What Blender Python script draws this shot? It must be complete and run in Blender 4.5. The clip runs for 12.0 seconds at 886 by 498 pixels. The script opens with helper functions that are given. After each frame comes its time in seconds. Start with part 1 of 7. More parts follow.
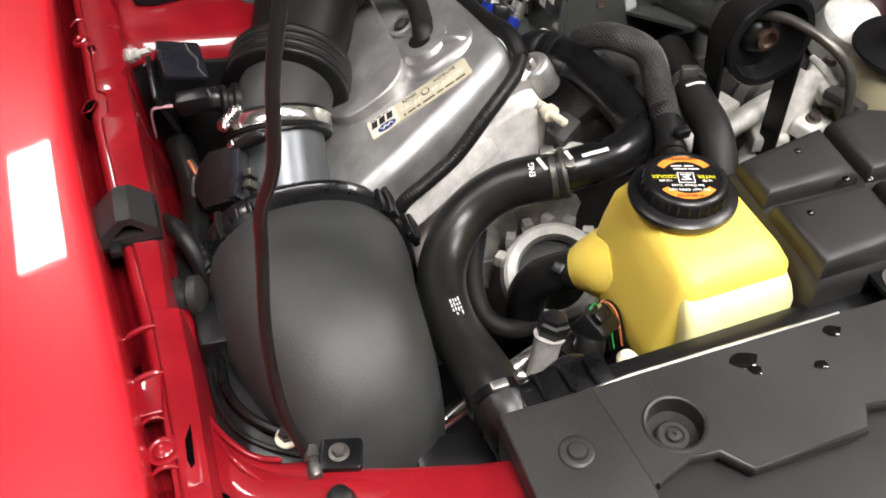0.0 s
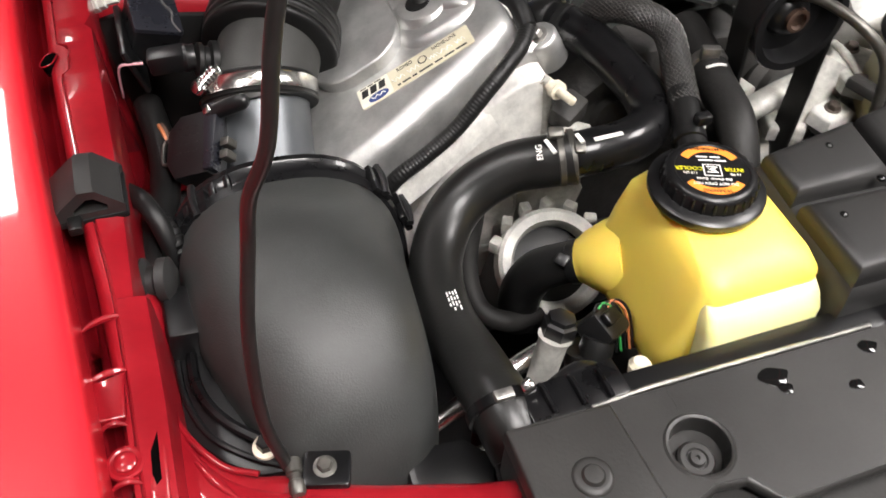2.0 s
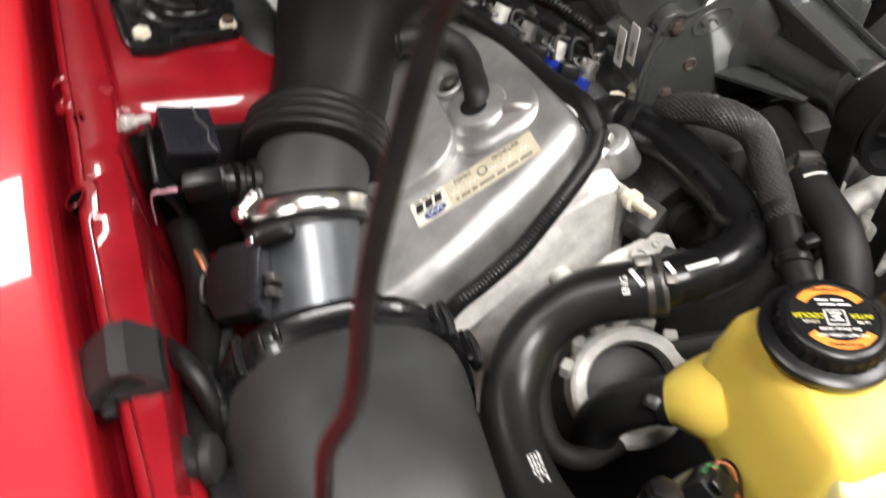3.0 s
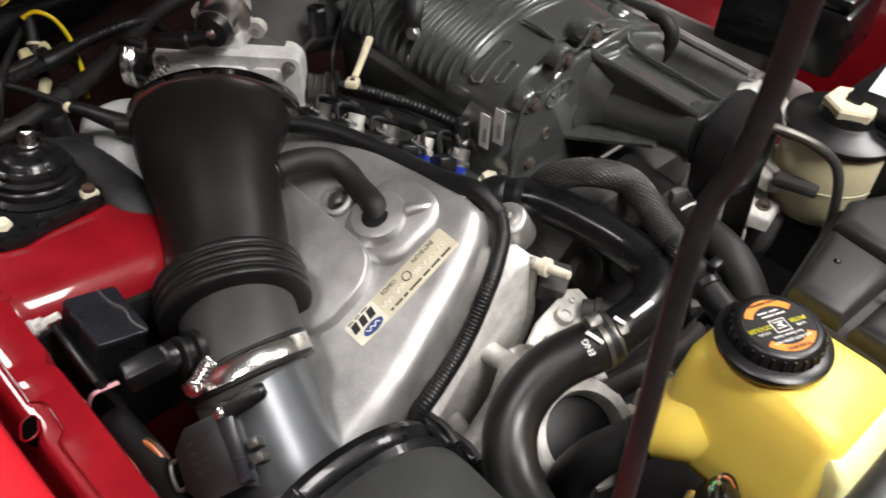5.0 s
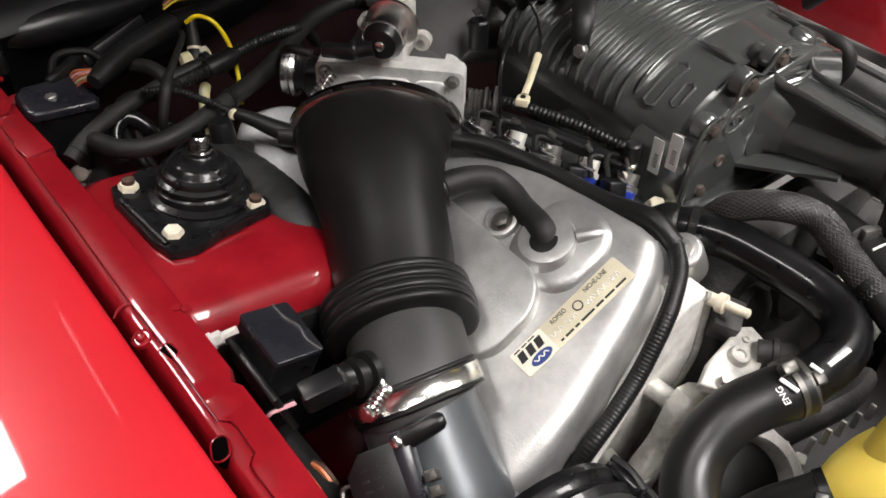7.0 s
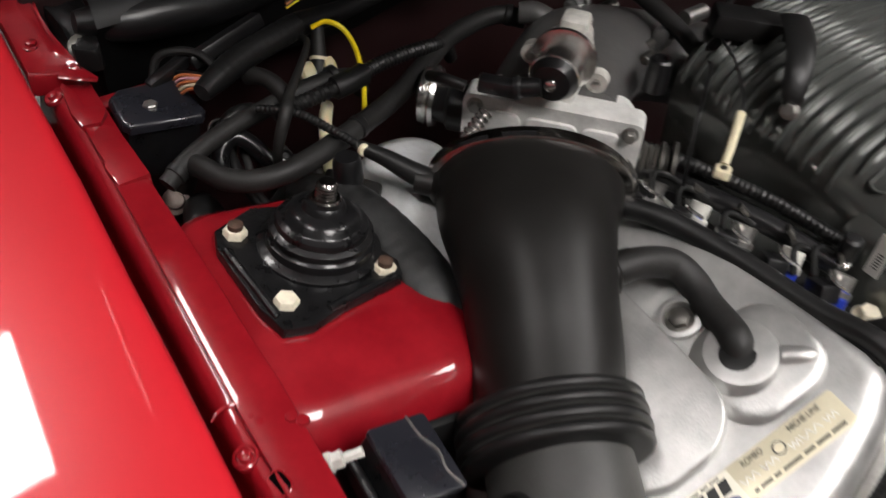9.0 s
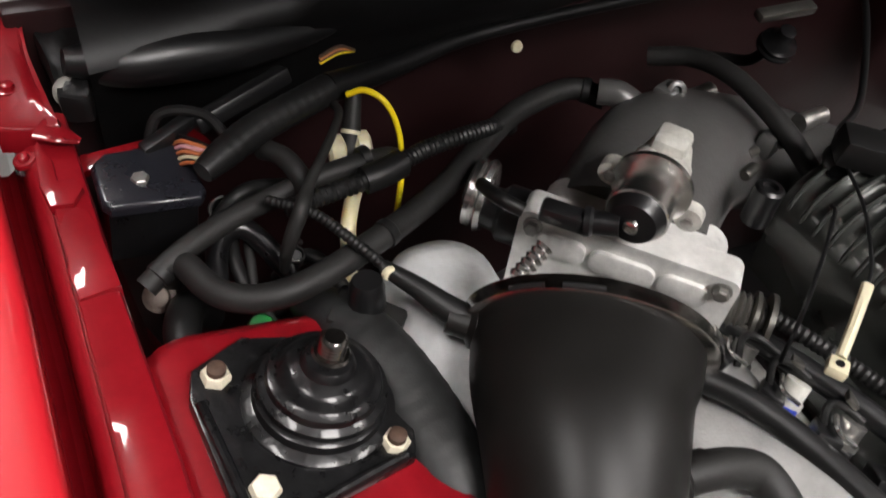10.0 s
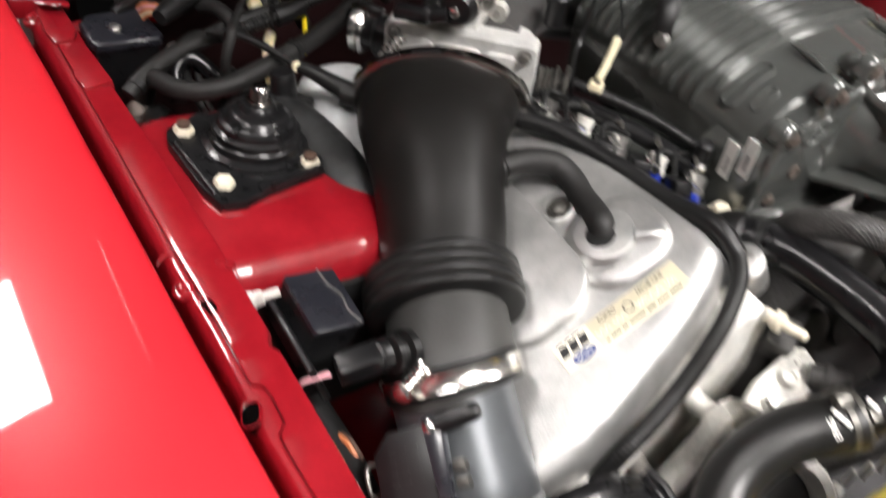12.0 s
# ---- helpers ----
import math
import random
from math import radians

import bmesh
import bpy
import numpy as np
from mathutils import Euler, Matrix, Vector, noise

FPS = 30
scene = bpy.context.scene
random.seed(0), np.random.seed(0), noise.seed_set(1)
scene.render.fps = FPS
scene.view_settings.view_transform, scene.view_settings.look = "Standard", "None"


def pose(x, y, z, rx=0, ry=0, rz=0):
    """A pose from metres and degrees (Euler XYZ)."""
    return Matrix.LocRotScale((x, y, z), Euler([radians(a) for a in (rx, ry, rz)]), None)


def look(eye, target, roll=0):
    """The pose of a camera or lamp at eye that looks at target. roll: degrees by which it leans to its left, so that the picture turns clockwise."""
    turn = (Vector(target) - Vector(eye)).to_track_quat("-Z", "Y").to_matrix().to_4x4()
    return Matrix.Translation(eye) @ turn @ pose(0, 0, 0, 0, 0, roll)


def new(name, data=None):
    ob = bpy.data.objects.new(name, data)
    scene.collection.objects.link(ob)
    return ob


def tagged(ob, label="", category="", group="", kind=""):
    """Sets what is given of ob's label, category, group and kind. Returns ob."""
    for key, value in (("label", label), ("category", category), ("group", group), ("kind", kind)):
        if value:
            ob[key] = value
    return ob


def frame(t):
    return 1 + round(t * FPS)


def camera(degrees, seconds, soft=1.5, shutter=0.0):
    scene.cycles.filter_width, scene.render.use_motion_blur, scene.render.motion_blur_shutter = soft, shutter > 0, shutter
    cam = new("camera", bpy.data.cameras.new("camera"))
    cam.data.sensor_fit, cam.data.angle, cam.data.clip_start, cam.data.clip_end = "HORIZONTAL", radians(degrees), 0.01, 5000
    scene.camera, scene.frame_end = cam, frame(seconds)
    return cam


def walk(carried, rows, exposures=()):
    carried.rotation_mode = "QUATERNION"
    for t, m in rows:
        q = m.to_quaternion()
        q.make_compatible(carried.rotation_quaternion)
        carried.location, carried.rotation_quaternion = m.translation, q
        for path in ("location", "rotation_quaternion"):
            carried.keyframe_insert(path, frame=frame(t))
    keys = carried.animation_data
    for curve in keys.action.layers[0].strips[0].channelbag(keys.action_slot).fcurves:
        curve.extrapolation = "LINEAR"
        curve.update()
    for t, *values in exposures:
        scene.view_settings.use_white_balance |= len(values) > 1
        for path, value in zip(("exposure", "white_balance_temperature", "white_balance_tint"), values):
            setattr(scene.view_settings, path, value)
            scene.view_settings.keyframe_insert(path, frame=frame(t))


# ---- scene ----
cam = camera(55.1, 12.0, 1.6, 0.5)
PATH = [
    (0, (-0.521, 0.027, 1.373), (-0.113, 1.322, -0.096), -2.2),
    (0.5, (-0.526, 0.046, 1.349), (-0.072, 1.291, -0.149), -0.5),
    (1, (-0.533, 0.067, 1.343), (-0.076, 1.264, -0.193), 0.4),
    (1.5, (-0.531, 0.078, 1.342), (-0.065, 1.27, -0.195), 1.1),
    (2, (-0.528, 0.092, 1.335), (-0.061, 1.302, -0.187), 2.7),
    (2.5, (-0.505, 0.131, 1.324), (-0.102, 1.373, -0.19), 2.5),
    (2.7, (-0.519, 0.168, 1.320), (-0.06, 1.404, -0.182), 3.6),
    (2.8, (-0.519, 0.188, 1.323), (-0.064, 1.426, -0.180), 2.8),
    (3, (-0.526, 0.221, 1.334), (-0.087, 1.489, -0.149), -0.2),
    (3.2, (-0.597, 0.269, 1.346), (0.052, 1.484, -0.104), 0.2),
    (3.3, (-0.598, 0.293, 1.363), (0.139, 1.428, -0.11), -0.3),
    (3.5, (-0.633, 0.31, 1.373), (0.328, 1.322, -0.059), 3.3),
    (3.7, (-0.643, 0.31, 1.375), (0.39, 1.269, -0.045), 3.7),
    (5.3, (-0.685, 0.333, 1.374), (0.297, 1.424, 0.015), 2.0),
    (5.5, (-0.7, 0.345, 1.377), (0.253, 1.472, 0.027), 1.9),
    (6, (-0.707, 0.359, 1.367), (0.193, 1.527, 0.015), 1.5),
    (6.5, (-0.713, 0.384, 1.373), (0.183, 1.543, 0.011), 1.1),
    (6.7, (-0.715, 0.396, 1.368), (0.188, 1.547, 0.005), 1.3),
    (8.3, (-0.727, 0.487, 1.354), (0.131, 1.638, -0.038), 2.1),
    (8.5, (-0.728, 0.515, 1.347), (0.121, 1.673, -0.045), 2.6),
    (9, (-0.696, 0.593, 1.317), (0.094, 1.776, -0.089), 4.5),
    (9.5, (-0.645, 0.692, 1.299), (0.074, 1.855, -0.161), 7.1),
    (10, (-0.611, 0.758, 1.311), (0.085, 1.917, -0.164), 9.3),
    (10.5, (-0.61, 0.767, 1.327), (0.085, 1.955, -0.125), 9.5),
    (11, (-0.639, 0.686, 1.347), (0.097, 1.872, -0.086), 9.1),
    (11.5, (-0.681, 0.57, 1.361), (0.113, 1.74, -0.053), 9.0),
    (11.8, (-0.708, 0.492, 1.355), (0.102, 1.665, -0.048), 7.5),
    (12, (-0.714, 0.44, 1.357), (0.086, 1.578, -0.079), 6.0),
]
walk(cam, [(t, look(eye, target, roll)) for t, eye, target, roll in PATH],
     [(0, 0.00), (2.5, 0.03), (3.7, -0.02), (5.3, -0.22), (6.0, -0.11), (6.7, -0.14), (8.5, -0.18), (9.0, -0.31), (9.5, 0.02), (10.0, 0.05), (11.0, 0.24), (11.5, 0.25), (12, 0.32)])

# ---- world and light ----
world = bpy.data.worlds.new("garage_air")
scene.world = world
world.use_nodes = True
world.node_tree.nodes["Background"].inputs[0].default_value = (0.9, 0.95, 1.0, 1)
world.node_tree.nodes["Background"].inputs[1].default_value = 0.012
LAMP_POWER = 45.0
# First lamp follows the fender's reflection; the other four are added fill light.
LAMPS = [(-1.30, 2.63, 0.42, 0.68), (-1.35, 0.75, 0.28, 0.7), (-0.05, -0.62, 0.80, 1.10), (1.7, 0.1, 0.75, 1.1), (1.9, 2.8, 0.4, 0.8)]
scene.view_settings.exposure = 0.0


# ---- materials ----
def mat(name, color, rough=0.5, metal=0.0, grain=0.0, grain_scale=300.0, stain=0.0, stain_scale=12.0, dark=0.5,
        coat=0.0, rough_var=0.08, sub=0.0, emit=0.0, spec=0.5, trans=0.0, speck=0.0):
    """A surface with colour variation at two scales, roughness variation and fine relief."""
    m = bpy.data.materials.new(name)
    m.use_nodes = True
    nt = m.node_tree
    b = nt.nodes["Principled BSDF"]
    b.inputs["Roughness"].default_value = rough
    b.inputs["Metallic"].default_value = metal
    b.inputs["Specular IOR Level"].default_value = spec
    b.inputs["Coat Weight"].default_value = coat
    b.inputs["Coat Roughness"].default_value = 0.04
    b.inputs["Subsurface Weight"].default_value = sub
    b.inputs["Transmission Weight"].default_value = trans
    if sub:
        b.inputs["Subsurface Radius"].default_value = (0.03, 0.02, 0.006)
        b.inputs["Subsurface Scale"].default_value = 0.6
    if emit:
        b.inputs["Emission Color"].default_value = (*color, 1)
        b.inputs["Emission Strength"].default_value = emit
    co = nt.nodes.new("ShaderNodeTexCoord")
    n1 = nt.nodes.new("ShaderNodeTexNoise")
    n1.inputs["Scale"].default_value = stain_scale
    n1.inputs["Detail"].default_value = 6
    n1.inputs["Roughness"].default_value = 0.65
    nt.links.new(co.outputs["Object"], n1.inputs["Vector"])
    ramp = nt.nodes.new("ShaderNodeValToRGB")
    ramp.color_ramp.elements[0].position, ramp.color_ramp.elements[1].position = 0.35, 0.68
    ramp.color_ramp.elements[0].color = (*[c * (1 - stain * dark) for c in color], 1)
    ramp.color_ramp.elements[1].color = (*[min(1, c * (1 + stain * 0.25) + stain * 0.004) for c in color], 1)
    nt.links.new(n1.outputs["Fac"], ramp.inputs["Fac"])
    colour = ramp.outputs["Color"]
    n2 = nt.nodes.new("ShaderNodeTexNoise")
    n2.inputs["Scale"].default_value = grain_scale
    n2.inputs["Detail"].default_value = 3
    nt.links.new(co.outputs["Object"], n2.inputs["Vector"])
    if speck:
        r2 = nt.nodes.new("ShaderNodeValToRGB")
        r2.color_ramp.elements[0].position, r2.color_ramp.elements[1].position = 0.60, 0.75
        r2.color_ramp.elements[0].color = (0, 0, 0, 1)
        r2.color_ramp.elements[1].color = (speck, speck, speck, 1)
        nt.links.new(n2.outputs["Fac"], r2.inputs["Fac"])
        mx = nt.nodes.new("ShaderNodeMix")
        mx.data_type = "RGBA"
        mx.blend_type = "ADD"
        mx.inputs[0].default_value = 1.0
        nt.links.new(colour, mx.inputs[6])
        nt.links.new(r2.outputs["Color"], mx.inputs[7])
        colour = mx.outputs[2]
    nt.links.new(colour, b.inputs["Base Color"])
    if rough_var:
        mr = nt.nodes.new("ShaderNodeMapRange")
        mr.inputs[3].default_value = max(0.02, rough - rough_var)
        mr.inputs[4].default_value = min(1.0, rough + rough_var)
        nt.links.new(n1.outputs["Fac"], mr.inputs[0])
        nt.links.new(mr.outputs[0], b.inputs["Roughness"])
    if grain:
        bp = nt.nodes.new("ShaderNodeBump")
        bp.inputs["Strength"].default_value = grain
        bp.inputs["Distance"].default_value = 0.002
        nt.links.new(n2.outputs["Fac"], bp.inputs["Height"])
        nt.links.new(bp.outputs["Normal"], b.inputs["Normal"])
    return m


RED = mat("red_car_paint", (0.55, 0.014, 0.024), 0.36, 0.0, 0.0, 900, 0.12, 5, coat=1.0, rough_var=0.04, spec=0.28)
# The body's red again, base colour lowered for the shade inside the bay.
RED_BAY = mat("shaded_bay_red", (0.23, 0.0046, 0.0100), 0.38, 0.0, 0.05, 120, 0.40, 18, coat=0.85, rough_var=0.1, spec=0.18)
PLASTIC = mat("grained_grey_black_plastic", (0.030, 0.0315, 0.0305), 0.52, 0, 0.14, 700, 0.6, 16, spec=0.5, speck=0.010)
COVER = mat("charcoal_plastic", (0.023, 0.0225, 0.022), 0.46, 0, 0.06, 500, 0.3, 14, spec=0.35)
BLACK = mat("black_plastic", (0.006, 0.006, 0.0065), 0.34, 0, 0.05, 400, 0.4, 20)
GLOSS = mat("glossy_black_paint", (0.005, 0.005, 0.0055), 0.30, 0, 0.16, 90, 0.6, 45, coat=0.30, rough_var=0.12, spec=0.18)
MOUNT_PAINT = mat("chipped_gloss_black_paint", (0.006, 0.006, 0.0065), 0.30, 0, 0.30, 150, 0.7, 60, coat=0.25, rough_var=0.15, spec=0.22, speck=0.012)
ROD_PAINT = mat("worn_black_rod_paint", (0.012, 0.0115, 0.011), 0.36, 0, 0.05, 300, 0.6, 40, spec=0.45)
# Matte near-black for solid insets, painting the shade inside holes.
CAVITY = mat("hole_shade", (0.0012, 0.0008, 0.0008), 1.0, 0, 0, 300, 0.3, 20, spec=0.0)
RUBBER = mat("black_rubber", (0.008, 0.008, 0.008), 0.42, 0, 0.08, 400, 0.5, 15, spec=0.3)
HOSE = mat("ribbed_rubber_hose", (0.010, 0.010, 0.0095), 0.36, 0, 0.08, 350, 0.4, 18)
DUSTY = mat("dusty_grey_rubber", (0.0135, 0.013, 0.0125), 0.55, 0, 0.12, 300, 0.6, 20, spec=0.3)
GRIMYRUBBER = mat("grimy_duct_rubber", (0.011, 0.0115, 0.0115), 0.55, 0, 0.25, 160, 0.8, 45, dark=0.8)
TUBE = mat("smooth_black_intake_plastic", (0.007, 0.0065, 0.006), 0.42, 0, 0.03, 300, 0.4, 14, spec=0.3)
CUFF = mat("grey_duct_rubber", (0.036, 0.036, 0.034), 0.50, 0, 0.10, 400, 0.5, 14, spec=0.5)
MAFRING = mat("machined_alloy_collar", (0.26, 0.265, 0.27), 0.30, 0.6, 0.05, 600, 0.25, 12)
CAST = mat("cast_aluminium", (0.50, 0.50, 0.487), 0.42, 0.8, 0.17, 480, 0.45, 22, dark=0.55, rough_var=0.13)
CASTROUGH = mat("rough_weathered_casting", (0.66, 0.65, 0.60), 0.6, 0.3, 0.35, 260, 0.7, 26, dark=0.7)
TBMETAL = mat("machined_throttle_alloy", (0.74, 0.735, 0.71), 0.45, 0.25, 0.25, 300, 0.45, 40)
MAFMETAL = mat("satin_alloy_tube", (0.12, 0.128, 0.136), 0.36, 0.55, 0.05, 600, 0.25, 12)
DECK = mat("dusty_charcoal_cover_plastic", (0.0240, 0.0231, 0.0220), 0.42, 0, 0.10, 420, 0.45, 11, spec=0.4)
CHARGER = mat("grey_charger_paint", (0.118, 0.124, 0.117), 0.24, 0.5, 0.03, 200, 0.15, 40, coat=1.0, rough_var=0.06)
PLENUM = mat("dark_grey_plenum_paint", (0.10, 0.0975, 0.095), 0.36, 0.25, 0.12, 300, 0.35, 18, coat=0.5)
DARKCHROME = mat("tarnished_clamp_steel", (0.36, 0.34, 0.32), 0.22, 1.0, 0.10, 120, 0.5, 50, rough_var=0.1)
CHROME = mat("bright_steel", (0.90, 0.89, 0.86), 0.24, 1.0, 0.03, 300, 0.2, 30)
BANDSTEEL = mat("worn_band_steel", (0.88, 0.87, 0.83), 0.24, 1.0, 0.0, 150, 0.2, 70, rough_var=0.06)
STEEL = mat("dull_steel", (0.38, 0.37, 0.35), 0.4, 0.9, 0.15, 300, 0.6, 60)
LID = mat("blue_black_plastic_lid", (0.013, 0.0135, 0.018), 0.28, 0, 0.06, 500, 0.3, 20, coat=0.2)
STRAND = mat("grey_braid_strand", (0.065, 0.062, 0.058), 0.36, 0, 0.2, 500, 0.5, 60)
GRIMY = mat("grimy_dark_casting", (0.055, 0.053, 0.05), 0.6, 0.3, 0.35, 240, 0.7, 30)
DARKSTEEL = mat("dark_spring_steel", (0.11, 0.105, 0.095), 0.38, 0.7, 0.1, 300, 0.5, 60)
# Body red taken almost to black: the firewall's shade is in this colour.
FIRERED = mat("shaded_firewall_red", (0.014, 0.0014, 0.002), 0.5, 0, 0.1, 120, 0.5, 10)
CASTLIGHT = mat("brightened_casting", (0.74, 0.73, 0.69), 0.65, 0.15, 0.3, 260, 0.6, 30)
OLDBOLT = mat("brown_grey_bolt", (0.12, 0.095, 0.08), 0.55, 0.5, 0.3, 250, 0.6, 90)
RUST = mat("rusty_bolt", (0.075, 0.042, 0.028), 0.7, 0.3, 0.3, 250, 0.7, 90)
CREAM = mat("cream_painted_nut", (0.72, 0.66, 0.52), 0.5, 0.0, 0.15, 200, 0.5, 90)
WHITE = mat("white_print", (0.82, 0.82, 0.78), 0.55, 0, 0, 300, 0.1, 60)
YELLOW = mat("yellow_translucent_plastic", (0.99, 0.72, 0.125), 0.42, 0, 0.03, 300, 0.12, 9, dark=0.3, sub=0.35)
PALE = mat("pale_translucent_plastic", (0.99, 0.88, 0.42), 0.42, 0, 0.03, 300, 0.1, 9, dark=0.3, sub=0.35)
BRAID = mat("braided_sleeve", (0.008, 0.008, 0.008), 0.45, 0, 0.5, 700, 0.3, 30, speck=0.10)
ORANGE = mat("orange_print", (0.85, 0.26, 0.03), 0.5, 0, 0, 300, 0.1, 60)
LEMON = mat("yellow_print", (0.72, 0.68, 0.02), 0.5, 0, 0, 300, 0.1, 60)
FIELD = mat("cream_white_print", (0.74, 0.71, 0.60), 0.45, 0, 0, 300, 0.15, 60)
PLATE = mat("cream_gold_label", (0.66, 0.61, 0.45), 0.36, 0.2, 0.03, 300, 0.2, 50)
INK = mat("black_print", (0.012, 0.012, 0.012), 0.5, 0, 0, 300, 0.1, 60)
BLUE = mat("dark_blue_print", (0.03, 0.055, 0.20), 0.4, 0, 0, 300, 0.2, 60)
BLUECLIP = mat("blue_plastic_clip", (0.01, 0.03, 0.30), 0.35, 0, 0, 300, 0.3, 60)
GREEN = mat("green_plastic_cap", (0.03, 0.26, 0.06), 0.4, 0, 0.05, 200, 0.4, 60)
YWIRE = mat("yellow_wire_sleeve", (0.80, 0.62, 0.01), 0.4, 0, 0, 300, 0.2, 60)
COPPER = mat("orange_brown_wire", (0.50, 0.16, 0.06), 0.45, 0, 0, 300, 0.3, 60)
PINK = mat("pink_wire", (0.62, 0.32, 0.36), 0.5, 0, 0, 300, 0.3, 60)
TAG = mat("ivory_plastic", (0.66, 0.60, 0.42), 0.5, 0, 0.05, 200, 0.3, 60)
DUSTYPALE = mat("pale_dusty_insulation", (0.52, 0.53, 0.53), 0.85, 0, 0.3, 160, 0.4, 20)
RESPLASTIC = mat("cream_translucent_plastic", (0.62, 0.56, 0.36), 0.45, 0, 0.03, 300, 0.25, 12, sub=0.25)
WATER = mat("water_drop", (0.006, 0.006, 0.006), 0.06, 0, 0, 300, 0, 10, rough_var=0)
FIREWALL = mat("black_cowl_plastic", (0.004, 0.004, 0.0042), 0.42, 0, 0.08, 200, 0.5, 8, spec=0.3)
CONCRETE = mat("grey_concrete", (0.30, 0.29, 0.28), 0.6, 0, 0.2, 60, 0.4, 3)
WALLPAINT = mat("dull_wall_paint", (0.32, 0.31, 0.30), 0.7, 0, 0.05, 90, 0.15, 2)
CEILPAINT = mat("dark_ceiling_paint", (0.09, 0.09, 0.09), 0.8, 0, 0.05, 90, 0.1, 2)
LIGHT = mat("light_diffuser", (1.0, 0.955, 0.935), 0.5, 0, 0, 10, 0, 1, emit=LAMP_POWER, rough_var=0)


# ---- mesh helpers ----
def part(name, bm, material, parent=None, label="", angle=38):
    """Links a bmesh as one mesh object, under its thing where one is given."""
    bmesh.ops.recalc_face_normals(bm, faces=bm.faces)
    me = bpy.data.meshes.new(name)
    bm.to_mesh(me)
    bm.free()
    me.shade_smooth()
    me.set_sharp_from_angle(angle=radians(angle))
    me.materials.append(material)
    ob = new(name, me)
    if parent:
        ob.parent = parent
    if label:
        ob["label"] = label
    return ob


def thing(name, label, category, group="", kind="", at=(0, 0, 0)):
    ob = new(name)
    ob.empty_display_size = 0.02
    return tagged(ob, label, category, group, kind)


def loft(rings, cap=True, into=None, wrap=True):
    bm = into or bmesh.new()
    vs = [[bm.verts.new(p) for p in ring] for ring in rings]
    for a, b in zip(vs, vs[1:]):
        n = len(a)
        for i in range(n if wrap else n - 1):
            j = (i + 1) % n
            bm.faces.new((a[i], a[j], b[j], b[i]))
    if cap and wrap:
        bm.faces.new(vs[0][::-1])
        bm.faces.new(vs[-1])
    return bm


def spline(points, steps=6):
    """Catmull-Rom through points of any dimension."""
    p = [np.array(q, float) for q in points]
    p = [2 * p[0] - p[1], *p, 2 * p[-1] - p[-2]]
    out = []
    for a, b, c, d in zip(p, p[1:], p[2:], p[3:]):
        for k in range(steps):
            t = k / steps
            out.append(0.5 * (2 * b + (c - a) * t + (2 * a - 5 * b + 4 * c - d) * t * t + (3 * b - a - 3 * c + d) * t ** 3))
    out.append(p[-2])
    return out


def sweep(path, radius, seg=16, steps=6, into=None, up=(0, 0, 1), ribs=0.0, pitch=0.006, flat=1.0, cap=True):
    """A tube along a smooth path. radius: one, or one per point (or pairs: sideways, upward). ribs: the depth of corrugations."""
    n = len(path)
    rad = [radius] * n if not isinstance(radius, (list, tuple)) else list(radius)
    rad = [r if isinstance(r, (list, tuple)) else (r, r * flat) for r in rad]
    pts = spline([(*p, *r) for p, r in zip(path, rad)], steps)
    if ribs:
        dense, length = [], 0.0
        for a, b in zip(pts, pts[1:]):
            d = float(np.linalg.norm(b[:3] - a[:3]))
            k = max(1, int(d / (pitch / 4)))
            dense += [a + (b - a) * i / k for i in range(k)]
        pts = dense + [pts[-1]]
    rings, s, side = [], 0.0, None
    for i, q in enumerate(pts):
        d = Vector(pts[min(i + 1, len(pts) - 1)][:3] - pts[max(i - 1, 0)][:3]).normalized()
        if side is None:
            side = d.cross(Vector(up))
            if side.length < 1e-3:
                side = d.cross(Vector((1, 0, 0)))
        side = (side - d * side.dot(d)).normalized()
        top = side.cross(d)
        if i:
            s += float(np.linalg.norm(q[:3] - pts[i - 1][:3]))
        f = -ribs * (0.5 + 0.5 * math.cos(2 * math.pi * s / pitch)) if ribs else 0.0
        c = Vector(q[:3])
        rings.append([c + side * (math.cos(a) * (q[3] + f)) + top * (math.sin(a) * (q[4] + f))
                      for a in (2 * math.pi * k / seg for k in range(seg))])
    return loft(rings, cap, into)


def lathe(profile, origin, axis, seg=32, into=None, cap=True, squash=1.0):
    """Turns a profile of (distance along the axis, radius) about an axis."""
    ax = Vector(axis).normalized()
    u = ax.cross(Vector((0, 0, 1)))
    if u.length < 1e-3:
        u = Vector((1, 0, 0))
    u.normalize()
    v = u.cross(ax).normalized()
    o = Vector(origin)
    return loft([[o + ax * d + u * (math.cos(a) * max(r, 1e-4)) + v * (math.sin(a) * max(r, 1e-4) * squash)
                  for a in (2 * math.pi * k / seg for k in range(seg))] for d, r in profile], cap, into)


def hexbolt(origin, axis, r, h, washer=0.0, into=None, stud=0.0):
    bm = into or bmesh.new()
    if washer:
        lathe([(0, washer), (h * 0.22, washer), (h * 0.25, washer * 0.95)], origin, axis, 20, bm)
    lathe([(h * 0.2, r), (h * 0.9, r), (h, r * 0.85)], origin, axis, 6, bm)
    if stud:
        lathe([(h, r * 0.5), (h + stud, r * 0.5), (h + stud * 1.1, r * 0.4)], origin, axis, 12, bm)
    return bm


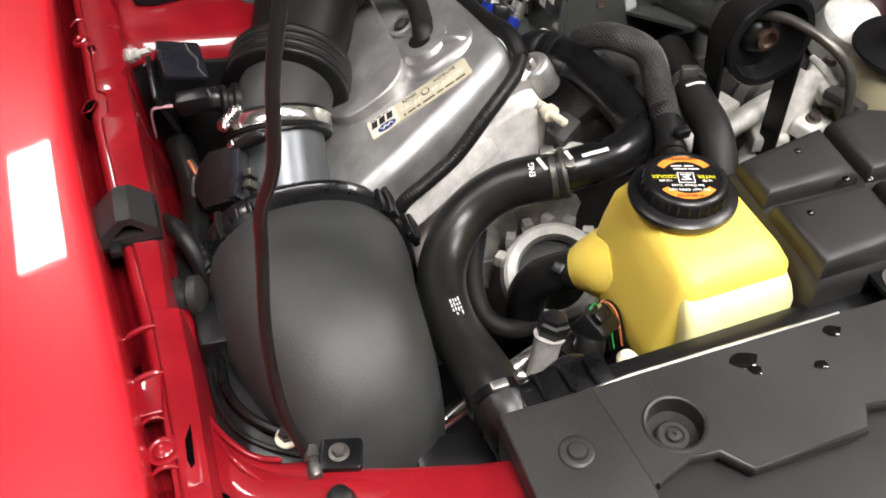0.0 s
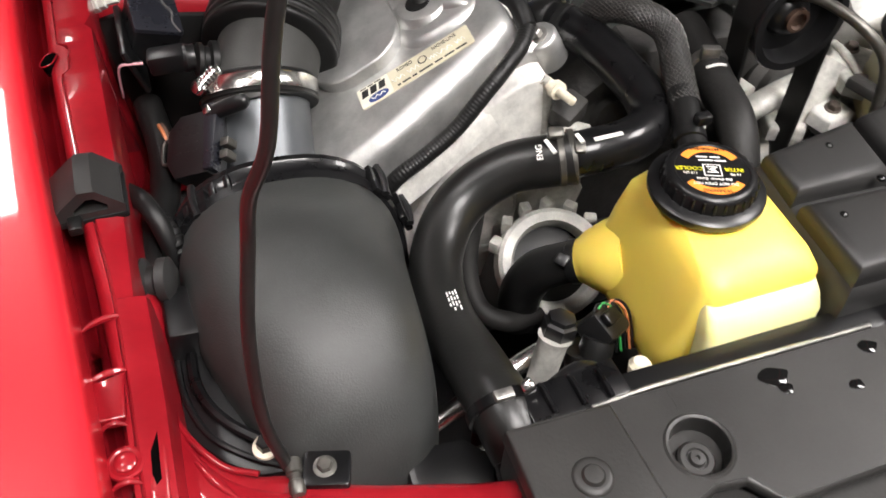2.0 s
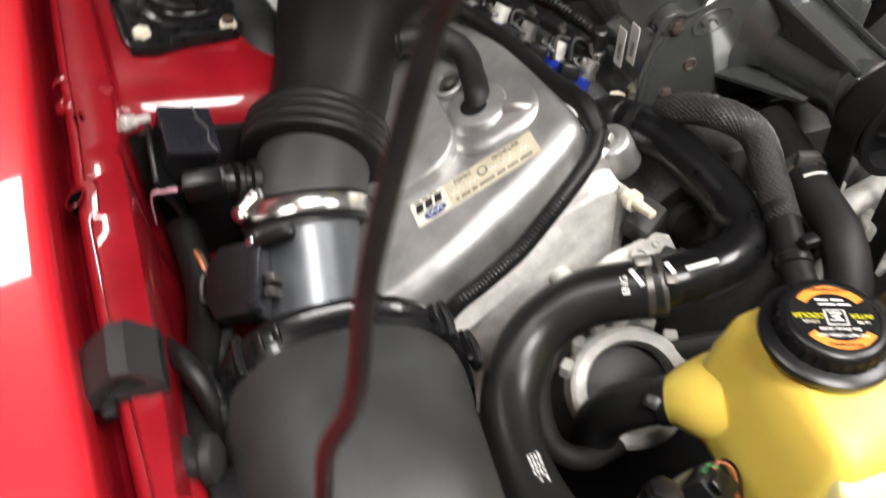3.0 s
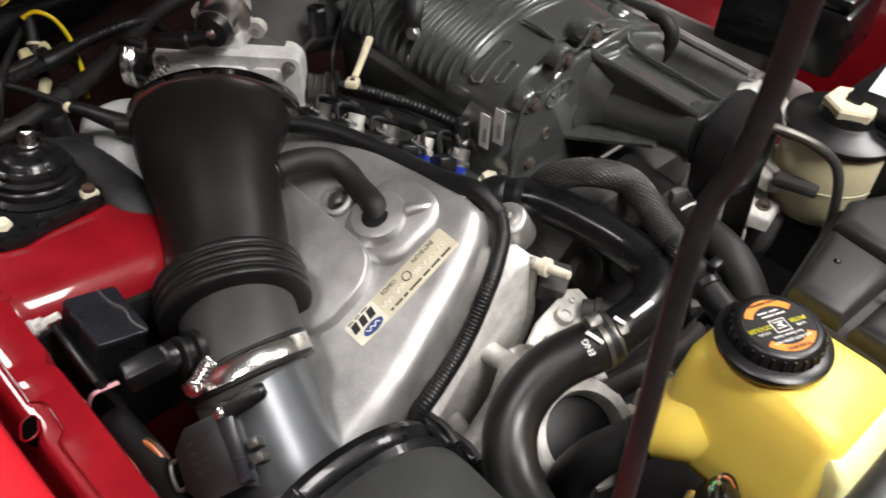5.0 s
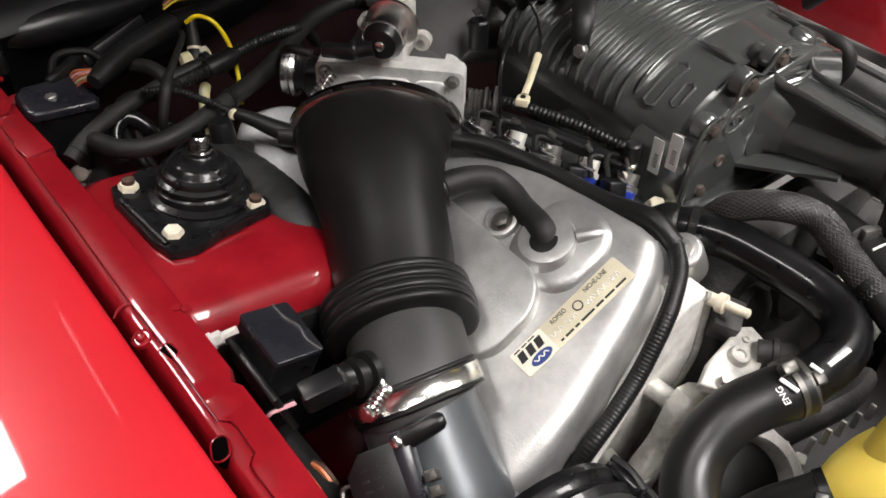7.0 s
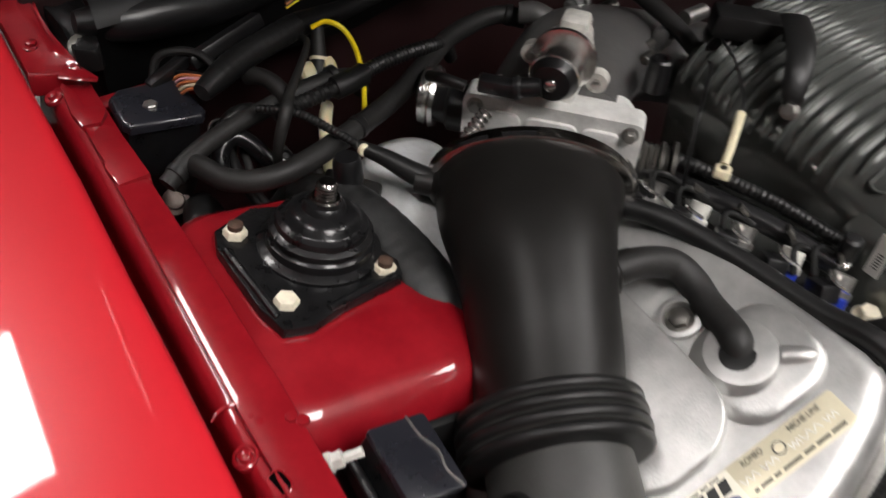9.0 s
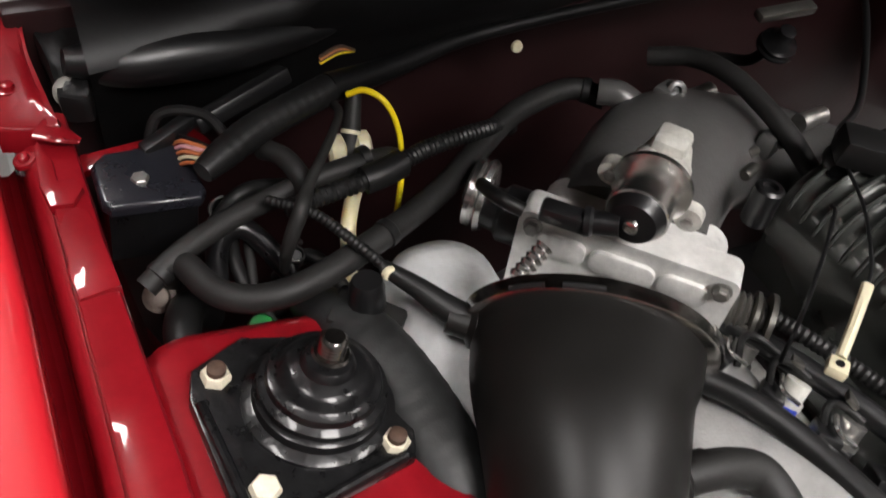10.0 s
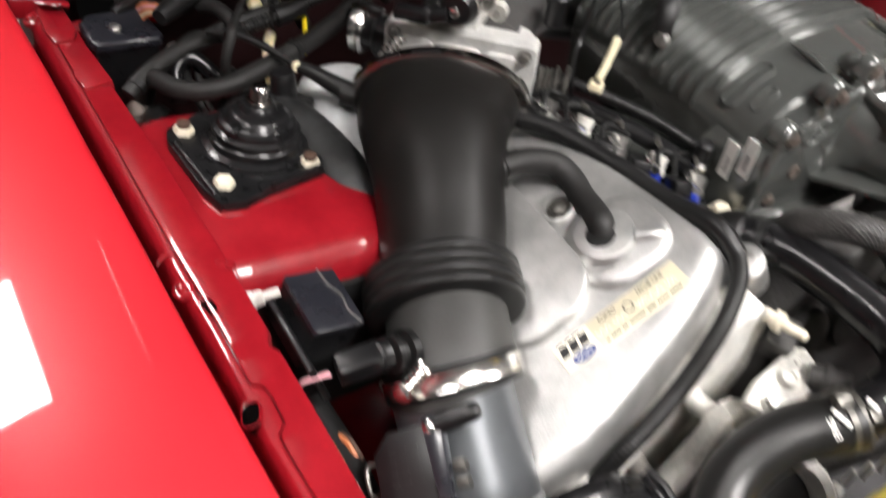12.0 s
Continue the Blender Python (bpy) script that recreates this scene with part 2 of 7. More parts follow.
def box(center, size, bevel=0.0, turn=None, into=None, segments=2, taper=1.0):
    """A bevelled box; taper shrinks its top."""
    bm = bmesh.new()
    bmesh.ops.create_cube(bm, size=1.0)
    for v in bm.verts:
        k = taper if v.co.z > 0 else 1.0
        v.co = Vector((v.co.x * size[0] * k, v.co.y * size[1] * k, v.co.z * size[2]))
    if bevel:
        bmesh.ops.bevel(bm, geom=bm.edges[:], offset=bevel, segments=segments, affect="EDGES", profile=0.5)
    m = Matrix.Translation(center) @ (turn.to_4x4() if turn else Matrix())
    bmesh.ops.transform(bm, matrix=m, verts=bm.verts[:])
    if into is None:
        return bm
    me = bpy.data.meshes.new("join")
    bm.to_mesh(me)
    bm.free()
    into.from_mesh(me)
    bpy.data.meshes.remove(me)
    return into


def rot(rx=0, ry=0, rz=0):
    return Euler([radians(a) for a in (rx, ry, rz)]).to_matrix()


def slab(outline, z0, z1, bevel=0.0, into=None, matrix=None, segments=2):
    """A plate from an outline in the plane, between two heights, its edges rounded."""
    bm = bmesh.new()
    lo = [bm.verts.new((x, y, z0)) for x, y in outline]
    hi = [bm.verts.new((x, y, z1)) for x, y in outline]
    n = len(lo)
    bm.faces.new(lo[::-1])
    top = bm.faces.new(hi)
    for i in range(n):
        bm.faces.new((lo[i], lo[(i + 1) % n], hi[(i + 1) % n], hi[i]))
    bmesh.ops.recalc_face_normals(bm, faces=bm.faces)
    if bevel:
        bmesh.ops.bevel(bm, geom=list(top.edges), offset=bevel, segments=segments, affect="EDGES", profile=0.5)
    if matrix is not None:
        bmesh.ops.transform(bm, matrix=matrix, verts=bm.verts[:])
    if into is None:
        return bm
    me = bpy.data.meshes.new("join")
    bm.to_mesh(me)
    bm.free()
    into.from_mesh(me)
    bpy.data.meshes.remove(me)
    return into


def rounded(w, h, r, n=5, cx=0.0, cy=0.0):
    """The outline of a rounded rectangle."""
    out = []
    for sx, sy, a0 in ((1, 1, 0), (-1, 1, 90), (-1, -1, 180), (1, -1, 270)):
        for k in range(n + 1):
            a = radians(a0 + 90 * k / n)
            out.append((cx + sx * (w / 2 - r) + r * math.cos(a), cy + sy * (h / 2 - r) + r * math.sin(a)))
    return out


def frame_of(origin, xdir, ydir):
    """A pose whose x and y run along two directions."""
    x = Vector(xdir).normalized()
    z = x.cross(Vector(ydir)).normalized()
    y = z.cross(x)
    m = Matrix((x, y, z)).transposed().to_4x4()
    m.translation = origin
    return m


def words(name, text, size, m, material, parent, thick=0.0002):
    """Lettering as a thin mesh at the pose m, centred."""
    cu = bpy.data.curves.new(name, "FONT")
    cu.body, cu.size, cu.align_x, cu.align_y, cu.extrude = text, size, "CENTER", "CENTER", thick
    ob = bpy.data.objects.new(name, cu)
    scene.collection.objects.link(ob)
    bpy.context.view_layer.update()
    me = bpy.data.meshes.new_from_object(ob)
    bpy.data.objects.remove(ob)
    bpy.data.curves.remove(cu)
    me.transform(m)
    me.materials.clear()
    me.materials.append(material)
    res = new(name, me)
    res.parent = parent
    return res


def bars(name, rows, m, material, parent, h=0.0016, thick=0.0003):
    """Plain printed bars at (x, y, length) in the plane of m, as one print."""
    bm = bmesh.new()
    for x, y, w in rows:
        box((x, y, thick / 2), (w, h, thick), 0, None, bm)
    bmesh.ops.transform(bm, matrix=m, verts=bm.verts[:])
    return part(name, bm, material, parent)


# ---- garage ----
floor = tagged(part("floor", box((0, 1.0, -0.05), (9, 10, 0.1)), CONCRETE), "grey concrete garage floor", "floor", kind="structure")
ceiling = tagged(part("ceiling", box((0, 1.0, 3.05), (9, 10, 0.1)), CEILPAINT), "dark painted garage ceiling", "ceiling", kind="structure")
for nm, c, s in (("wall_west", (-4.45, 1, 1.5), (0.1, 10, 3)), ("wall_east", (4.45, 1, 1.5), (0.1, 10, 3)),
                 ("wall_north", (0, 5.95, 1.5), (8.8, 0.1, 3)), ("wall_south", (0, -3.95, 1.5), (8.8, 0.1, 3))):
    tagged(part(nm, box(c, s), WALLPAINT), "dull painted garage wall", "wall", kind="structure")


def light_panel(x, y, w, l):
    t = thing("light_panel", "rectangular light panel with a bright diffuser, placed out of view", "lamp", "ceiling lights")
    t.location = (x, y, 2.995)
    bm = bmesh.new()
    for cx, cy, sx, sy in ((0, l / 2, w + 0.06, 0.03), (0, -l / 2, w + 0.06, 0.03), (w / 2, 0, 0.03, l - 0.03), (-w / 2, 0, 0.03, l - 0.03)):
        box((cx, cy, -0.03), (sx, sy, 0.06), 0.004, None, bm)
    part("frame", bm, CEILPAINT, t)
    part("diffuser", box((0, 0, -0.03), (w - 0.03, l - 0.03, 0.02)), LIGHT, t)


for x, y, w, l in LAMPS:
    light_panel(x, y, w, l)

# ---- car body ----
car = thing("car_body", "red car with its hood propped open", "car")


FENDER_Y = (-0.40, 0.10, 0.30, 0.40, 0.48, 0.55, 0.61, 0.68, 0.80, 0.90, 1.00, 1.10, 1.25, 1.70)
FENDER_X = (-0.600, -0.615, -0.627, -0.632, -0.638, -0.643, -0.648, -0.652, -0.657, -0.660, -0.664, -0.667, -0.675, -0.695)
RAIL_Y = (0.26, 0.41, 0.49, 0.609, 0.683, 0.72, 0.82, 0.90, 1.015, 1.14, 1.30)
SEAM_X = (-0.6085, -0.609, -0.611, -0.622, -0.626, -0.628, -0.630, -0.634, -0.637, -0.641, -0.646)
INNER_Y = (0.26, 0.404, 0.480, 0.4805, 0.556, 0.648, 0.715, 0.78, 0.788, 0.80, 0.834, 0.91, 0.948, 1.00, 1.06, 1.12, 1.30)
INNER_X = (-0.590, -0.5875, -0.589, -0.597, -0.5955, -0.596, -0.5975, -0.599, -0.604, -0.599, -0.5995, -0.601, -0.604, -0.606, -0.610, -0.614, -0.622)


def rail_z(y):
    """The height of the inner rail, which dips towards the nose."""
    return 0.889 + 0.05 * min(0.0, y - 0.74) + 0.005 * max(0.0, y - 0.74)


def fender_crest(y):
    """The fender's inner edge, which stands over the rail."""
    k = max(0.0, 0.45 - y)
    return float(np.interp(y, FENDER_Y, FENDER_X)), rail_z(y) + 0.035 - 0.06 * k * k


YS = [-0.35 + 0.05 * i for i in range(41)]
SKIN = [(0.0045, -0.12), (0.0042, -0.03), (0.0040, -0.010), (0.0030, -0.0035), (0.0010, -0.0008), (-0.0020, 0.0), (-0.0095, 0.0006), (-0.0365, 0.0005), (-0.0615, 0.0000), (-0.0865, -0.0013),
        (-0.1115, -0.0032), (-0.1365, -0.0062), (-0.1865, -0.0180), (-0.2365, -0.0475), (-0.2765, -0.080), (-0.3015, -0.140), (-0.3115, -0.240), (-0.3165, -0.40)]
for side in (1, -1):
    bm = loft([[(side * (fender_crest(y)[0] + dx), y, fender_crest(y)[1] + dz) for dx, dz in SKIN] for y in YS], False, None, False)
    fender = part("fender", bm, RED, car, "glossy red front fender", 60)
    sol = fender.modifiers.new("thick", "SOLIDIFY")
    sol.thickness, sol.offset = 0.0012, -1


def rail_ring(y):
    """The rail's section: gutter, lower sheet, lapped upper sheet, and the apron under it."""
    e, q, z = float(np.interp(y, RAIL_Y, SEAM_X)), float(np.interp(y, INNER_Y, INNER_X)), rail_z(y)
    g = fender_crest(y)[0] + 0.004
    n = e + float(np.interp(y, (0.712, 0.719, 0.725, 0.748, 0.756, 0.762), (0, 0.001, 0.0070, 0.0080, 0.0065, 0)))
    dip = 0.0016 * float(np.interp(y, (0.895, 0.905), (0, 1))) + 0.002 * float(np.interp(y, (0.44, 0.52), (1, 0)))
    return [(g, y, z - 0.052), (g + 0.006, y, z - 0.047), (g + (e - g) * 0.45, y, z - 0.020), (g + (e - g) * 0.58, y, z - 0.0065 - dip), (g + (e - g) * 0.70, y, z - 0.0018 - dip), (e - 0.0045, y, z - 0.0006 - dip * 0.4), (n - 0.0011, y, z - 0.0004),
            (n - 0.0009, y, z - 0.0030), (n + 0.0003, y, z - 0.0030), (n + 0.0006, y, z + 0.0004), (n + 0.0016, y, z + 0.0010), (q - 0.0055, y, z - 0.0006), (q - 0.0018, y, z - 0.0025), (q, y, z - 0.0080), (q + 0.001, y, z - 0.09), (q + 0.018, y, z - 0.27), (q + 0.07, y, z - 0.44)]


RAILYS = sorted({0.26 + 0.02 * i for i in range(53)} | {0.4798, 0.4808, 0.712, 0.719, 0.725, 0.748, 0.756, 0.762, 0.783, 0.788, 0.793, 0.895, 0.905})
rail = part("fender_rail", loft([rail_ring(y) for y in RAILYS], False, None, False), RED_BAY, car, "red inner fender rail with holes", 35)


def over_rail(x, y, dz=0.0):
    return (x, y, rail_z(y) + dz)


# pressed steps across the rail near the nose
for (x0, y0), (x1, y1), r in (((-0.636, 0.465), (-0.604, 0.469), 0.0022), ((-0.638, 0.423), (-0.606, 0.427), 0.0024), ((-0.630, 0.390), (-0.612, 0.389), 0.0016), ((-0.627, 0.351), (-0.607, 0.349), 0.0020), ((-0.625, 0.325), (-0.608, 0.322), 0.0018), ((-0.649, 0.897), (-0.629, 0.897), 0.0014)):
    part("pressed_seam", sweep([over_rail(x0, y0 - 0.003, -0.004), over_rail(x0 * 0.7 + x1 * 0.3, y0 * 0.7 + y1 * 0.3, -0.0008), over_rail(x0 * 0.3 + x1 * 0.7, y0 * 0.3 + y1 * 0.7, 0.0002), over_rail(x1, y1 - 0.002, -0.002)], [0.0008, r, r, 0.0008], 8, 5), RED_BAY, car)
part("rail_pressing", slab([(-0.634, 0.3925), (-0.6125, 0.3905), (-0.6095, 0.424), (-0.6365, 0.420)], -0.008, 0.0020, 0.0022, None, Matrix.Translation((0, 0, rail_z(0.405))), 3), RED_BAY, car)
part("stud_ring", lathe([(0, 0.0115), (0.0014, 0.0110), (0.0018, 0.0092), (0.0010, 0.0080)], over_rail(-0.616, 0.362, -0.0005), (0, 0, 1), 24), RED_BAY, car)
part("rivet", lathe([(0, 0.0068), (0.003, 0.0066), (0.0042, 0.0050), (0.0046, 0.0015)], over_rail(-0.616, 0.362, -0.0005), (0, 0, 1), 18), RED_BAY, car)
part("slot_hole", slab([(-0.6000, 0.401), (-0.5968, 0.402), (-0.5955, 0.397), (-0.5975, 0.346), (-0.6005, 0.343), (-0.6022, 0.350)], -0.006, 0.0016, 0, None, Matrix.Translation((0, 0, rail_z(0.36) - 0.001))), CAVITY, car)
part("lapped_sheet", slab([(-0.606, 0.412), (-0.593, 0.414), (-0.5895, 0.405), (-0.594, 0.330), (-0.606, 0.328)], -0.02, 0.0, 0.003, None, Matrix.Translation((0, 0, rail_z(0.37) - 0.0005)), 3), RED_BAY, car)
# slotted holes as black insets with their turned edges, rivets and weld spots
for x, y, w, l, a in ((-0.6365, 0.7405, 0.0115, 0.0185, -20), (-0.6295, 0.836, 0.0100, 0.0150, 12)):
    m = Matrix.Translation(over_rail(x, y, -0.0022)) @ rot(0, -16, a).to_4x4()
    part("slot_hole", slab(rounded(w, l, w * 0.48), -0.008, 0.0026, 0, None, m), CAVITY, car)
    part("slot_lip", sweep([tuple(m @ Vector((px, py, 0.0026))) for px, py in [*rounded(w + 0.001, l + 0.001, w * 0.49), (w / 2 + 0.0005, l / 2 - w * 0.49)]], 0.0007, 6, 1), RED_BAY, car)
for x, y, r in ((-0.640, 0.861, 0.0085), (-0.6545, 1.257, 0.0085)):
    part("rivet_ring", lathe([(-0.002, r), (0.0012, r * 0.93), (0.0016, r * 0.75), (0.0008, r * 0.66)], over_rail(x, y, -0.002), (-0.25, 0, 1), 22), RED_BAY, car)
    part("rivet", lathe([(-0.002, r * 0.5), (0.004, r * 0.46), (0.005, r * 0.3), (0.0052, r * 0.1)], over_rail(x, y, -0.002), (-0.25, 0, 1), 16), RED_BAY, car)
for x, y in ((-0.629, 0.884), (-0.6255, 0.879), (-0.602, 0.868), (-0.607, 0.873)):
    part("weld_spot", lathe([(-0.001, 0.0045), (0.0010, 0.0036), (0.0013, 0.0010)], over_rail(x, y, -0.0004), (0, 0, 1), 14), RED_BAY, car)
# lapped end plates where the rail meets the hinge
part("rail_end_plate", slab([(-0.6385, 1.118), (-0.614, 1.1215), (-0.6165, 1.150), (-0.6185, 1.172), (-0.6225, 1.192), (-0.629, 1.197), (-0.637, 1.193), (-0.6425, 1.178), (-0.6405, 1.150), (-0.6425, 1.143)], -0.008, 0.0030, 0.0012, None, Matrix.Translation((0, 0, rail_z(1.15)))), RED_BAY, car)
part("rail_end_plate", slab([(-0.6445, 1.200), (-0.630, 1.1985), (-0.6220, 1.212), (-0.6260, 1.222), (-0.6365, 1.224), (-0.6370, 1.245), (-0.6440, 1.268), (-0.6470, 1.262), (-0.6480, 1.22)], -0.008, 0.0042, 0.0012, None, Matrix.Translation((0, 0, rail_z(1.22)))), RED_BAY, car)
# radiator support: a red sheet with a rounded inner corner
inner = [(-0.60, 0.56), (-0.588, 0.52), (-0.588, 0.47), (-0.593, 0.438), (-0.586, 0.405), (-0.569, 0.373), (-0.547, 0.353), (-0.528, 0.347), (-0.49, 0.328),
         (-0.44, 0.312), (-0.396, 0.300), (-0.30, 0.285), (0.0, 0.275), (0.30, 0.285), (0.56, 0.36), (0.60, 0.50)]
inner = [tuple(p) for p in spline(inner, 3)]
outer = [(0.66, 0.50), (0.64, 0.2), (0.45, 0.10), (0.0, 0.05), (-0.45, 0.10), (-0.625, 0.2), (-0.634, 0.5)]
bm = slab(inner + outer, 0.79, 0.835, 0.011, None, None, 4)
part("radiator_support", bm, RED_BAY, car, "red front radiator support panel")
# pressed step and relief on the support
bm = sweep([(-0.593, 0.45, 0.8325), (-0.5945, 0.415, 0.8330), (-0.591, 0.378, 0.8335), (-0.576, 0.345, 0.8335), (-0.548, 0.325, 0.8330), (-0.50, 0.309, 0.8320), (-0.45, 0.292, 0.8300)], [(0.004, 0.003), (0.007, 0.0045), (0.010, 0.0055), (0.014, 0.006), (0.014, 0.005), (0.012, 0.0045), (0.007, 0.003)], 16, 6)
part("pressed_ridge", bm, RED_BAY, car)
part("pressed_ridge", sweep([(-0.600, 0.330, 0.8330), (-0.585, 0.305, 0.8335), (-0.56, 0.288, 0.8330), (-0.52, 0.277, 0.832)], [(0.005, 0.003), (0.008, 0.005), (0.008, 0.0045), (0.004, 0.002)], 14, 6), RED_BAY, car)
part("slot_hole", slab([(x, y) for x, y in rounded(0.0062, 0.056, 0.003, 5, -0.6052, 0.370)], 0.825, 0.8362), CAVITY, car)
part("oval_hole", slab([(x, y) for x, y in rounded(0.021, 0.015, 0.0073, 5, -0.594, 0.331)], 0.825, 0.8362), CAVITY, car)
part("dimple", lathe([(0, 0.014), (0.002, 0.013), (0.006, 0.008), (0.007, 0.001)], (-0.618, 0.365, 0.836), (0, 0, 1), 20), RED_BAY, car)

# pressed rim and folds round the airbox corner
part("pressed_rim", sweep([(-0.594, 0.500, 0.835), (-0.596, 0.449, 0.8355), (-0.588, 0.400, 0.836), (-0.567, 0.363, 0.836), (-0.545, 0.349, 0.8355)], [(0.0022, 0.0018)] * 5, 10, 6), RED_BAY, car)
for pts, r in ((((-0.611, 0.428, 0.836), (-0.600, 0.422, 0.8375), (-0.590, 0.412, 0.837)), 0.0030), (((-0.584, 0.372, 0.8365), (-0.572, 0.352, 0.8385), (-0.558, 0.333, 0.837)), 0.0034), (((-0.604, 0.318, 0.8355), (-0.588, 0.322, 0.837), (-0.570, 0.318, 0.836)), 0.0026)):
    part("pressed_fold", sweep(list(pts), [0.001, r, 0.001], 10, 6), RED_BAY, car)
part("rubber_cap", lathe([(0, 0.011), (0.003, 0.011), (0.006, 0.0095), (0.012, 0.008), (0.014, 0.004)], (-0.513, 0.304, 0.834), (0, 0, 1), 22), RUBBER, car)

# strut tower
def rring(x0, x1, y0, y1, z, r, tilt=0.0, n=6):
    return [(x, y, z + tilt * (x - (x0 + x1) / 2)) for x, y in rounded(x1 - x0, y1 - y0, r, n, (x0 + x1) / 2, (y0 + y1) / 2)]


TILT_T = -0.16
bm = loft([rring(-0.645, -0.42, 0.85, 1.16, 0.45, 0.05), rring(-0.640, -0.425, 0.855, 1.14, 0.66, 0.05),
           rring(-0.632, -0.43, 0.863, 1.115, 0.80, 0.05, TILT_T * 0.6), rring(-0.628, -0.436, 0.872, 1.105, 0.835, 0.045, TILT_T),
           rring(-0.622, -0.443, 0.882, 1.098, 0.850, 0.04, TILT_T), rring(-0.612, -0.455, 0.895, 1.088, 0.856, 0.035, TILT_T)])
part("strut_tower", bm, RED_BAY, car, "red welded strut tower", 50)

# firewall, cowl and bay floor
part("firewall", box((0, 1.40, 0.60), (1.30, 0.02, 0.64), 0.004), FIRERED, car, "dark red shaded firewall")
rows = [(1.375, 0.80), (1.36, 0.86), (1.345, 0.885), (1.335, 0.905), (1.345, 0.930), (1.375, 0.94), (1.40, 0.945), (1.41, 0.965), (1.46, 0.975), (1.60, 0.985)]
bm = loft([[(x, y - 0.06 * (x / 0.62) ** 2 + 0.03, z + 0.008 * math.sin(x * 9 + 1) * (0.85 < z < 0.93)) for y, z in rows] for x in [-0.60 + 0.04 * i for i in range(31)]], False, None, False)
part("cowl", bm, FIREWALL, car, "black plastic cowl panel", 50)
part("bay_floor", box((0, 0.75, 0.30), (1.1, 1.3, 0.02)), BLACK, car)
part("crossmember", box((-0.1, 0.75, 0.42), (0.9, 0.12, 0.10), 0.02), BLACK, car)
for name_, pts, zz in (("hinge_panel", [(-0.668, 1.275), (-0.645, 1.268), (-0.627, 1.264), (-0.629, 1.285), (-0.634, 1.33), (-0.637, 1.36), (-0.640, 1.42), (-0.672, 1.43)], 0.906),
                       ("cowl_side", [(-0.624, 1.305), (-0.604, 1.300), (-0.600, 1.33), (-0.596, 1.40), (-0.630, 1.40), (-0.626, 1.35)], 0.900)):
    bm = bmesh.new()
    pts = [tuple(p) for p in spline([*pts, pts[0]], 3)][:-1]
    mx_ = sum(p[0] for p in pts) / len(pts)
    rings = []
    for f, dz in ((1.0, -0.022), (1.0, -0.002), (0.93, 0.001), (0.6, 0.0), (0.3, 0.003)):
        rings.append([(mx_ + (x - mx_) * f, 1.345 + (y - 1.345) * (0.5 + 0.5 * f), zz + dz + 0.0022 * math.sin(y * 70 + x * 90) * (dz > -0.01)) for x, y in pts])
    part(name_, loft(rings, True, bm), RED_BAY if name_ == "hinge_panel" else FIREWALL, car, "", 50)
part("hinge_fold", sweep([(-0.640, 1.270, 0.904), (-0.628, 1.262, 0.902), (-0.617, 1.258, 0.896)], [(0.012, 0.004), (0.009, 0.003), (0.003, 0.002)], 10), RED_BAY, car)
part("corner_seal", box((-0.70, 1.56, 0.945), (0.30, 0.24, 0.09), 0.01), FIREWALL, car)
part("hinge_bolt", hexbolt((-0.655, 1.315, 0.907), (0, 0, 1), 0.005, 0.005, 0.008), RED_BAY, car)
part("scuttle", box((0, 1.74, 0.97), (1.6, 0.26, 0.16), 0.02), FIREWALL, car)
part("firewall_flange", slab([(-0.625, 1.262), (-0.560, 1.268), (-0.528, 1.252), (-0.522, 1.262), (-0.534, 1.290), (-0.620, 1.282)], 0.858, 0.864, 0.002), RED_BAY, car)
bulge = sweep([(-0.615, 1.330, 0.912), (-0.575, 1.332, 0.904), (-0.53, 1.336, 0.901), (-0.48, 1.342, 0.897), (-0.42, 1.352, 0.896), (-0.35, 1.366, 0.90)], [(0.010, 0.010), (0.022, 0.020), (0.025, 0.023), (0.024, 0.020), (0.016, 0.014), (0.004, 0.003)], 18)
part("cowl_bulge", bulge, BLACK, car)
part("apron", box((0.62, 0.85, 0.70), (0.02, 1.1, 0.38), 0.004), RED_BAY, car)
part("strut_tower", loft([rring(0.42, 0.66, 0.80, 1.14, 0.5, 0.05), rring(0.44, 0.64, 0.87, 1.1, 0.83, 0.045), rring(0.455, 0.625, 0.89, 1.085, 0.855, 0.04)]), RED_BAY, car)

# open hood
HD = Vector((0, -math.cos(radians(42)), math.sin(radians(42))))
hood = slab([(-0.66, 0.0), (0.66, 0.0), (0.64, 0.7), (0.56, 1.27), (0.3, 1.35), (-0.3, 1.35), (-0.56, 1.27), (-0.64, 0.7)], 0, 0.03, 0.01, None,
            frame_of((0, 1.50, 1.00), (1, 0, 0), HD))
part("hood", hood, RED, car, "open red hood")
part("hood_liner", slab([(-0.60, 0.03), (0.60, 0.03), (0.58, 0.7), (0.50, 1.23), (0.28, 1.30), (-0.28, 1.30), (-0.50, 1.23), (-0.58, 0.7)], 0.032, 0.045, 0.006, None,
                        frame_of((0, 1.50, 1.00), (1, 0, 0), HD)), FIREWALL, car, "black felt hood liner")
fascia = []
for k in range(25):
    a = -1 + k / 12
    x, y = 0.965 * math.copysign(abs(math.sin(a * math.pi / 2)) ** 0.8, a), -0.33 - 0.17 * math.cos(a * math.pi / 2)
    fascia.append([(x, y + 0.16 * (1 - abs(a)), 0.80), (x * 1.0, y + 0.05, 0.78), (x * 1.005, y - 0.02, 0.72), (x * 1.01, y - 0.05, 0.58), (x, y - 0.03, 0.40), (x * 0.98, y + 0.04, 0.28)])
part("bumper_cover", loft(fascia, False, None, False), RED, car, "red front bumper cover", 50)
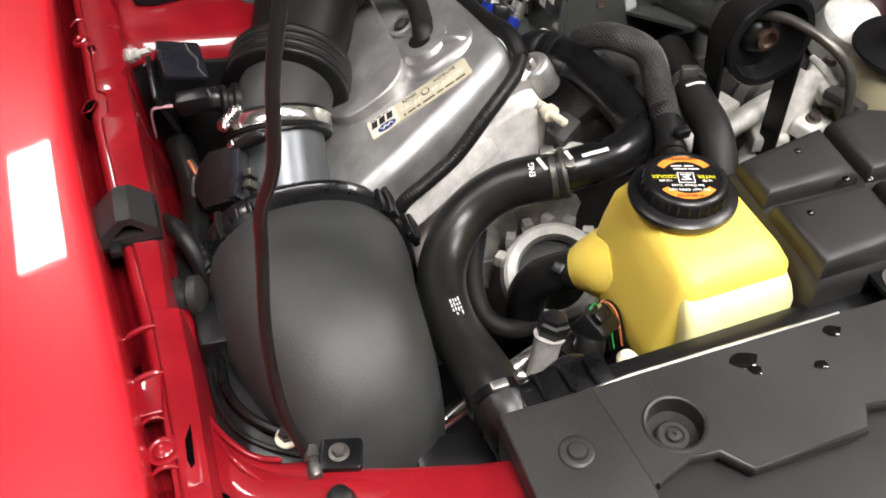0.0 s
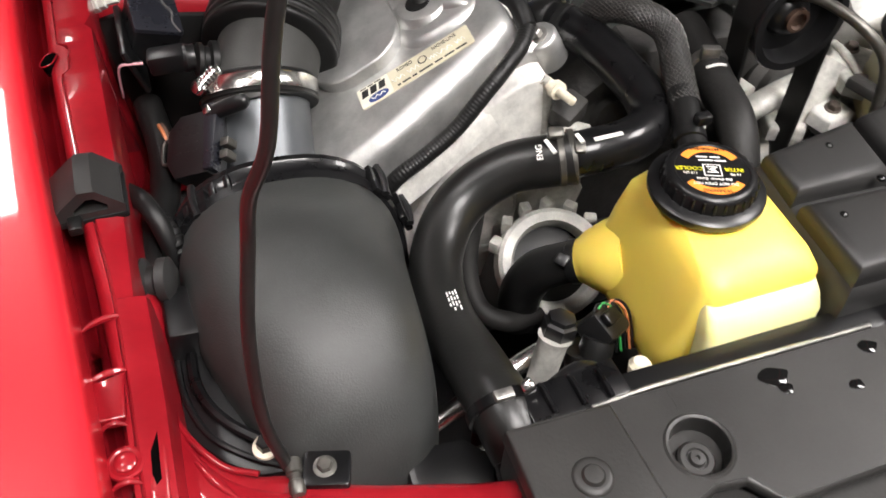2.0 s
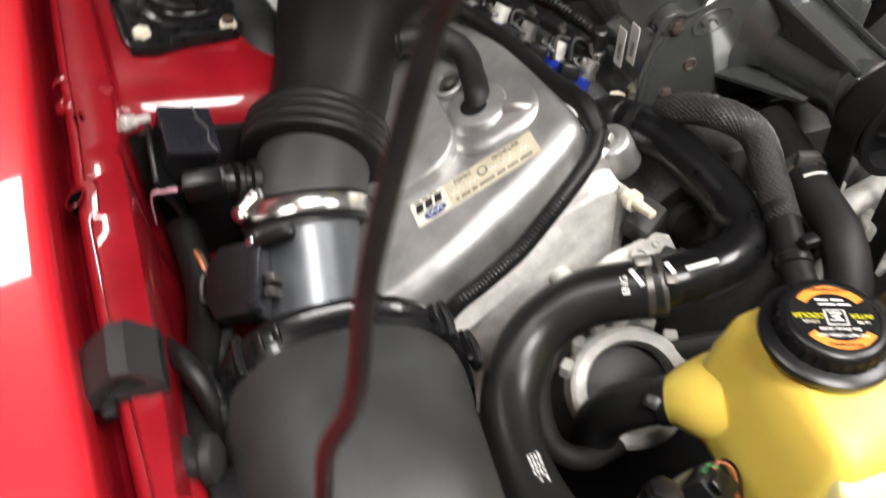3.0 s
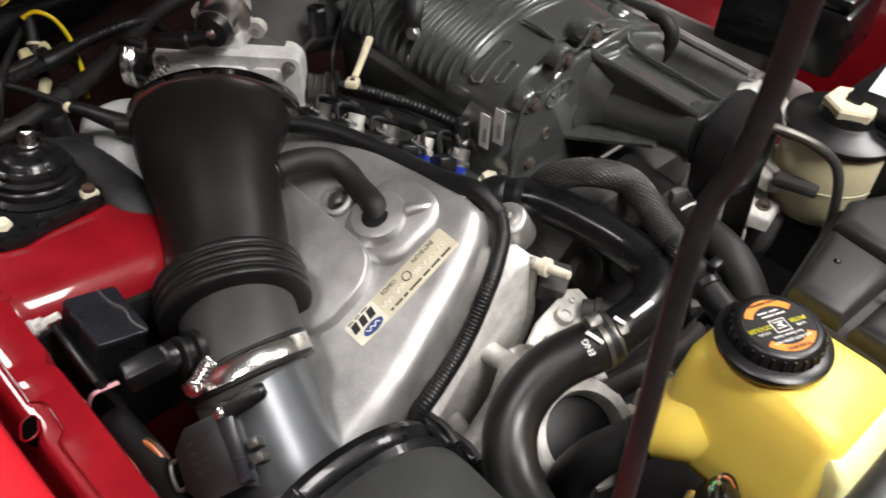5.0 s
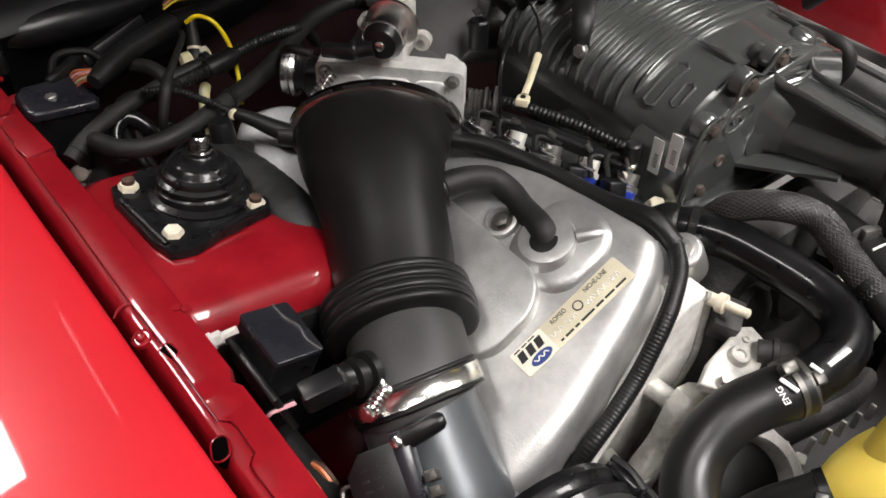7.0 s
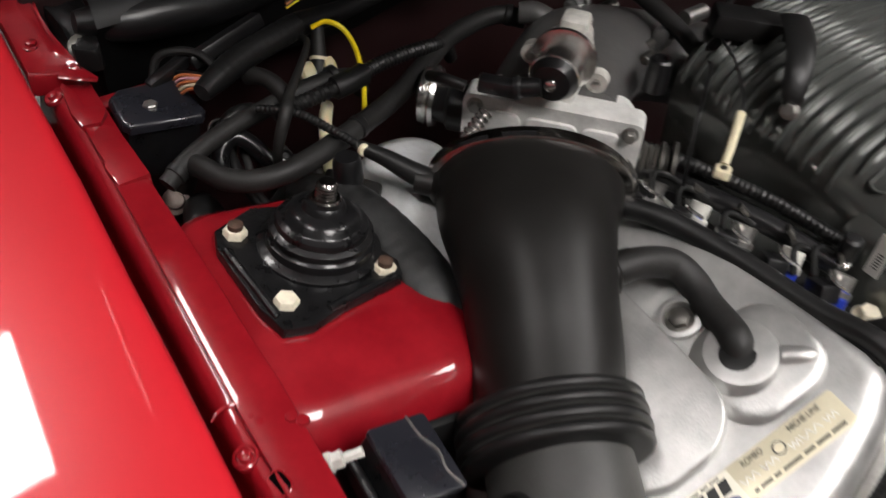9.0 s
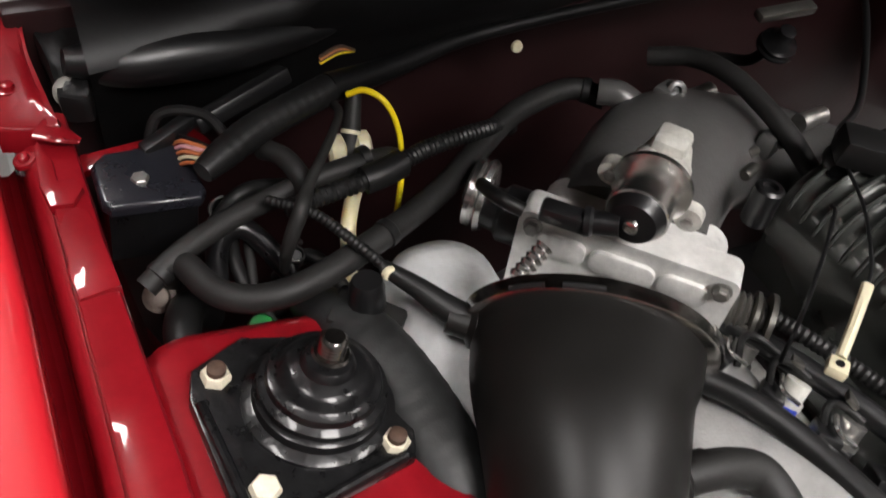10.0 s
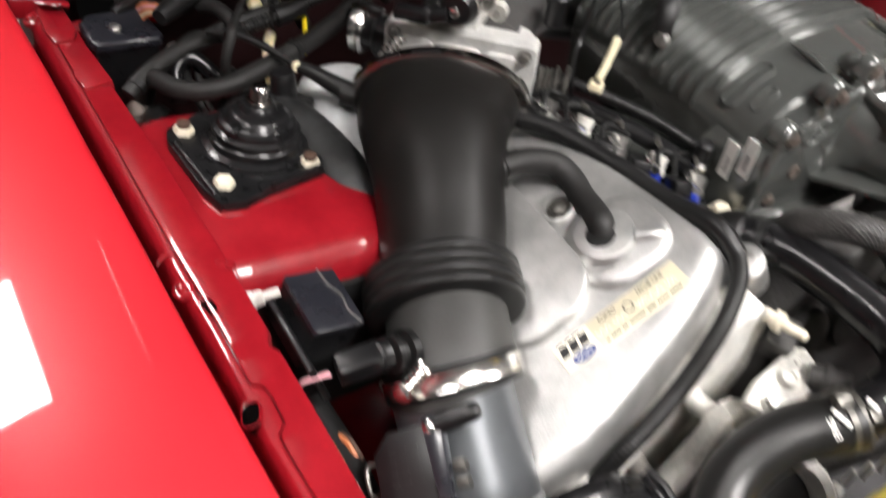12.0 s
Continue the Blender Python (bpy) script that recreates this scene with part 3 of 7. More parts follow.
for sx in (-1, 1):
    wheel = part("wheel", lathe([(-0.10, 0.24), (-0.11, 0.30), (-0.09, 0.325), (0.09, 0.325), (0.11, 0.30), (0.10, 0.24)], (sx * 0.77, 0.72, 0.325), (1, 0, 0), 40), RUBBER, car)
    part("rim", lathe([(-0.07, 0.06), (-0.08, 0.22), (-0.09, 0.24), (0.09, 0.24), (0.08, 0.22), (0.07, 0.06)], (sx * 0.77, 0.72, 0.325), (1, 0, 0), 32), CAST, wheel)



# ---- hood prop rod ----
prop = thing("hood_prop_rod", "black painted hood prop rod standing in its hinge", "prop rod")
ROD = [(-0.5265, 0.3482, 0.8351), (-0.5342, 0.3571, 0.8828), (-0.531, 0.3757, 0.9426), (-0.5203, 0.3934, 0.9962), (-0.5146, 0.3954, 1.0292), (-0.5017, 0.3919, 1.0645), (-0.4897, 0.3988, 1.1249), (-0.4647, 0.4128, 1.194), (-0.4558, 0.4097, 1.2209), (-0.448, 0.4105, 1.2645),
       (-0.4627, 0.405, 1.363), (-0.4764, 0.4379, 1.4714), (-0.4825, 0.4951, 1.5964), (-0.4839, 0.5625, 1.7309)]
part("rod", sweep(ROD, 0.0041, 14, 4), ROD_PAINT, prop)
bm = lathe([(-0.012, 0.004), (-0.010, 0.0052), (-0.003, 0.0052), (-0.002, 0.004), (0.002, 0.004), (0.003, 0.0055), (0.012, 0.0055), (0.013, 0.004)], (-0.524, 0.338, 0.838), (0.05, 1, 0), 16)
part("pivot_sleeve", bm, DARKSTEEL, prop)
part("hinge_bracket", slab(rounded(0.030, 0.024, 0.003), 0, 0.006, 0.0015, None, frame_of((-0.504, 0.338, 0.834), (0.95, -0.28, 0), (0.28, 0.95, 0))), GLOSS, prop)
part("bracket_bolt", hexbolt((-0.505, 0.339, 0.839), (0, 0, 1), 0.0050, 0.006, 0.0075), DARKSTEEL, prop)

# ---- air intake ----
airbox = thing("air_filter_housing", "domed dark grey plastic air filter housing", "air box")
AB = [(0.587, 0.0, -0.05, 0.088), (0.578, 0.002, -0.047, 0.097), (0.55, 0.0, -0.033, 0.097), (0.52, -0.003, -0.018, 0.093), (0.475, -0.003, -0.002, 0.086), (0.438, 0.0, 0.003, 0.079),
      (0.405, 0.004, -0.004, 0.071), (0.375, 0.006, -0.018, 0.062), (0.355, 0.006, -0.035, 0.053), (0.342, 0.006, -0.055, 0.042), (0.335, 0.006, -0.075, 0.022)]
AC = (-0.482, 0.788)


def dome_ring(y, dx, dz, r, n=48):
    out = []
    for k in range(n):
        a = 2 * math.pi * k / n
        c, s = math.cos(a), math.sin(a)
        q = (abs(c) ** 2.6 + abs(s) ** 2.6) ** (-1 / 2.6)
        out.append((AC[0] + dx + r * c * q * 0.98, y + 0.25 * r * s * max(0, (y - 0.40) / 0.18), AC[1] + dz + r * s * q * 1.02 - 0.06 * r * c))
    return out


bm = loft([dome_ring(*a) for a in [tuple(v) for v in spline(AB, 4)]])
part("housing", bm, PLASTIC, airbox, "", 60)
ring = []
for y, r in ((0.589, 0.100), (0.590, 0.107), (0.583, 0.109), (0.579, 0.105), (0.574, 0.105), (0.570, 0.109), (0.564, 0.107), (0.563, 0.099)):
    ring.append(dome_ring(y, 0.002, -0.047, r * 0.965))
part("clamp_ring", loft(ring), GLOSS, airbox, "glossy black clamping ring")
for a in (148, 128, 40, 20, 165):
    c, s = math.cos(radians(a)), math.sin(radians(a))
    p = (AC[0] + 0.002 + 0.108 * c, 0.576 + 0.027 * s, AC[1] - 0.047 + 0.114 * s)
    part("clip", box(p, (0.022, 0.030, 0.007), 0.002, rot(0, 90 - a, 0)), GLOSS, airbox)
    part("clip_latch", sweep([(p[0] + 0.004 * c, p[1] + 0.017, p[2] + 0.004 * s), (p[0] + 0.006 * c, p[1], p[2] + 0.006 * s), (p[0] + 0.003 * c, p[1] - 0.016, p[2] + 0.003 * s)], 0.0035, 8), BLACK, airbox)
for a in range(112, 176, 7):
    c, s_ = math.cos(radians(a)), math.sin(radians(a))
    q = (abs(c) ** 2.6 + abs(s_) ** 2.6) ** (-1 / 2.6)
    p = (AC[0] + 0.002 + 0.1030 * c * q, 0.577 + 0.025 * s_ * q, AC[1] - 0.047 + 0.1070 * s_ * q)
    part("ring_lug", box(p, (0.0060, 0.022, 0.0045), 0.0012, rot(0, 90 - a, 0)), BLACK if a % 2 else GLOSS, airbox)
# bracket and rubber-mounted knob on the fender side
part("mount_bracket", box((-0.576, 0.497, 0.800), (0.030, 0.048, 0.060), 0.005, rot(0, 8, 0)), BLACK, airbox)
bm = lathe([(0, 0.013), (0.004, 0.018), (0.012, 0.018), (0.015, 0.012), (0.020, 0.012), (0.023, 0.017), (0.030, 0.017), (0.034, 0.010)], (-0.606, 0.530, 0.832), (1, -0.25, 0.1), 20)
part("rubber_mount", bm, COVER, airbox)
# lower tray with its rib
tray = [(-0.598, 0.485), (-0.594, 0.438), (-0.586, 0.408), (-0.566, 0.382), (-0.545, 0.366), (-0.522, 0.362), (-0.515, 0.385), (-0.535, 0.405), (-0.552, 0.435), (-0.560, 0.485)]
part("lower_tray", slab(tray, 0.765, 0.800, 0.004), BLACK, airbox)
part("tray_rib", sweep([(-0.574, 0.49, 0.803), (-0.575, 0.445, 0.806), (-0.562, 0.412, 0.808), (-0.540, 0.388, 0.808), (-0.518, 0.372, 0.805)], 0.0042, 8), GLOSS, airbox)
part("tray_rib", sweep([(-0.586, 0.475, 0.800), (-0.584, 0.438, 0.802), (-0.573, 0.405, 0.803), (-0.552, 0.382, 0.803), (-0.530, 0.368, 0.801)], 0.0025, 8), BLACK, airbox)

# mass air meter and intake tube
maf = thing("air_meter", "satin alloy air meter tube with a black sensor", "air meter")
MA, MD = Vector((-0.4714, 0.7597, 0.7995)), Vector((0.0215, 0.1257, 0.0942)).normalized()
part("tube", lathe([(-0.20, 0.0515), (-0.135, 0.0515), (-0.120, 0.0500), (-0.115, 0.0495), (0.012, 0.0495)], MA, MD, 48), MAFMETAL, maf)
part("lower_collar", lathe([(-0.128, 0.0500), (-0.127, 0.0518), (-0.107, 0.0518), (-0.105, 0.0500)], MA, MD, 48), MAFRING, maf, "brighter machined collar")
flange = part("flange", slab(rounded(0.150, 0.118, 0.020), -0.004, 0.004, 0.0015, None, frame_of(MA - MD * 0.150, MD.cross(Vector((0, 0, 1))), Vector((0, 0, 1)))), BLACK, maf)
for u, v in ((0.062, 0.046), (0.0, 0.052), (-0.060, 0.046)):
    part("flange_screw", hexbolt(frame_of(MA - MD * 0.146, MD.cross(Vector((0, 0, 1))), Vector((0, 0, 1))) @ Vector((u, v, 0)), MD, 0.0050, 0.006, 0.0065), STEEL, flange)
NX, NY = Vector((0.80, -0.40, 0.40)), Vector((0.24, 0.86, 0.36))
NM = frame_of((-0.539, 0.696, 0.806), NX, NY)
sensor = part("sensor_body", slab([(-0.027, -0.016), (-0.017, -0.032), (0.020, -0.032), (0.022, 0.030), (-0.014, 0.030), (-0.027, 0.016)], -0.020, 0.006, 0.003, None, NM), BLACK, maf)
part("rim_plate", slab([(0.017, -0.030), (0.026, -0.030), (0.029, 0.024), (0.024, 0.034), (0.014, 0.034)], -0.004, 0.009, 0.0015, None, NM), LID, sensor)
part("screw", hexbolt(NM @ Vector((0.020, 0.026, 0.008)), NM.to_3x3() @ Vector((0, 0, 1)), 0.0045, 0.004, 0.0055), CHROME, sensor)
part("arm", sweep([tuple(NM @ Vector(p)) for p in ((0.024, 0.026, 0.004), (0.040, 0.028, 0.004), (0.054, 0.030, 0.003), (0.058, 0.0305, 0.002))], [0.0075, 0.0078, 0.0070, 0.004], 14), BLACK, sensor)
for yy in (-0.004, -0.016):
    part("clip", slab(rounded(0.009, 0.008, 0.001, 3, 0.034, yy), -0.010, 0.003, 0.001, None, NM), DARKSTEEL, sensor)
part("plug_loop", sweep([tuple(NM @ Vector(p)) for p in ((-0.026, 0.010, 0.0), (-0.034, 0.010, 0.0), (-0.036, 0.0, 0.0), (-0.034, -0.012, 0.0), (-0.026, -0.012, 0.0))], 0.002, 8, 3), DARKSTEEL, sensor)
for k in range(4):
    for i in range(3):
        part("cast_mark", slab(rounded(0.005, 0.0016, 0.0004, 2, -0.013 + 0.009 * i, 0.016 - 0.008 * k), 0.0055, 0.0064, 0, None, NM), BLACK, sensor)

tube = thing("intake_tube", "black moulded air intake tube with bellows", "air duct")
TP = [((-0.4690, 0.760, 0.7995), (0.0522, 0.0535)), ((-0.4570, 0.782, 0.8085), (0.0512, 0.0530)),
      ((-0.4470, 0.806, 0.8135), (0.0510, 0.0530)), ((-0.4375, 0.828, 0.8190), (0.0518, 0.0525)), ((-0.4165, 0.866, 0.8330), (0.0560, 0.0530)), ((-0.3990, 0.902, 0.8505), (0.0580, 0.0525)),
      ((-0.3825, 0.938, 0.8640), (0.0646, 0.0532)), ((-0.3670, 0.968, 0.8665), (0.0718, 0.0537)), ((-0.3516, 0.990, 0.8665), (0.0768, 0.0538)), ((-0.3400, 1.007, 0.8670), (0.0798, 0.0538))]
CB = Vector((-0.4690, 0.7570, 0.8010))
part("cuff", sweep([tuple(CB - MD * 0.0115), tuple(CB)] + [p for p, r in TP[1:]][:3], [0.0530, 0.0532] + [r for p, r in TP[1:]][:3], 56, 6), CUFF, tube, "dusty grey rubber cuff", 60)
part("duct", sweep([p for p, r in TP[2:]], [r for p, r in TP[2:]], 56, 8), TUBE, tube, "", 60)
c0, c1 = Vector((-0.4488, 0.801, 0.8125)), Vector((-0.4340, 0.838, 0.8222))
bd = (c1 - c0).normalized()
prof, grooves = [(-0.0015, 0.052)], []
for i in range(4):
    b = i * 0.0102
    k = 0.0010 * (i in (0, 3))
    prof += [(b, 0.0605), (b + 0.0004, 0.0645 - k), (b + 0.0014, 0.0672 - k), (b + 0.0030, 0.0684 - k), (b + 0.0066, 0.0684 - k), (b + 0.0082, 0.0672 - k), (b + 0.0092, 0.0645 - k), (b + 0.0096, 0.0605)]
    if i:
        grooves.append(b - 0.0003)
part("bellows", lathe(prof + [(0.0415, 0.052)], c0, bd, 64), RUBBER, tube, "ribbed rubber bellows", 60)
# paler grey rings in the grooves between the lips
for b in grooves:
    part("bellows_groove", lathe([(b - 0.0007, 0.0620), (b - 0.0006, 0.0670), (b, 0.0677), (b + 0.0006, 0.0670), (b + 0.0007, 0.0620)], c0, bd, 64), CUFF, tube)
CU = MD.cross(Vector((0, 0, 1))).normalized()
part("cuff_lip", lathe([(-0.0125, 0.0500), (-0.0122, 0.0552), (-0.0105, 0.0562), (-0.0090, 0.0552), (0.0085, 0.0545), (0.0100, 0.0556), (0.0115, 0.0552), (0.0125, 0.0525)], CB, MD, 56), RUBBER, tube)
part("band_clamp", lathe([(-0.0072, 0.0548), (-0.0070, 0.0572), (-0.0062, 0.0566), (0.0062, 0.0566), (0.0070, 0.0572), (0.0072, 0.0548)], CB, MD, 64), BANDSTEEL, tube, "bright steel band clamp")
cs = Vector((-0.523, 0.7435, 0.832))
part("clamp_screw", hexbolt(cs, (-0.72, -0.35, 0.45), 0.0064, 0.006, 0.0078), CHROME, tube)
part("worm_thread", lathe([(0.0019 * k, 0.0054 + 0.0011 * (k % 2)) for k in range(13)], cs, (0.76, 0.12, 0.62), 14), CHROME, tube)
part("clamp_housing", box(cs + Vector((0.0135, 0.003, 0.0085)), (0.020, 0.0135, 0.0045), 0.0015, rot(0, -36, 8)), CHROME, tube)
part("cuff_tab", box(CB - MD * 0.0135 + CU * 0.032 + Vector((0, 0, 0.040)), (0.022, 0.010, 0.004), 0.001, rot(-30, 28, 0)), BLACK, tube)
# clamp at the throttle
td = Vector((0.54, 0.84, 0.02)).normalized()
rr = []
for d, f in ((-0.001, 1.0), (0.0, 1.034), (0.002, 1.028), (0.010, 1.028), (0.012, 1.034), (0.013, 1.0)):
    o = Vector((-0.345, 0.997, 0.867)) + td * d
    sd = td.cross(Vector((0, 0, 1))).normalized()
    rr.append([o + sd * (math.cos(a) * 0.083 * f) + Vector((0, 0, 1)) * (math.sin(a) * 0.054 * f) for a in (2 * math.pi * k / 48 for k in range(48))])
part("throttle_clamp", loft(rr), DARKCHROME, tube, "dark band clamp")
band = []
for k in range(9):
    a = radians(5 + 28 * k / 8)
    p = Vector((-0.3405, 1.003, 0.867)) + sd * (math.cos(a) * 0.0872) + Vector((0, 0, 1)) * (math.sin(a) * 0.0572)
    band.append(tuple(p))
part("clamp_band", sweep(band, [(0.0056, 0.0008)] * 9, 8, 1, None, tuple(sd)), CHROME, tube)
part("clamp_screw", lathe([(0.0026 * k, 0.0052 + 0.0016 * (k % 2)) for k in range(12)], (-0.384, 1.041, 0.902), (0.75, 0.3, 0.35), 14), CHROME, tube)
for a, b in ((70, 88), (45, 62)):
    pts = []
    for k in range(6):
        q = radians(a + (b - a) * k / 5)
        pts.append(Vector((-0.340, 1.004, 0.867)) + td * -0.006 + sd * (-math.cos(q) * 0.085) + Vector((0, 0, 1)) * (math.sin(q) * 0.0555))
    part("clamp_slot", sweep([tuple(p) for p in pts], 0.0025, 8, 2), BLACK, tube)
# ports
part("breather_port", lathe([(0, 0.017), (0.004, 0.019), (0.010, 0.019), (0.014, 0.014), (0.03, 0.013)], (-0.348, 0.901, 0.857), (0.9, -0.12, 0.10), 20), TUBE, tube)
part("side_port", lathe([(-0.02, 0.017), (0.012, 0.016), (0.016, 0.011), (0.03, 0.010)], (-0.400, 1.032, 0.866), (-0.75, 0.5, 0.10), 20), TUBE, tube)
part("temp_port", lathe([(0, 0.018), (0.006, 0.018), (0.008, 0.013), (0.012, 0.013), (0.014, 0.016), (0.018, 0.016), (0.02, 0.012)], (-0.502, 0.771, 0.8375), (-1, -0.03, 0.28), 20), RUBBER, tube)

# breather hose from the tube to the valve cover
breather = thing("breather_hose", "curved black rubber breather hose on the valve cover", "hose")
part("hose", sweep([(-0.345, 0.900, 0.858), (-0.320, 0.896, 0.861), (-0.300, 0.892, 0.858), (-0.283, 0.885, 0.852), (-0.2765, 0.868, 0.845), (-0.279, 0.848, 0.841), (-0.283, 0.826, 0.843), (-0.287, 0.811, 0.844), (-0.2885, 0.803, 0.836)],
                   0.0126, 20), DUSTY, breather)
part("grommet", lathe([(0, 0.0195), (0.010, 0.0200), (0.014, 0.0180), (0.016, 0.012)], (-0.288, 0.801, 0.829), (-0.30, 0.02, 0.9), 24), RUBBER, breather)

# thin vacuum line to the side port
vac = thing("vacuum_line", "thin corrugated vacuum line with an ivory tie", "hose")
part("line", sweep([(-0.51, 1.17, 0.889), (-0.485, 1.145, 0.893), (-0.465, 1.11, 0.890), (-0.452, 1.085, 0.886)], 0.0042, 10, 6, None, (0, 0, 1), 0.0008, 0.004), RUBBER, vac)
part("elbow_sleeve", sweep([(-0.455, 1.09, 0.886), (-0.440, 1.072, 0.882), (-0.425, 1.055, 0.874), (-0.408, 1.038, 0.867)], [0.0055, 0.0072, 0.0092, 0.0105], 14), RUBBER, vac)
part("tie", lathe([(0, 0.0046), (0.001, 0.0055), (0.004, 0.0055), (0.005, 0.0046)], (-0.453, 1.086, 0.886), (0.1, -1, 0), 12), TAG, vac)

# ---- throttle body and plenum ----
throttle = thing("throttle_unit", "cast alloy throttle body with idle valve", "throttle body")
TX, TY = Vector((0.705, -0.709, 0)), Vector((0.709, 0.705, 0))
TM = frame_of((-0.303, 1.034, 0.869), TX, TY)
part("flange", slab(rounded(0.154, 0.084, 0.008), 0, 0.026, 0.003, None, TM @ Matrix.Translation((0, 0.004, -0.003)) @ rot(-90, 0, 0).to_4x4()), TBMETAL, throttle)
part("body", slab(rounded(0.140, 0.060, 0.02), 0, 0.050, 0.004, None, TM @ Matrix.Translation((0, 0.026, -0.010)) @ rot(-90, 0, 0).to_4x4()), TBMETAL, throttle)
for u, v, r in ((-0.066, 0.030, 0.0055), (0.066, 0.030, 0.0055), (0.066, -0.03, 0.0055)):
    part("bolt", hexbolt(TM @ Vector((u, -0.004 + 0.006, v)), TM.to_3x3() @ Vector((0, -1, 0)), r, 0.007, 0.007), STEEL, throttle)
for u, w in ((-0.044, 0.036), (0.0, 0.046), (0.043, 0.034)):
    part("cast_pad", slab(rounded(w, 0.020, 0.008), 0, 0.0035, 0.0016, None, TM @ Matrix.Translation((u, 0.004, 0.017)) @ rot(90, 0, 0).to_4x4()), TBMETAL, throttle)
# idle valve on top
IA = Vector((0.78, 0.62, 0.02)).normalized()
IS = Vector((0.62, -0.78, 0))
io = Vector((-0.315, 1.029, 0.941))
idle = part("idle_valve", lathe([(0, 0.010), (0.001, 0.0155), (0.004, 0.0175), (0.007, 0.0185), (0.010, 0.0205)], io, IA, 28), BLACK, throttle)
part("can", lathe([(0, 0.0200), (0.001, 0.0212), (0.029, 0.0212), (0.030, 0.0208)], io + IA * 0.009, IA, 32), CHROME, idle, "bright steel can")
part("flange_ring", lathe([(0, 0.022), (0.001, 0.0275), (0.005, 0.0275), (0.006, 0.022)], io + IA * 0.038, IA, 32), CHROME, idle)
part("screw", lathe([(0, 0.0055), (0.002, 0.005), (0.003, 0.003)], io - IA * 0.001, -IA, 14), CHROME, idle)
bm = loft([[tuple(io + IA * d + IS * u * f + Vector((0, 0, w * f + dz))) for u, w in rounded(0.040, 0.046, 0.012)] for d, f, dz in ((0.044, 1.0, -0.004), (0.058, 1.0, -0.004), (0.062, 0.92, -0.004), (0.078, 0.72, 0.0))])
part("valve_base", bm, CASTROUGH, idle)
part("valve_tower", box(io + IA * 0.066 + Vector((0, 0, 0.012)), (0.024, 0.026, 0.030), 0.005, rot(0, 0, -52)), CASTROUGH, idle)
for f_, dz in ((0.030, -0.016), (-0.028, -0.004)):
    part("valve_ear", lathe([(0, 0.0095), (0.010, 0.0095), (0.011, 0.007)], io + IA * 0.042 + IS * f_ + Vector((0, 0, dz)), IA, 18), CASTROUGH, idle)
    part("ear_screw", hexbolt(io + IA * 0.041 + IS * f_ + Vector((0, 0, dz)), -IA, 0.0045, 0.003), STEEL, idle)
part("base_foot", box(io + IA * 0.055 + Vector((0, 0, -0.030)), (0.030, 0.050, 0.022), 0.004, rot(0, 0, -52)), TBMETAL, idle)
part("connector", box(io + Vector((-0.030, 0.026, -0.008)), (0.036, 0.014, 0.013), 0.003, rot(0, 4, -40)), BLACK, idle)
part("connector_neck", lathe([(0, 0.008), (0.016, 0.008), (0.018, 0.010), (0.022, 0.010)], io + Vector((-0.004, 0.006, -0.004)), (-0.75, 0.6, -0.2), 14), BLACK, idle)
part("lead", sweep([tuple(io + Vector((-0.052, 0.043, -0.012))), tuple(io + Vector((-0.064, 0.058, -0.010))), tuple(io + Vector((-0.060, 0.085, -0.025)))], 0.005, 10), RUBBER, idle)
# throttle sensor and cable drum
part("position_sensor", lathe([(0, 0.018), (0.004, 0.022), (0.018, 0.022), (0.022, 0.017), (0.034, 0.015)], TM @ Vector((-0.075, 0.035, 0.0)), -TX, 24), BLACK, throttle)
part("chrome_cover", lathe([(0, 0.018), (0.002, 0.027), (0.006, 0.029), (0.009, 0.027), (0.010, 0.025), (0.012, 0.027), (0.016, 0.027), (0.019, 0.022), (0.020, 0.012)], TM @ Vector((-0.106, 0.047, -0.002)), -TX, 32), CHROME, throttle)
bm = lathe([(0, 0.012), (0.003, 0.02), (0.006, 0.02), (0.007, 0.014), (0.012, 0.014), (0.013, 0.022), (0.017, 0.022), (0.018, 0.008)], TM @ Vector((0.094, 0.03, -0.014)), TX, 24)
part("cable_drum", bm, DARKSTEEL, throttle)
co = TM @ Vector((0.080, 0.03, -0.014))
part("return_spring", lathe([(0.0025 * i, 0.015 + 0.0025 * (i % 2)) for i in range(10)], co, TX, 20), DARKSTEEL, throttle)

plenum = thing("intake_plenum", "smooth grey painted intake plenum behind the supercharger", "plenum")
bm = sweep([(-0.262, 1.078, 0.866), (-0.228, 1.110, 0.864), (-0.178, 1.143, 0.862), (-0.125, 1.158, 0.846), (-0.06, 1.150, 0.828), (-0.01, 1.105, 0.822), (0.0, 1.06, 0.824)],
           [(0.066, 0.038), (0.064, 0.044), (0.066, 0.049), (0.066, 0.047), (0.066, 0.045), (0.068, 0.045), (0.07, 0.046)], 32)
part("body", bm, PLENUM, plenum, "", 60)
for p, d in (((-0.164, 1.186, 0.892), 0), ((-0.105, 1.115, 0.884), 1)):
    part("lug", box(p, (0.030, 0.016, 0.022), 0.005, rot(0, 10, 25)), PLENUM, plenum)
    part("lug_eye", lathe([(0, 0.0085), (0.006, 0.0085), (0.007, 0.007), (0.007, 0.004), (0.003, 0.0035)], Vector(p) + Vector((0.004, -0.004, 0.008)), (-0.3, -0.8, 0.5), 18), PLENUM, plenum)
    part("bolt", lathe([(0, 0.005), (0.012, 0.005), (0.013, 0.004)], Vector(p) + Vector((-0.018, -0.004, 0.0)), (-0.9, -0.3, 0.1), 12), DARKSTEEL, plenum)
part("bolt", lathe([(0, 0.0055), (0.014, 0.0055), (0.016, 0.004)], (-0.140, 1.092, 0.886), (-0.85, -0.35, 0.05), 12), DARKSTEEL, plenum)
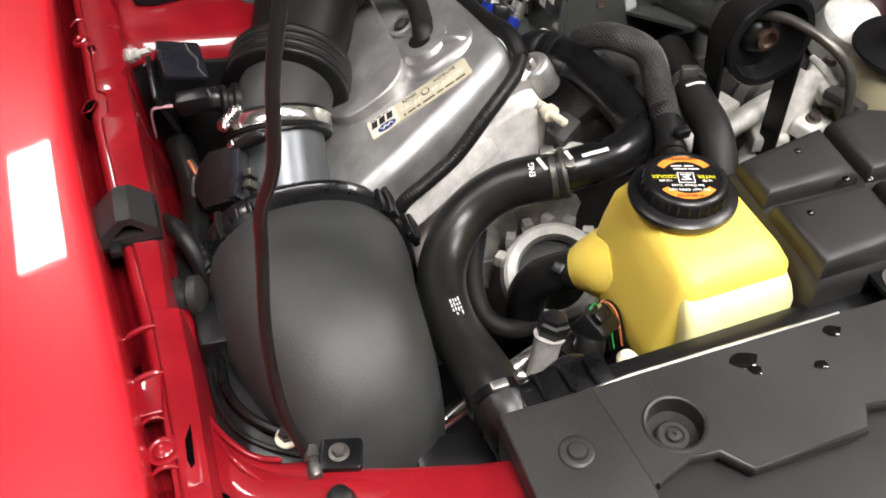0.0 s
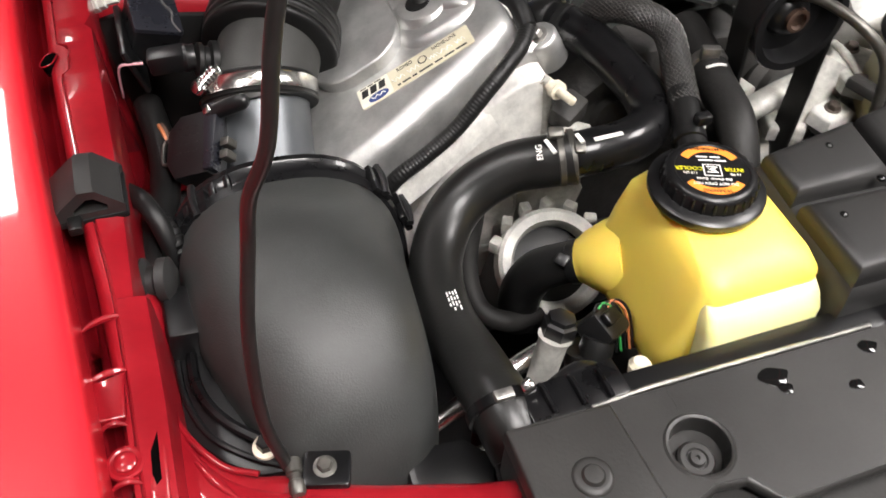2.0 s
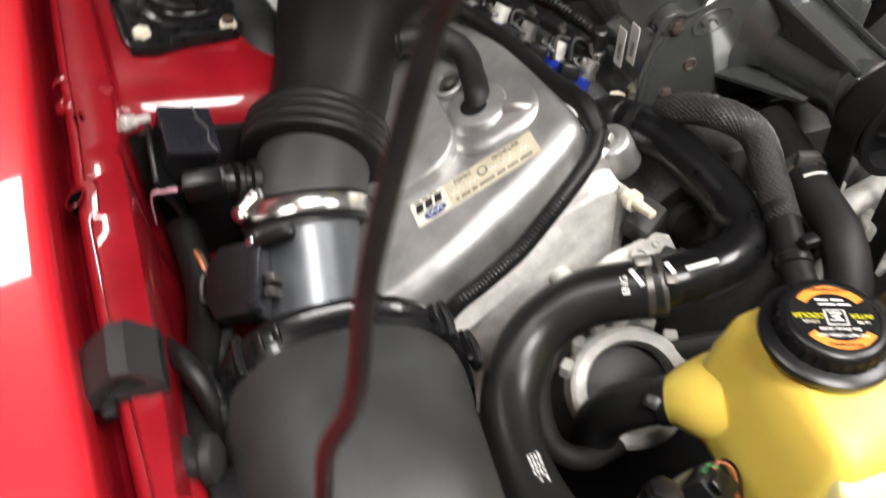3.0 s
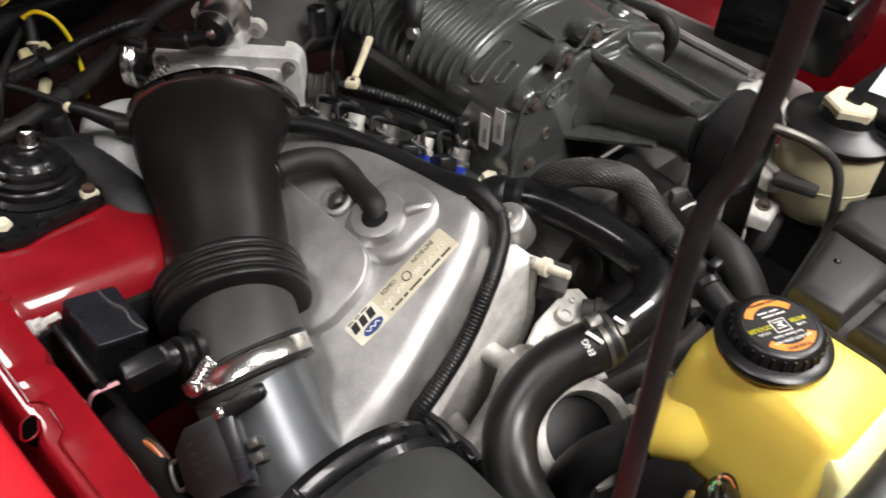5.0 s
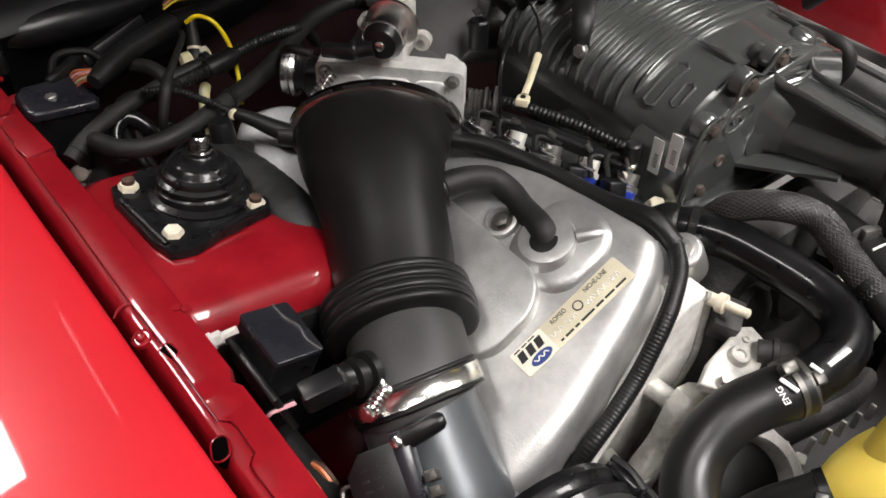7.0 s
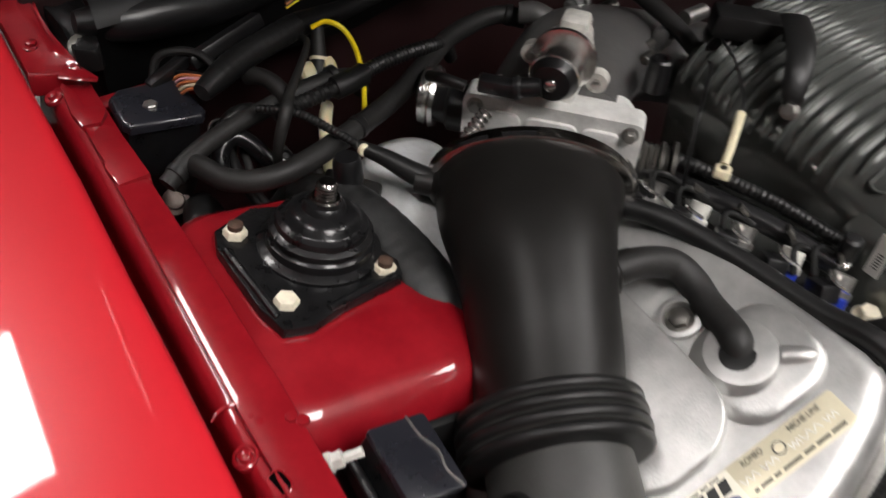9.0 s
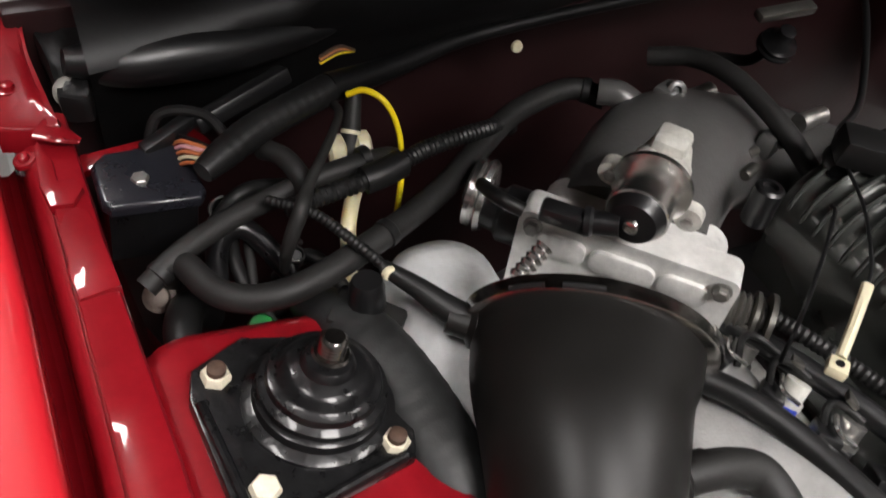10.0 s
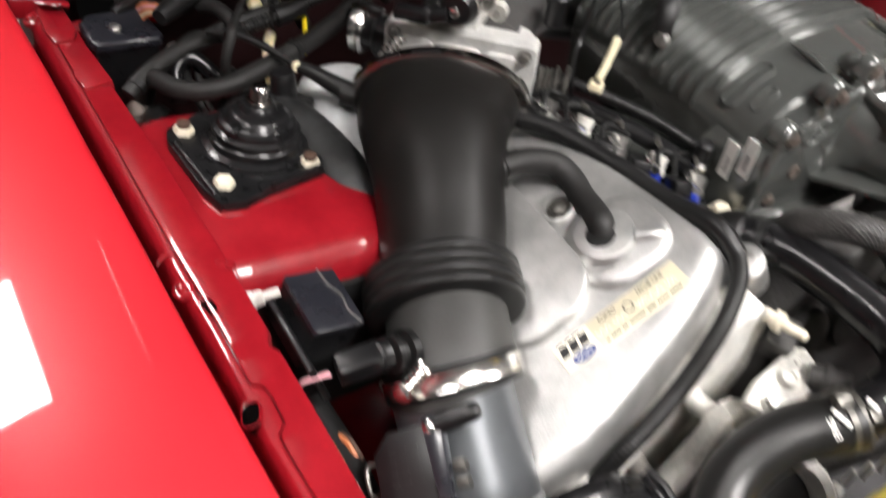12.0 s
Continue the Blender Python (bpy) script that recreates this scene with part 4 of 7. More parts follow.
part("canister", lathe([(0, 0.011), (0.030, 0.011), (0.032, 0.009), (0.032, 0.006), (0.028, 0.006)], (-0.177, 1.045, 0.886), (0.05, 0.05, 1), 18), BLACK, plenum)
part("tube_end", lathe([(0, 0.009), (0.03, 0.009), (0.031, 0.007)], (-0.130, 1.195, 0.872), (1, 0.05, 0.1), 14), DARKSTEEL, plenum)
part("nipple", sweep([(-0.210, 1.216, 0.884), (-0.196, 1.206, 0.885), (-0.180, 1.188, 0.874), (-0.170, 1.175, 0.868)], [0.011, 0.012, 0.014, 0.018], 14), PLENUM, plenum)

ph = thing("plenum_hose", "dark rubber hose laid across the plenum", "hose")
part("hose", sweep([(-0.150, 1.235, 0.895), (-0.122, 1.210, 0.906), (-0.112, 1.172, 0.912), (-0.106, 1.140, 0.908), (-0.101, 1.105, 0.900), (-0.094, 1.075, 0.885)], 0.0085, 14), DUSTY, ph)
part("bracket_tube", lathe([(0, 0.008), (0.028, 0.008), (0.029, 0.006)], (-0.078, 1.117, 0.897), (0.95, 0.1, 0.02), 14), STEEL, ph)

# ---- engine: valve cover ----
SL = radians(28)
VX, VN = Vector((math.cos(SL), 0, math.sin(SL))), Vector((-math.sin(SL), 0, math.cos(SL)))


def vc(v, y, n=0.0):
    """A point over the valve cover's top: up the slope, along the engine, off the surface."""
    return Vector((-0.298, 0, 0.8275)) + VX * v + VN * n + Vector((0, y, 0))


VM = frame_of((-0.298, 0, 0.8275), VX, (0, 1, 0))
valve = thing("valve_cover", "cast aluminium valve cover with a builder's label", "engine cover")
out = [(0.082, 0.752), (0.078, 0.728), (0.058, 0.710), (0.02, 0.694), (-0.03, 0.681), (-0.08, 0.668), (-0.14, 0.660), (-0.19, 0.664), (-0.210, 0.70), (-0.215, 0.80), (-0.215, 1.10), (-0.19, 1.125), (0.04, 1.125), (0.06, 1.10), (0.068, 0.90)]
out = [tuple(p) for p in spline([*out, out[0]], 4)][:-1]
bm = slab(out, -0.075, 0.0, 0.020, None, VM, 5)
part("cover", bm, CAST, valve, "", 60)
cx = sum(p[0] for p in out) / len(out)
cy = sum(p[1] for p in out) / len(out)
bm = slab([(cx + (x - cx) * 1.13, cy + (y - cy) * 1.075) for x, y in out], -0.078, -0.050, 0.006, None, VM, 3)
part("gasket_flange", bm, CASTLIGHT, valve)
bm = slab(rounded(0.106, 0.215, 0.042, 8, -0.070, 0.864), -0.03, 0.0145, 0.0026, None, VM, 3)
part("raised_cover", bm, CAST, valve, "", 60)
part("bolt_ear", lathe([(-0.075, 0.021), (-0.044, 0.0195), (-0.041, 0.0180), (-0.040, 0.0160)], vc(0.094, 0.722), VN, 24), CAST, valve)
part("ear_web", loft([[tuple(vc(0.040 + u * 0.2, 0.742 + w, n)) for u, w, n in ((0, -0.030, -0.030), (0, -0.020, -0.014), (0, 0.020, -0.012), (0, 0.030, -0.030), (0, 0.030, -0.075), (0, -0.030, -0.075))],
                      [tuple(vc(0.072, 0.732 + w, n)) for w, n in ((-0.026, -0.040), (-0.018, -0.030), (0.018, -0.028), (0.026, -0.040), (0.026, -0.075), (-0.026, -0.075))],
                      [tuple(vc(0.098, 0.722 + w, n)) for w, n in ((-0.017, -0.050), (-0.012, -0.044), (0.012, -0.044), (0.017, -0.050), (0.017, -0.075), (-0.017, -0.075))]]), CAST, valve, "", 50)
part("bolt", hexbolt(vc(0.094, 0.722, -0.041), VN, 0.0065, 0.010, 0.011), STEEL, valve)
part("filler_boss", lathe([(-0.02, 0.042), (-0.004, 0.0375), (0.003, 0.033), (0.008, 0.0285), (0.011, 0.0265), (0.012, 0.023)], vc(0.012, 0.801), VN + Vector((0.12, 0, 0)), 32), CAST, valve)
part("boss_rib", loft([[tuple(vc(0.012 + u, 0.801 + w, n)) for u, w in rounded(0.088 * f, 0.080 * f, 0.030 * f, 6, 0.006, -0.010)] for f, n in ((1.06, -0.004), (1.0, 0.0015), (0.92, 0.0045), (0.80, 0.0060))]), CAST, valve, "", 60)
part("boss_lug", sweep([tuple(vc(0.034, 0.782, 0.002)), tuple(vc(0.046, 0.772, 0.003)), tuple(vc(0.054, 0.766, -0.002))], [0.009, 0.007, 0.004], 12), CAST, valve)
part("recess_ring", lathe([(-0.004, 0.017), (0.001, 0.017), (0.002, 0.015), (0.002, 0.013), (-0.004, 0.012)], vc(-0.0, 0.853, 0.006), VN, 28, cap=False), CAST, valve)
part("recess_bolt", hexbolt(vc(-0.0, 0.853, 0.001), VN, 0.008, 0.008, 0.0115), DARKSTEEL, valve)
# label plate: band along the slope, with a white corner field
LM = VM @ pose(-0.024, 0.7325, 0.0003, 0, 0, -1.0) @ Matrix.Diagonal((0.85, 1.05, 1, 1))
label = part("label_plate", slab(rounded(0.150, 0.027, 0.003), 0, 0.0009, 0.0002, None, LM), PLATE, valve, "cream and gold printed label")
LT = LM @ Matrix.Translation((0, 0, 0.0011))
part("label_field", slab(rounded(0.042, 0.0262, 0.002), 0, 0.0003, 0, None, LM @ Matrix.Translation((-0.0535, 0, 0.0009))), FIELD, label)
for dx, w in ((-0.0115, 0.0085), (0.0, 0.0085), (0.0115, 0.0085)):
    part("print", slab([(-0.054 + dx - w / 2 - 0.0012, -0.0005), (-0.054 + dx + w / 2 - 0.0012, -0.0005), (-0.054 + dx + w / 2 + 0.0012, 0.0088), (-0.054 + dx - w / 2 + 0.0012, 0.0088)], 0, 0.0004, 0, None, LT), INK, label)
part("print", slab([(-0.051 + 0.0135 * math.cos(a), -0.0074 + 0.0050 * math.sin(a)) for a in (2 * math.pi * k / 28 for k in range(28))], 0, 0.0004, 0, None, LT), BLUE, label)
part("print", sweep([tuple(LT @ Vector((-0.060 + 0.0036 * k, -0.0070 + 0.0014 * (-1) ** k, 0.0005))) for k in range(6)], 0.0006, 5, 3), WHITE, label)
bars("print", [(-0.066, 0.0112, 0.008), (-0.056, 0.0112, 0.007), (-0.046, 0.0112, 0.009)], LT, INK, label, 0.0013)
part("print", lathe([(0, 0.0050), (0.0004, 0.0050)], LT @ Vector((0.012, 0.003, 0)), VN, 20), INK, label)
part("print", lathe([(0, 0.0038), (0.0006, 0.0038)], LT @ Vector((0.012, 0.003, 0)), VN, 20), PLATE, label)
words("lettering", "ROMEO", 0.0060, LT @ pose(-0.010, 0.0085, 0.0001), INK, label)
words("lettering", "NICHE-LINE", 0.0060, LT @ pose(0.043, 0.0085, 0.0001), INK, label)
for dx, w in ((-0.022, 0.016), (-0.002, 0.015), (0.024, 0.010), (0.040, 0.020), (0.060, 0.012)):
    part("print", sweep([tuple(LT @ Vector((dx - w / 2 + w * k / 5, -0.001 + 0.0022 * (-1) ** k, 0.0002))) for k in range(6)], 0.0005, 5, 3), WHITE, label)
bars("print", [(-0.024, -0.0095, 0.004), (-0.014, -0.0095, 0.011), (-0.003, -0.0095, 0.006), (0.012, -0.0095, 0.018), (0.029, -0.0095, 0.010), (0.043, -0.0095, 0.013), (0.059, -0.0095, 0.014)], LT, INK, label, 0.0020)

# wiring loom along the front edge of the valve cover
loom = thing("wiring_loom", "corrugated black wiring loom over the valve cover edge", "cable")
LP = [(-0.30, 0.975, 0.858), (-0.262, 0.93, 0.858), (-0.234, 0.87, 0.852), (-0.219, 0.80, 0.852), (-0.210, 0.752, 0.859), (-0.208, 0.722, 0.848), (-0.222, 0.703, 0.842), (-0.243, 0.688, 0.832), (-0.265, 0.677, 0.818), (-0.300, 0.666, 0.787),
      (-0.335, 0.658, 0.767), (-0.367, 0.653, 0.748), (-0.39, 0.655, 0.70), (-0.40, 0.66, 0.64)]
part("sleeve", sweep(LP[:6], 0.0095, 14, 8), RUBBER, loom)
part("conduit", sweep(LP[5:], 0.0084, 14, 8, None, (0, 0, 1), 0.0005, 0.0036), RUBBER, loom, "corrugated conduit")

# ---- timing cover and rough castings ----
timing = thing("timing_cover", "rough weathered aluminium timing cover", "engine cover")
bm = slab([(-0.36, 0.60), (-0.10, 0.82), (0.10, 0.82), (0.36, 0.60), (0.25, 0.40), (-0.25, 0.40)], 0, 0.05, 0.008, None, frame_of((0, 0.735, 0), (1, 0, 0), (0, 0, 1)))
part("casting", bm, GRIMY, timing)
# The whiter casting colour stands in for light this upright face lacks.
part("edge_flange", slab([(-0.262, 0.795), (-0.222, 0.816), (-0.202, 0.820), (-0.196, 0.810), (-0.190, 0.735), (-0.199, 0.700), (-0.212, 0.680), (-0.258, 0.585), (-0.30, 0.50), (-0.37, 0.52), (-0.36, 0.62)], 0, 0.022, 0.005, None, frame_of((0, 0.702, 0), (1, 0, 0), (0, 0, 1)), 3), CASTLIGHT, timing)
part("edge_bead", sweep([(-0.206, 0.681, 0.816), (-0.199, 0.680, 0.806), (-0.194, 0.679, 0.737), (-0.203, 0.679, 0.702), (-0.216, 0.679, 0.681), (-0.261, 0.679, 0.588)], [(0.0035, 0.005)] * 6, 10, 5), CASTROUGH, timing)
for p, q in (((-0.252, 0.690, 0.718), (-0.243, 0.648, 0.716)), ((-0.294, 0.690, 0.640), (-0.301, 0.648, 0.646))):
    d = Vector(q) - Vector(p)
    part("boss", lathe([(0, 0.0150), (0.006, 0.0115), (0.030, 0.0105), (d.length - 0.004, 0.0130), (d.length, 0.0110)], p, d, 20), CASTROUGH, timing)
WEB = [(-0.262, 0.728), (-0.250, 0.744), (-0.232, 0.738), (-0.205, 0.716), (-0.160, 0.692), (-0.180, 0.60), (-0.223, 0.52), (-0.285, 0.60), (-0.318, 0.638), (-0.314, 0.658), (-0.296, 0.662), (-0.272, 0.690)]
part("bracket_web", slab(WEB, 0, 0.018, 0.006, None, frame_of((0, 0.655, 0), (1, 0, 0), (0, 0, 1)), 3), CASTROUGH, timing)
part("web_rib", sweep([(-0.243, 0.640, 0.722), (-0.240, 0.640, 0.680), (-0.262, 0.640, 0.640), (-0.300, 0.640, 0.646)], [(0.006, 0.004), (0.004, 0.003), (0.004, 0.003), (0.006, 0.004)], 10), CASTROUGH, timing)
PM = frame_of((-0.203, 0.632, 0.760), (0.95, 0.12, 0.04), (-0.1, 0.9, 0.22))
part("bracket_plate", slab([(-0.046, 0.012), (-0.030, -0.019), (-0.006, -0.020), (0.040, -0.010), (0.044, 0.014), (0.034, 0.022), (-0.02, 0.020)], 0, 0.010, 0.003, None, PM, 3), CASTROUGH, timing)
for x, y, r, h in ((0.004, 0.004, 0.0105, 0.017), (-0.030, -0.002, 0.007, 0.014), (0.026, 0.010, 0.0045, 0.012)):
    part("boss", lathe([(0.008, r), (h - 0.002, r * 0.94), (h, r * 0.8), (h, r * 0.5), (h - 0.003, r * 0.45)], PM @ Vector((x, y, 0)), PM.to_3x3().col[2], 18), CASTROUGH, timing)
part("bolt", hexbolt(PM @ Vector((-0.030, -0.002, 0.013)), PM.to_3x3().col[2], 0.0055, 0.007), STEEL, timing)
part("pipe_stub", lathe([(0, 0.011), (0.012, 0.011), (0.013, 0.0135), (0.018, 0.0135), (0.019, 0.011), (0.034, 0.011)], (-0.180, 0.628, 0.772), (0.55, -0.75, 0.15), 20), GRIMY, timing)
part("stud", lathe([(0, 0.0065), (0.018, 0.0065), (0.019, 0.0095), (0.026, 0.0095), (0.027, 0.005), (0.048, 0.0045), (0.049, 0.003)], (-0.1995, 0.690, 0.8065), (0.20, -0.96, 0.15), 12), CREAM, timing)
part("sensor_block", box((-0.178, 0.668, 0.778), (0.034, 0.026, 0.030), 0.004, rot(10, -15, 30)), GRIMY, timing)
for x, y, z, r in ((-0.12, 0.70, 0.74, 0.035), (-0.05, 0.70, 0.72, 0.045), (0.08, 0.69, 0.74, 0.04), (0.17, 0.68, 0.70, 0.05)):
    part("boss", lathe([(0, r), (0.02, r), (0.025, r * 0.7), (0.035, r * 0.65), (0.038, r * 0.3)], (x, y, z), (0, -1, 0.35), 24), GRIMY, timing)

# water outlet: a toothed ring casting with a black elbow hose
outlet = thing("water_outlet", "weathered alloy water outlet ring with cast ribs", "engine part")
oc, oa = Vector((-0.222, 0.575, 0.662)), Vector((-0.15, -0.55, 0.85)).normalized()
part("ring", lathe([(-0.01, 0.058), (0.013, 0.056), (0.017, 0.052), (0.017, 0.043), (0.008, 0.040), (-0.01, 0.039)], oc, oa, 36, cap=False), CASTLIGHT, outlet)
part("seal", lathe([(-0.004, 0.041), (-0.002, 0.030), (-0.001, 0.001)], oc, oa, 32), RUBBER, outlet)
for k in range(9):
    a = 0.35 + 0.40 * k
    u = oa.cross(Vector((0, 0, 1))).normalized()
    w = u.cross(oa)
    p = oc + (u * math.cos(a) + w * math.sin(a)) * 0.060 + oa * 0.006
    part("cast_tooth", box(p - oa * 0.002, (0.013, 0.011, 0.016), 0.002, rot(0, 0, math.degrees(a) + 20)), CASTROUGH, outlet)
part("outlet_arm", sweep([(-0.178, 0.590, 0.672), (-0.140, 0.574, 0.690), (-0.085, 0.566, 0.688), (-0.03, 0.575, 0.67)], [(0.014, 0.018), (0.012, 0.017), (0.012, 0.016), (0.012, 0.016)], 12), GRIMY, outlet)
for k in range(5):
    part("arm_fin", box((-0.160 + 0.020 * k, 0.556 - 0.003 * k, 0.690), (0.004, 0.006, 0.020), 0.0015, rot(0, 12, 10)), CASTROUGH, outlet)
part("body", lathe([(0, 0.05), (-0.05, 0.06), (-0.12, 0.07)], oc - oa * 0.012, oa, 24), GRIMY, outlet)

# ---- supercharger ----
charger = thing("supercharger", "grey painted ribbed supercharger with a long snout", "supercharger")


def sc_section(k=0.0, z0=0.80):
    return [(-0.130 - k, z0), (-0.134 - k, 0.845), (-0.134 - k, 0.878), (-0.124 - k, 0.902 + k * 0.5), (-0.100 - k * 0.7, 0.919 + k * 0.8), (-0.070 - k * 0.3, 0.931 + k), (-0.025, 0.941 + k), (0.03, 0.941 + k),
            (0.075 + k * 0.4, 0.933 + k), (0.105 + k, 0.905 + k * 0.5), (0.115 + k, 0.87), (0.115 + k, z0)]


sec = [tuple(p) for p in spline(sc_section(), 3)]
bm = loft([[(x, y, z) for x, z in sec] for y in (0.80, 1.06)])
part("case", bm, CHARGER, charger, "", 50)
for i in range(14):
    y = 0.863 + i * 0.0146
    lo, hi = (2, 10) if i > 0 else (3, 10)
    pts = [(x, y + 0.05 * min(0.0, z - 0.93), z) for x, z in spline(sc_section(0.002)[lo:hi], 5)]
    n = len(pts)
    part("cooling_rib", sweep(pts, [(0.0010, 0.0008), (0.0024, 0.003)] + [(0.0023, 0.0062)] * (n - 4) + [(0.0024, 0.003), (0.0010, 0.0008)], 12, 1, None, (0.2, 0, 1)), CHARGER, charger)
# loops pressed in the shoulder near the front
shoulder = [Vector((x, 0, z)) for x, z in spline(sc_section(0.0012)[3:6], 8)]
for y, h, k0, k1 in ((0.844, 0.0066, 0, 14), (0.820, 0.0052, 3, 10)):
    lane = shoulder[k0:k1]
    loop = [p + Vector((0, y + h, 0)) for p in lane] + [lane[-1] + (lane[-1] - lane[-2]) * 0.9 + Vector((0, y, 0))] + [p + Vector((0, y - h, 0)) for p in reversed(lane)]
    loop += [lane[0] + (lane[0] - lane[1]) * 0.9 + Vector((0, y, 0)), loop[0]]
    part("cast_loop", sweep([tuple(p) for p in loop], 0.0014, 8, 2), CHARGER, charger)
front = [(-0.134, 0.800), (-0.134, 0.850), (-0.124, 0.892), (-0.094, 0.915), (-0.066, 0.930), (0.03, 0.940), (0.09, 0.918), (0.112, 0.88), (0.112, 0.80)]
fm = frame_of((0, 0.80, 0), (1, 0, 0), (0, 0, 1))
bm = slab(front, -0.004, 0.026, 0.006, None, fm, 3)
part("front_plate", bm, CHARGER, charger)
bm = loft([[(-0.146, 0.848, 0.795), (-0.090, 0.848, 0.795), (-0.090, 0.775, 0.795), (-0.138, 0.775, 0.795)], [(-0.145, 0.846, 0.868), (-0.09, 0.846, 0.872), (-0.09, 0.775, 0.880), (-0.136, 0.775, 0.878)],
           [(-0.130, 0.842, 0.886), (-0.09, 0.842, 0.886), (-0.09, 0.776, 0.892), (-0.124, 0.776, 0.892)]])
bmesh.ops.bevel(bm, geom=bm.edges[:], offset=0.004, segments=2, affect="EDGES", profile=0.5)
part("side_face", bm, CHARGER, charger)
part("side_rib", sweep([(-0.138, 0.774, 0.80), (-0.137, 0.773, 0.86), (-0.134, 0.773, 0.88), (-0.126, 0.773, 0.896)], 0.0035, 8), CHARGER, charger)
part("base_flange", box((-0.03, 0.87, 0.797), (0.29, 0.22, 0.016), 0.004), CHARGER, charger)
# snout with its webs
part("snout", lathe([(0, 0.046), (0.006, 0.038), (0.014, 0.032), (0.030, 0.0290), (0.10, 0.0280), (0.120, 0.030), (0.126, 0.034), (0.135, 0.034)], (0.0, 0.775, 0.862), (0, -1, 0.19), 36), CHARGER, charger)
# raised web along the top, a rail on each side of a shallow pocket
part("snout_top", loft([[(-0.019, 0.777, 0.875), (0.019, 0.777, 0.875), (0.019, 0.777, 0.917), (-0.019, 0.777, 0.917)], [(-0.0185, 0.645, 0.885), (0.0185, 0.645, 0.885), (0.0185, 0.645, 0.911), (-0.0185, 0.645, 0.911)]]), CHARGER, charger)
for sx in (-1, 1):
    part("web_edge", sweep([(sx * 0.030, 0.779, 0.930), (sx * 0.0235, 0.768, 0.923), (sx * 0.0200, 0.750, 0.9205), (sx * 0.0195, 0.70, 0.918), (sx * 0.0190, 0.647, 0.915)], [(0.0034, 0.006), (0.003, 0.005), (0.0026, 0.0045), (0.0024, 0.004), (0.0022, 0.004)], 10), CHARGER, charger)
    part("snout_flare", loft([[(sx * 0.012, 0.777, 0.850), (sx * 0.044, 0.777, 0.850), (sx * 0.044, 0.777, 0.898), (sx * 0.034, 0.777, 0.918), (sx * 0.012, 0.777, 0.922)],
                              [(sx * 0.012, 0.766, 0.852), (sx * 0.034, 0.766, 0.854), (sx * 0.033, 0.766, 0.888), (sx * 0.025, 0.766, 0.908), (sx * 0.012, 0.766, 0.916)],
                              [(sx * 0.012, 0.748, 0.855), (sx * 0.030, 0.748, 0.858), (sx * 0.028, 0.748, 0.886), (sx * 0.019, 0.748, 0.900), (sx * 0.012, 0.748, 0.904)]]), CHARGER, charger)
    part("side_gusset", loft([[(sx * 0.026, 0.777, 0.846), (sx * 0.056, 0.777, 0.838), (sx * 0.056, 0.777, 0.834), (sx * 0.026, 0.777, 0.838)], [(sx * 0.024, 0.68, 0.872), (sx * 0.032, 0.68, 0.868), (sx * 0.032, 0.68, 0.864), (sx * 0.024, 0.68, 0.866)]]), CHARGER, charger)
for x in (-0.052, 0.058):
    part("top_rib", sweep([(x, 0.806, 0.9385), (x, 0.826, 0.9405), (x, 0.852, 0.9415)], [(0.0016, 0.0010), (0.0026, 0.0034), (0.0016, 0.0010)], 10, 4), CHARGER, charger)
part("pocket_rib", sweep([(-0.019, 0.768, 0.922), (0.0, 0.765, 0.9225), (0.019, 0.768, 0.922)], 0.0035, 8), CHARGER, charger)
for p in ((-0.020, 0.800, 0.9465), (0.045, 0.800, 0.942)):
    part("top_boss", lathe([(-0.012, 0.017), (-0.002, 0.014), (0.002, 0.010), (0.003, 0.003)], p, (0, -0.2, 1), 20), CHARGER, charger)
PLATE_BOLTS = ((-0.068, 0.935), (-0.112, 0.902), (-0.109, 0.829), (-0.030, 0.949))
for x, z in PLATE_BOLTS:
    part("bolt_lobe", lathe([(-0.014, 0.0150), (-0.004, 0.0142), (0.0, 0.0120), (0.001, 0.010)], (x, 0.776, z), (0, -1, 0.05), 24), CHARGER, charger)
    part("bolt", hexbolt((x, 0.775, z), (0, -1, 0.05), 0.0062, 0.005, 0.0080), OLDBOLT, charger)
part("drain_plug", lathe([(0, 0.007), (0.002, 0.0065), (0.0022, 0.0045), (0.001, 0.004)], (-0.088, 0.774, 0.857), (0, -1, 0.05), 18), OLDBOLT, charger)
part("plate_lip", sweep([(-0.131, 0.776, 0.865), (-0.132, 0.775, 0.885), (-0.127, 0.774, 0.906), (-0.114, 0.773, 0.916), (-0.100, 0.774, 0.914), (-0.089, 0.774, 0.921), (-0.083, 0.774, 0.943), (-0.070, 0.774, 0.949), (-0.056, 0.775, 0.942), (-0.046, 0.775, 0.948), (-0.036, 0.775, 0.962), (-0.022, 0.775, 0.960), (-0.014, 0.776, 0.948), (0.01, 0.777, 0.943)], 0.0020, 8), CHARGER, charger)
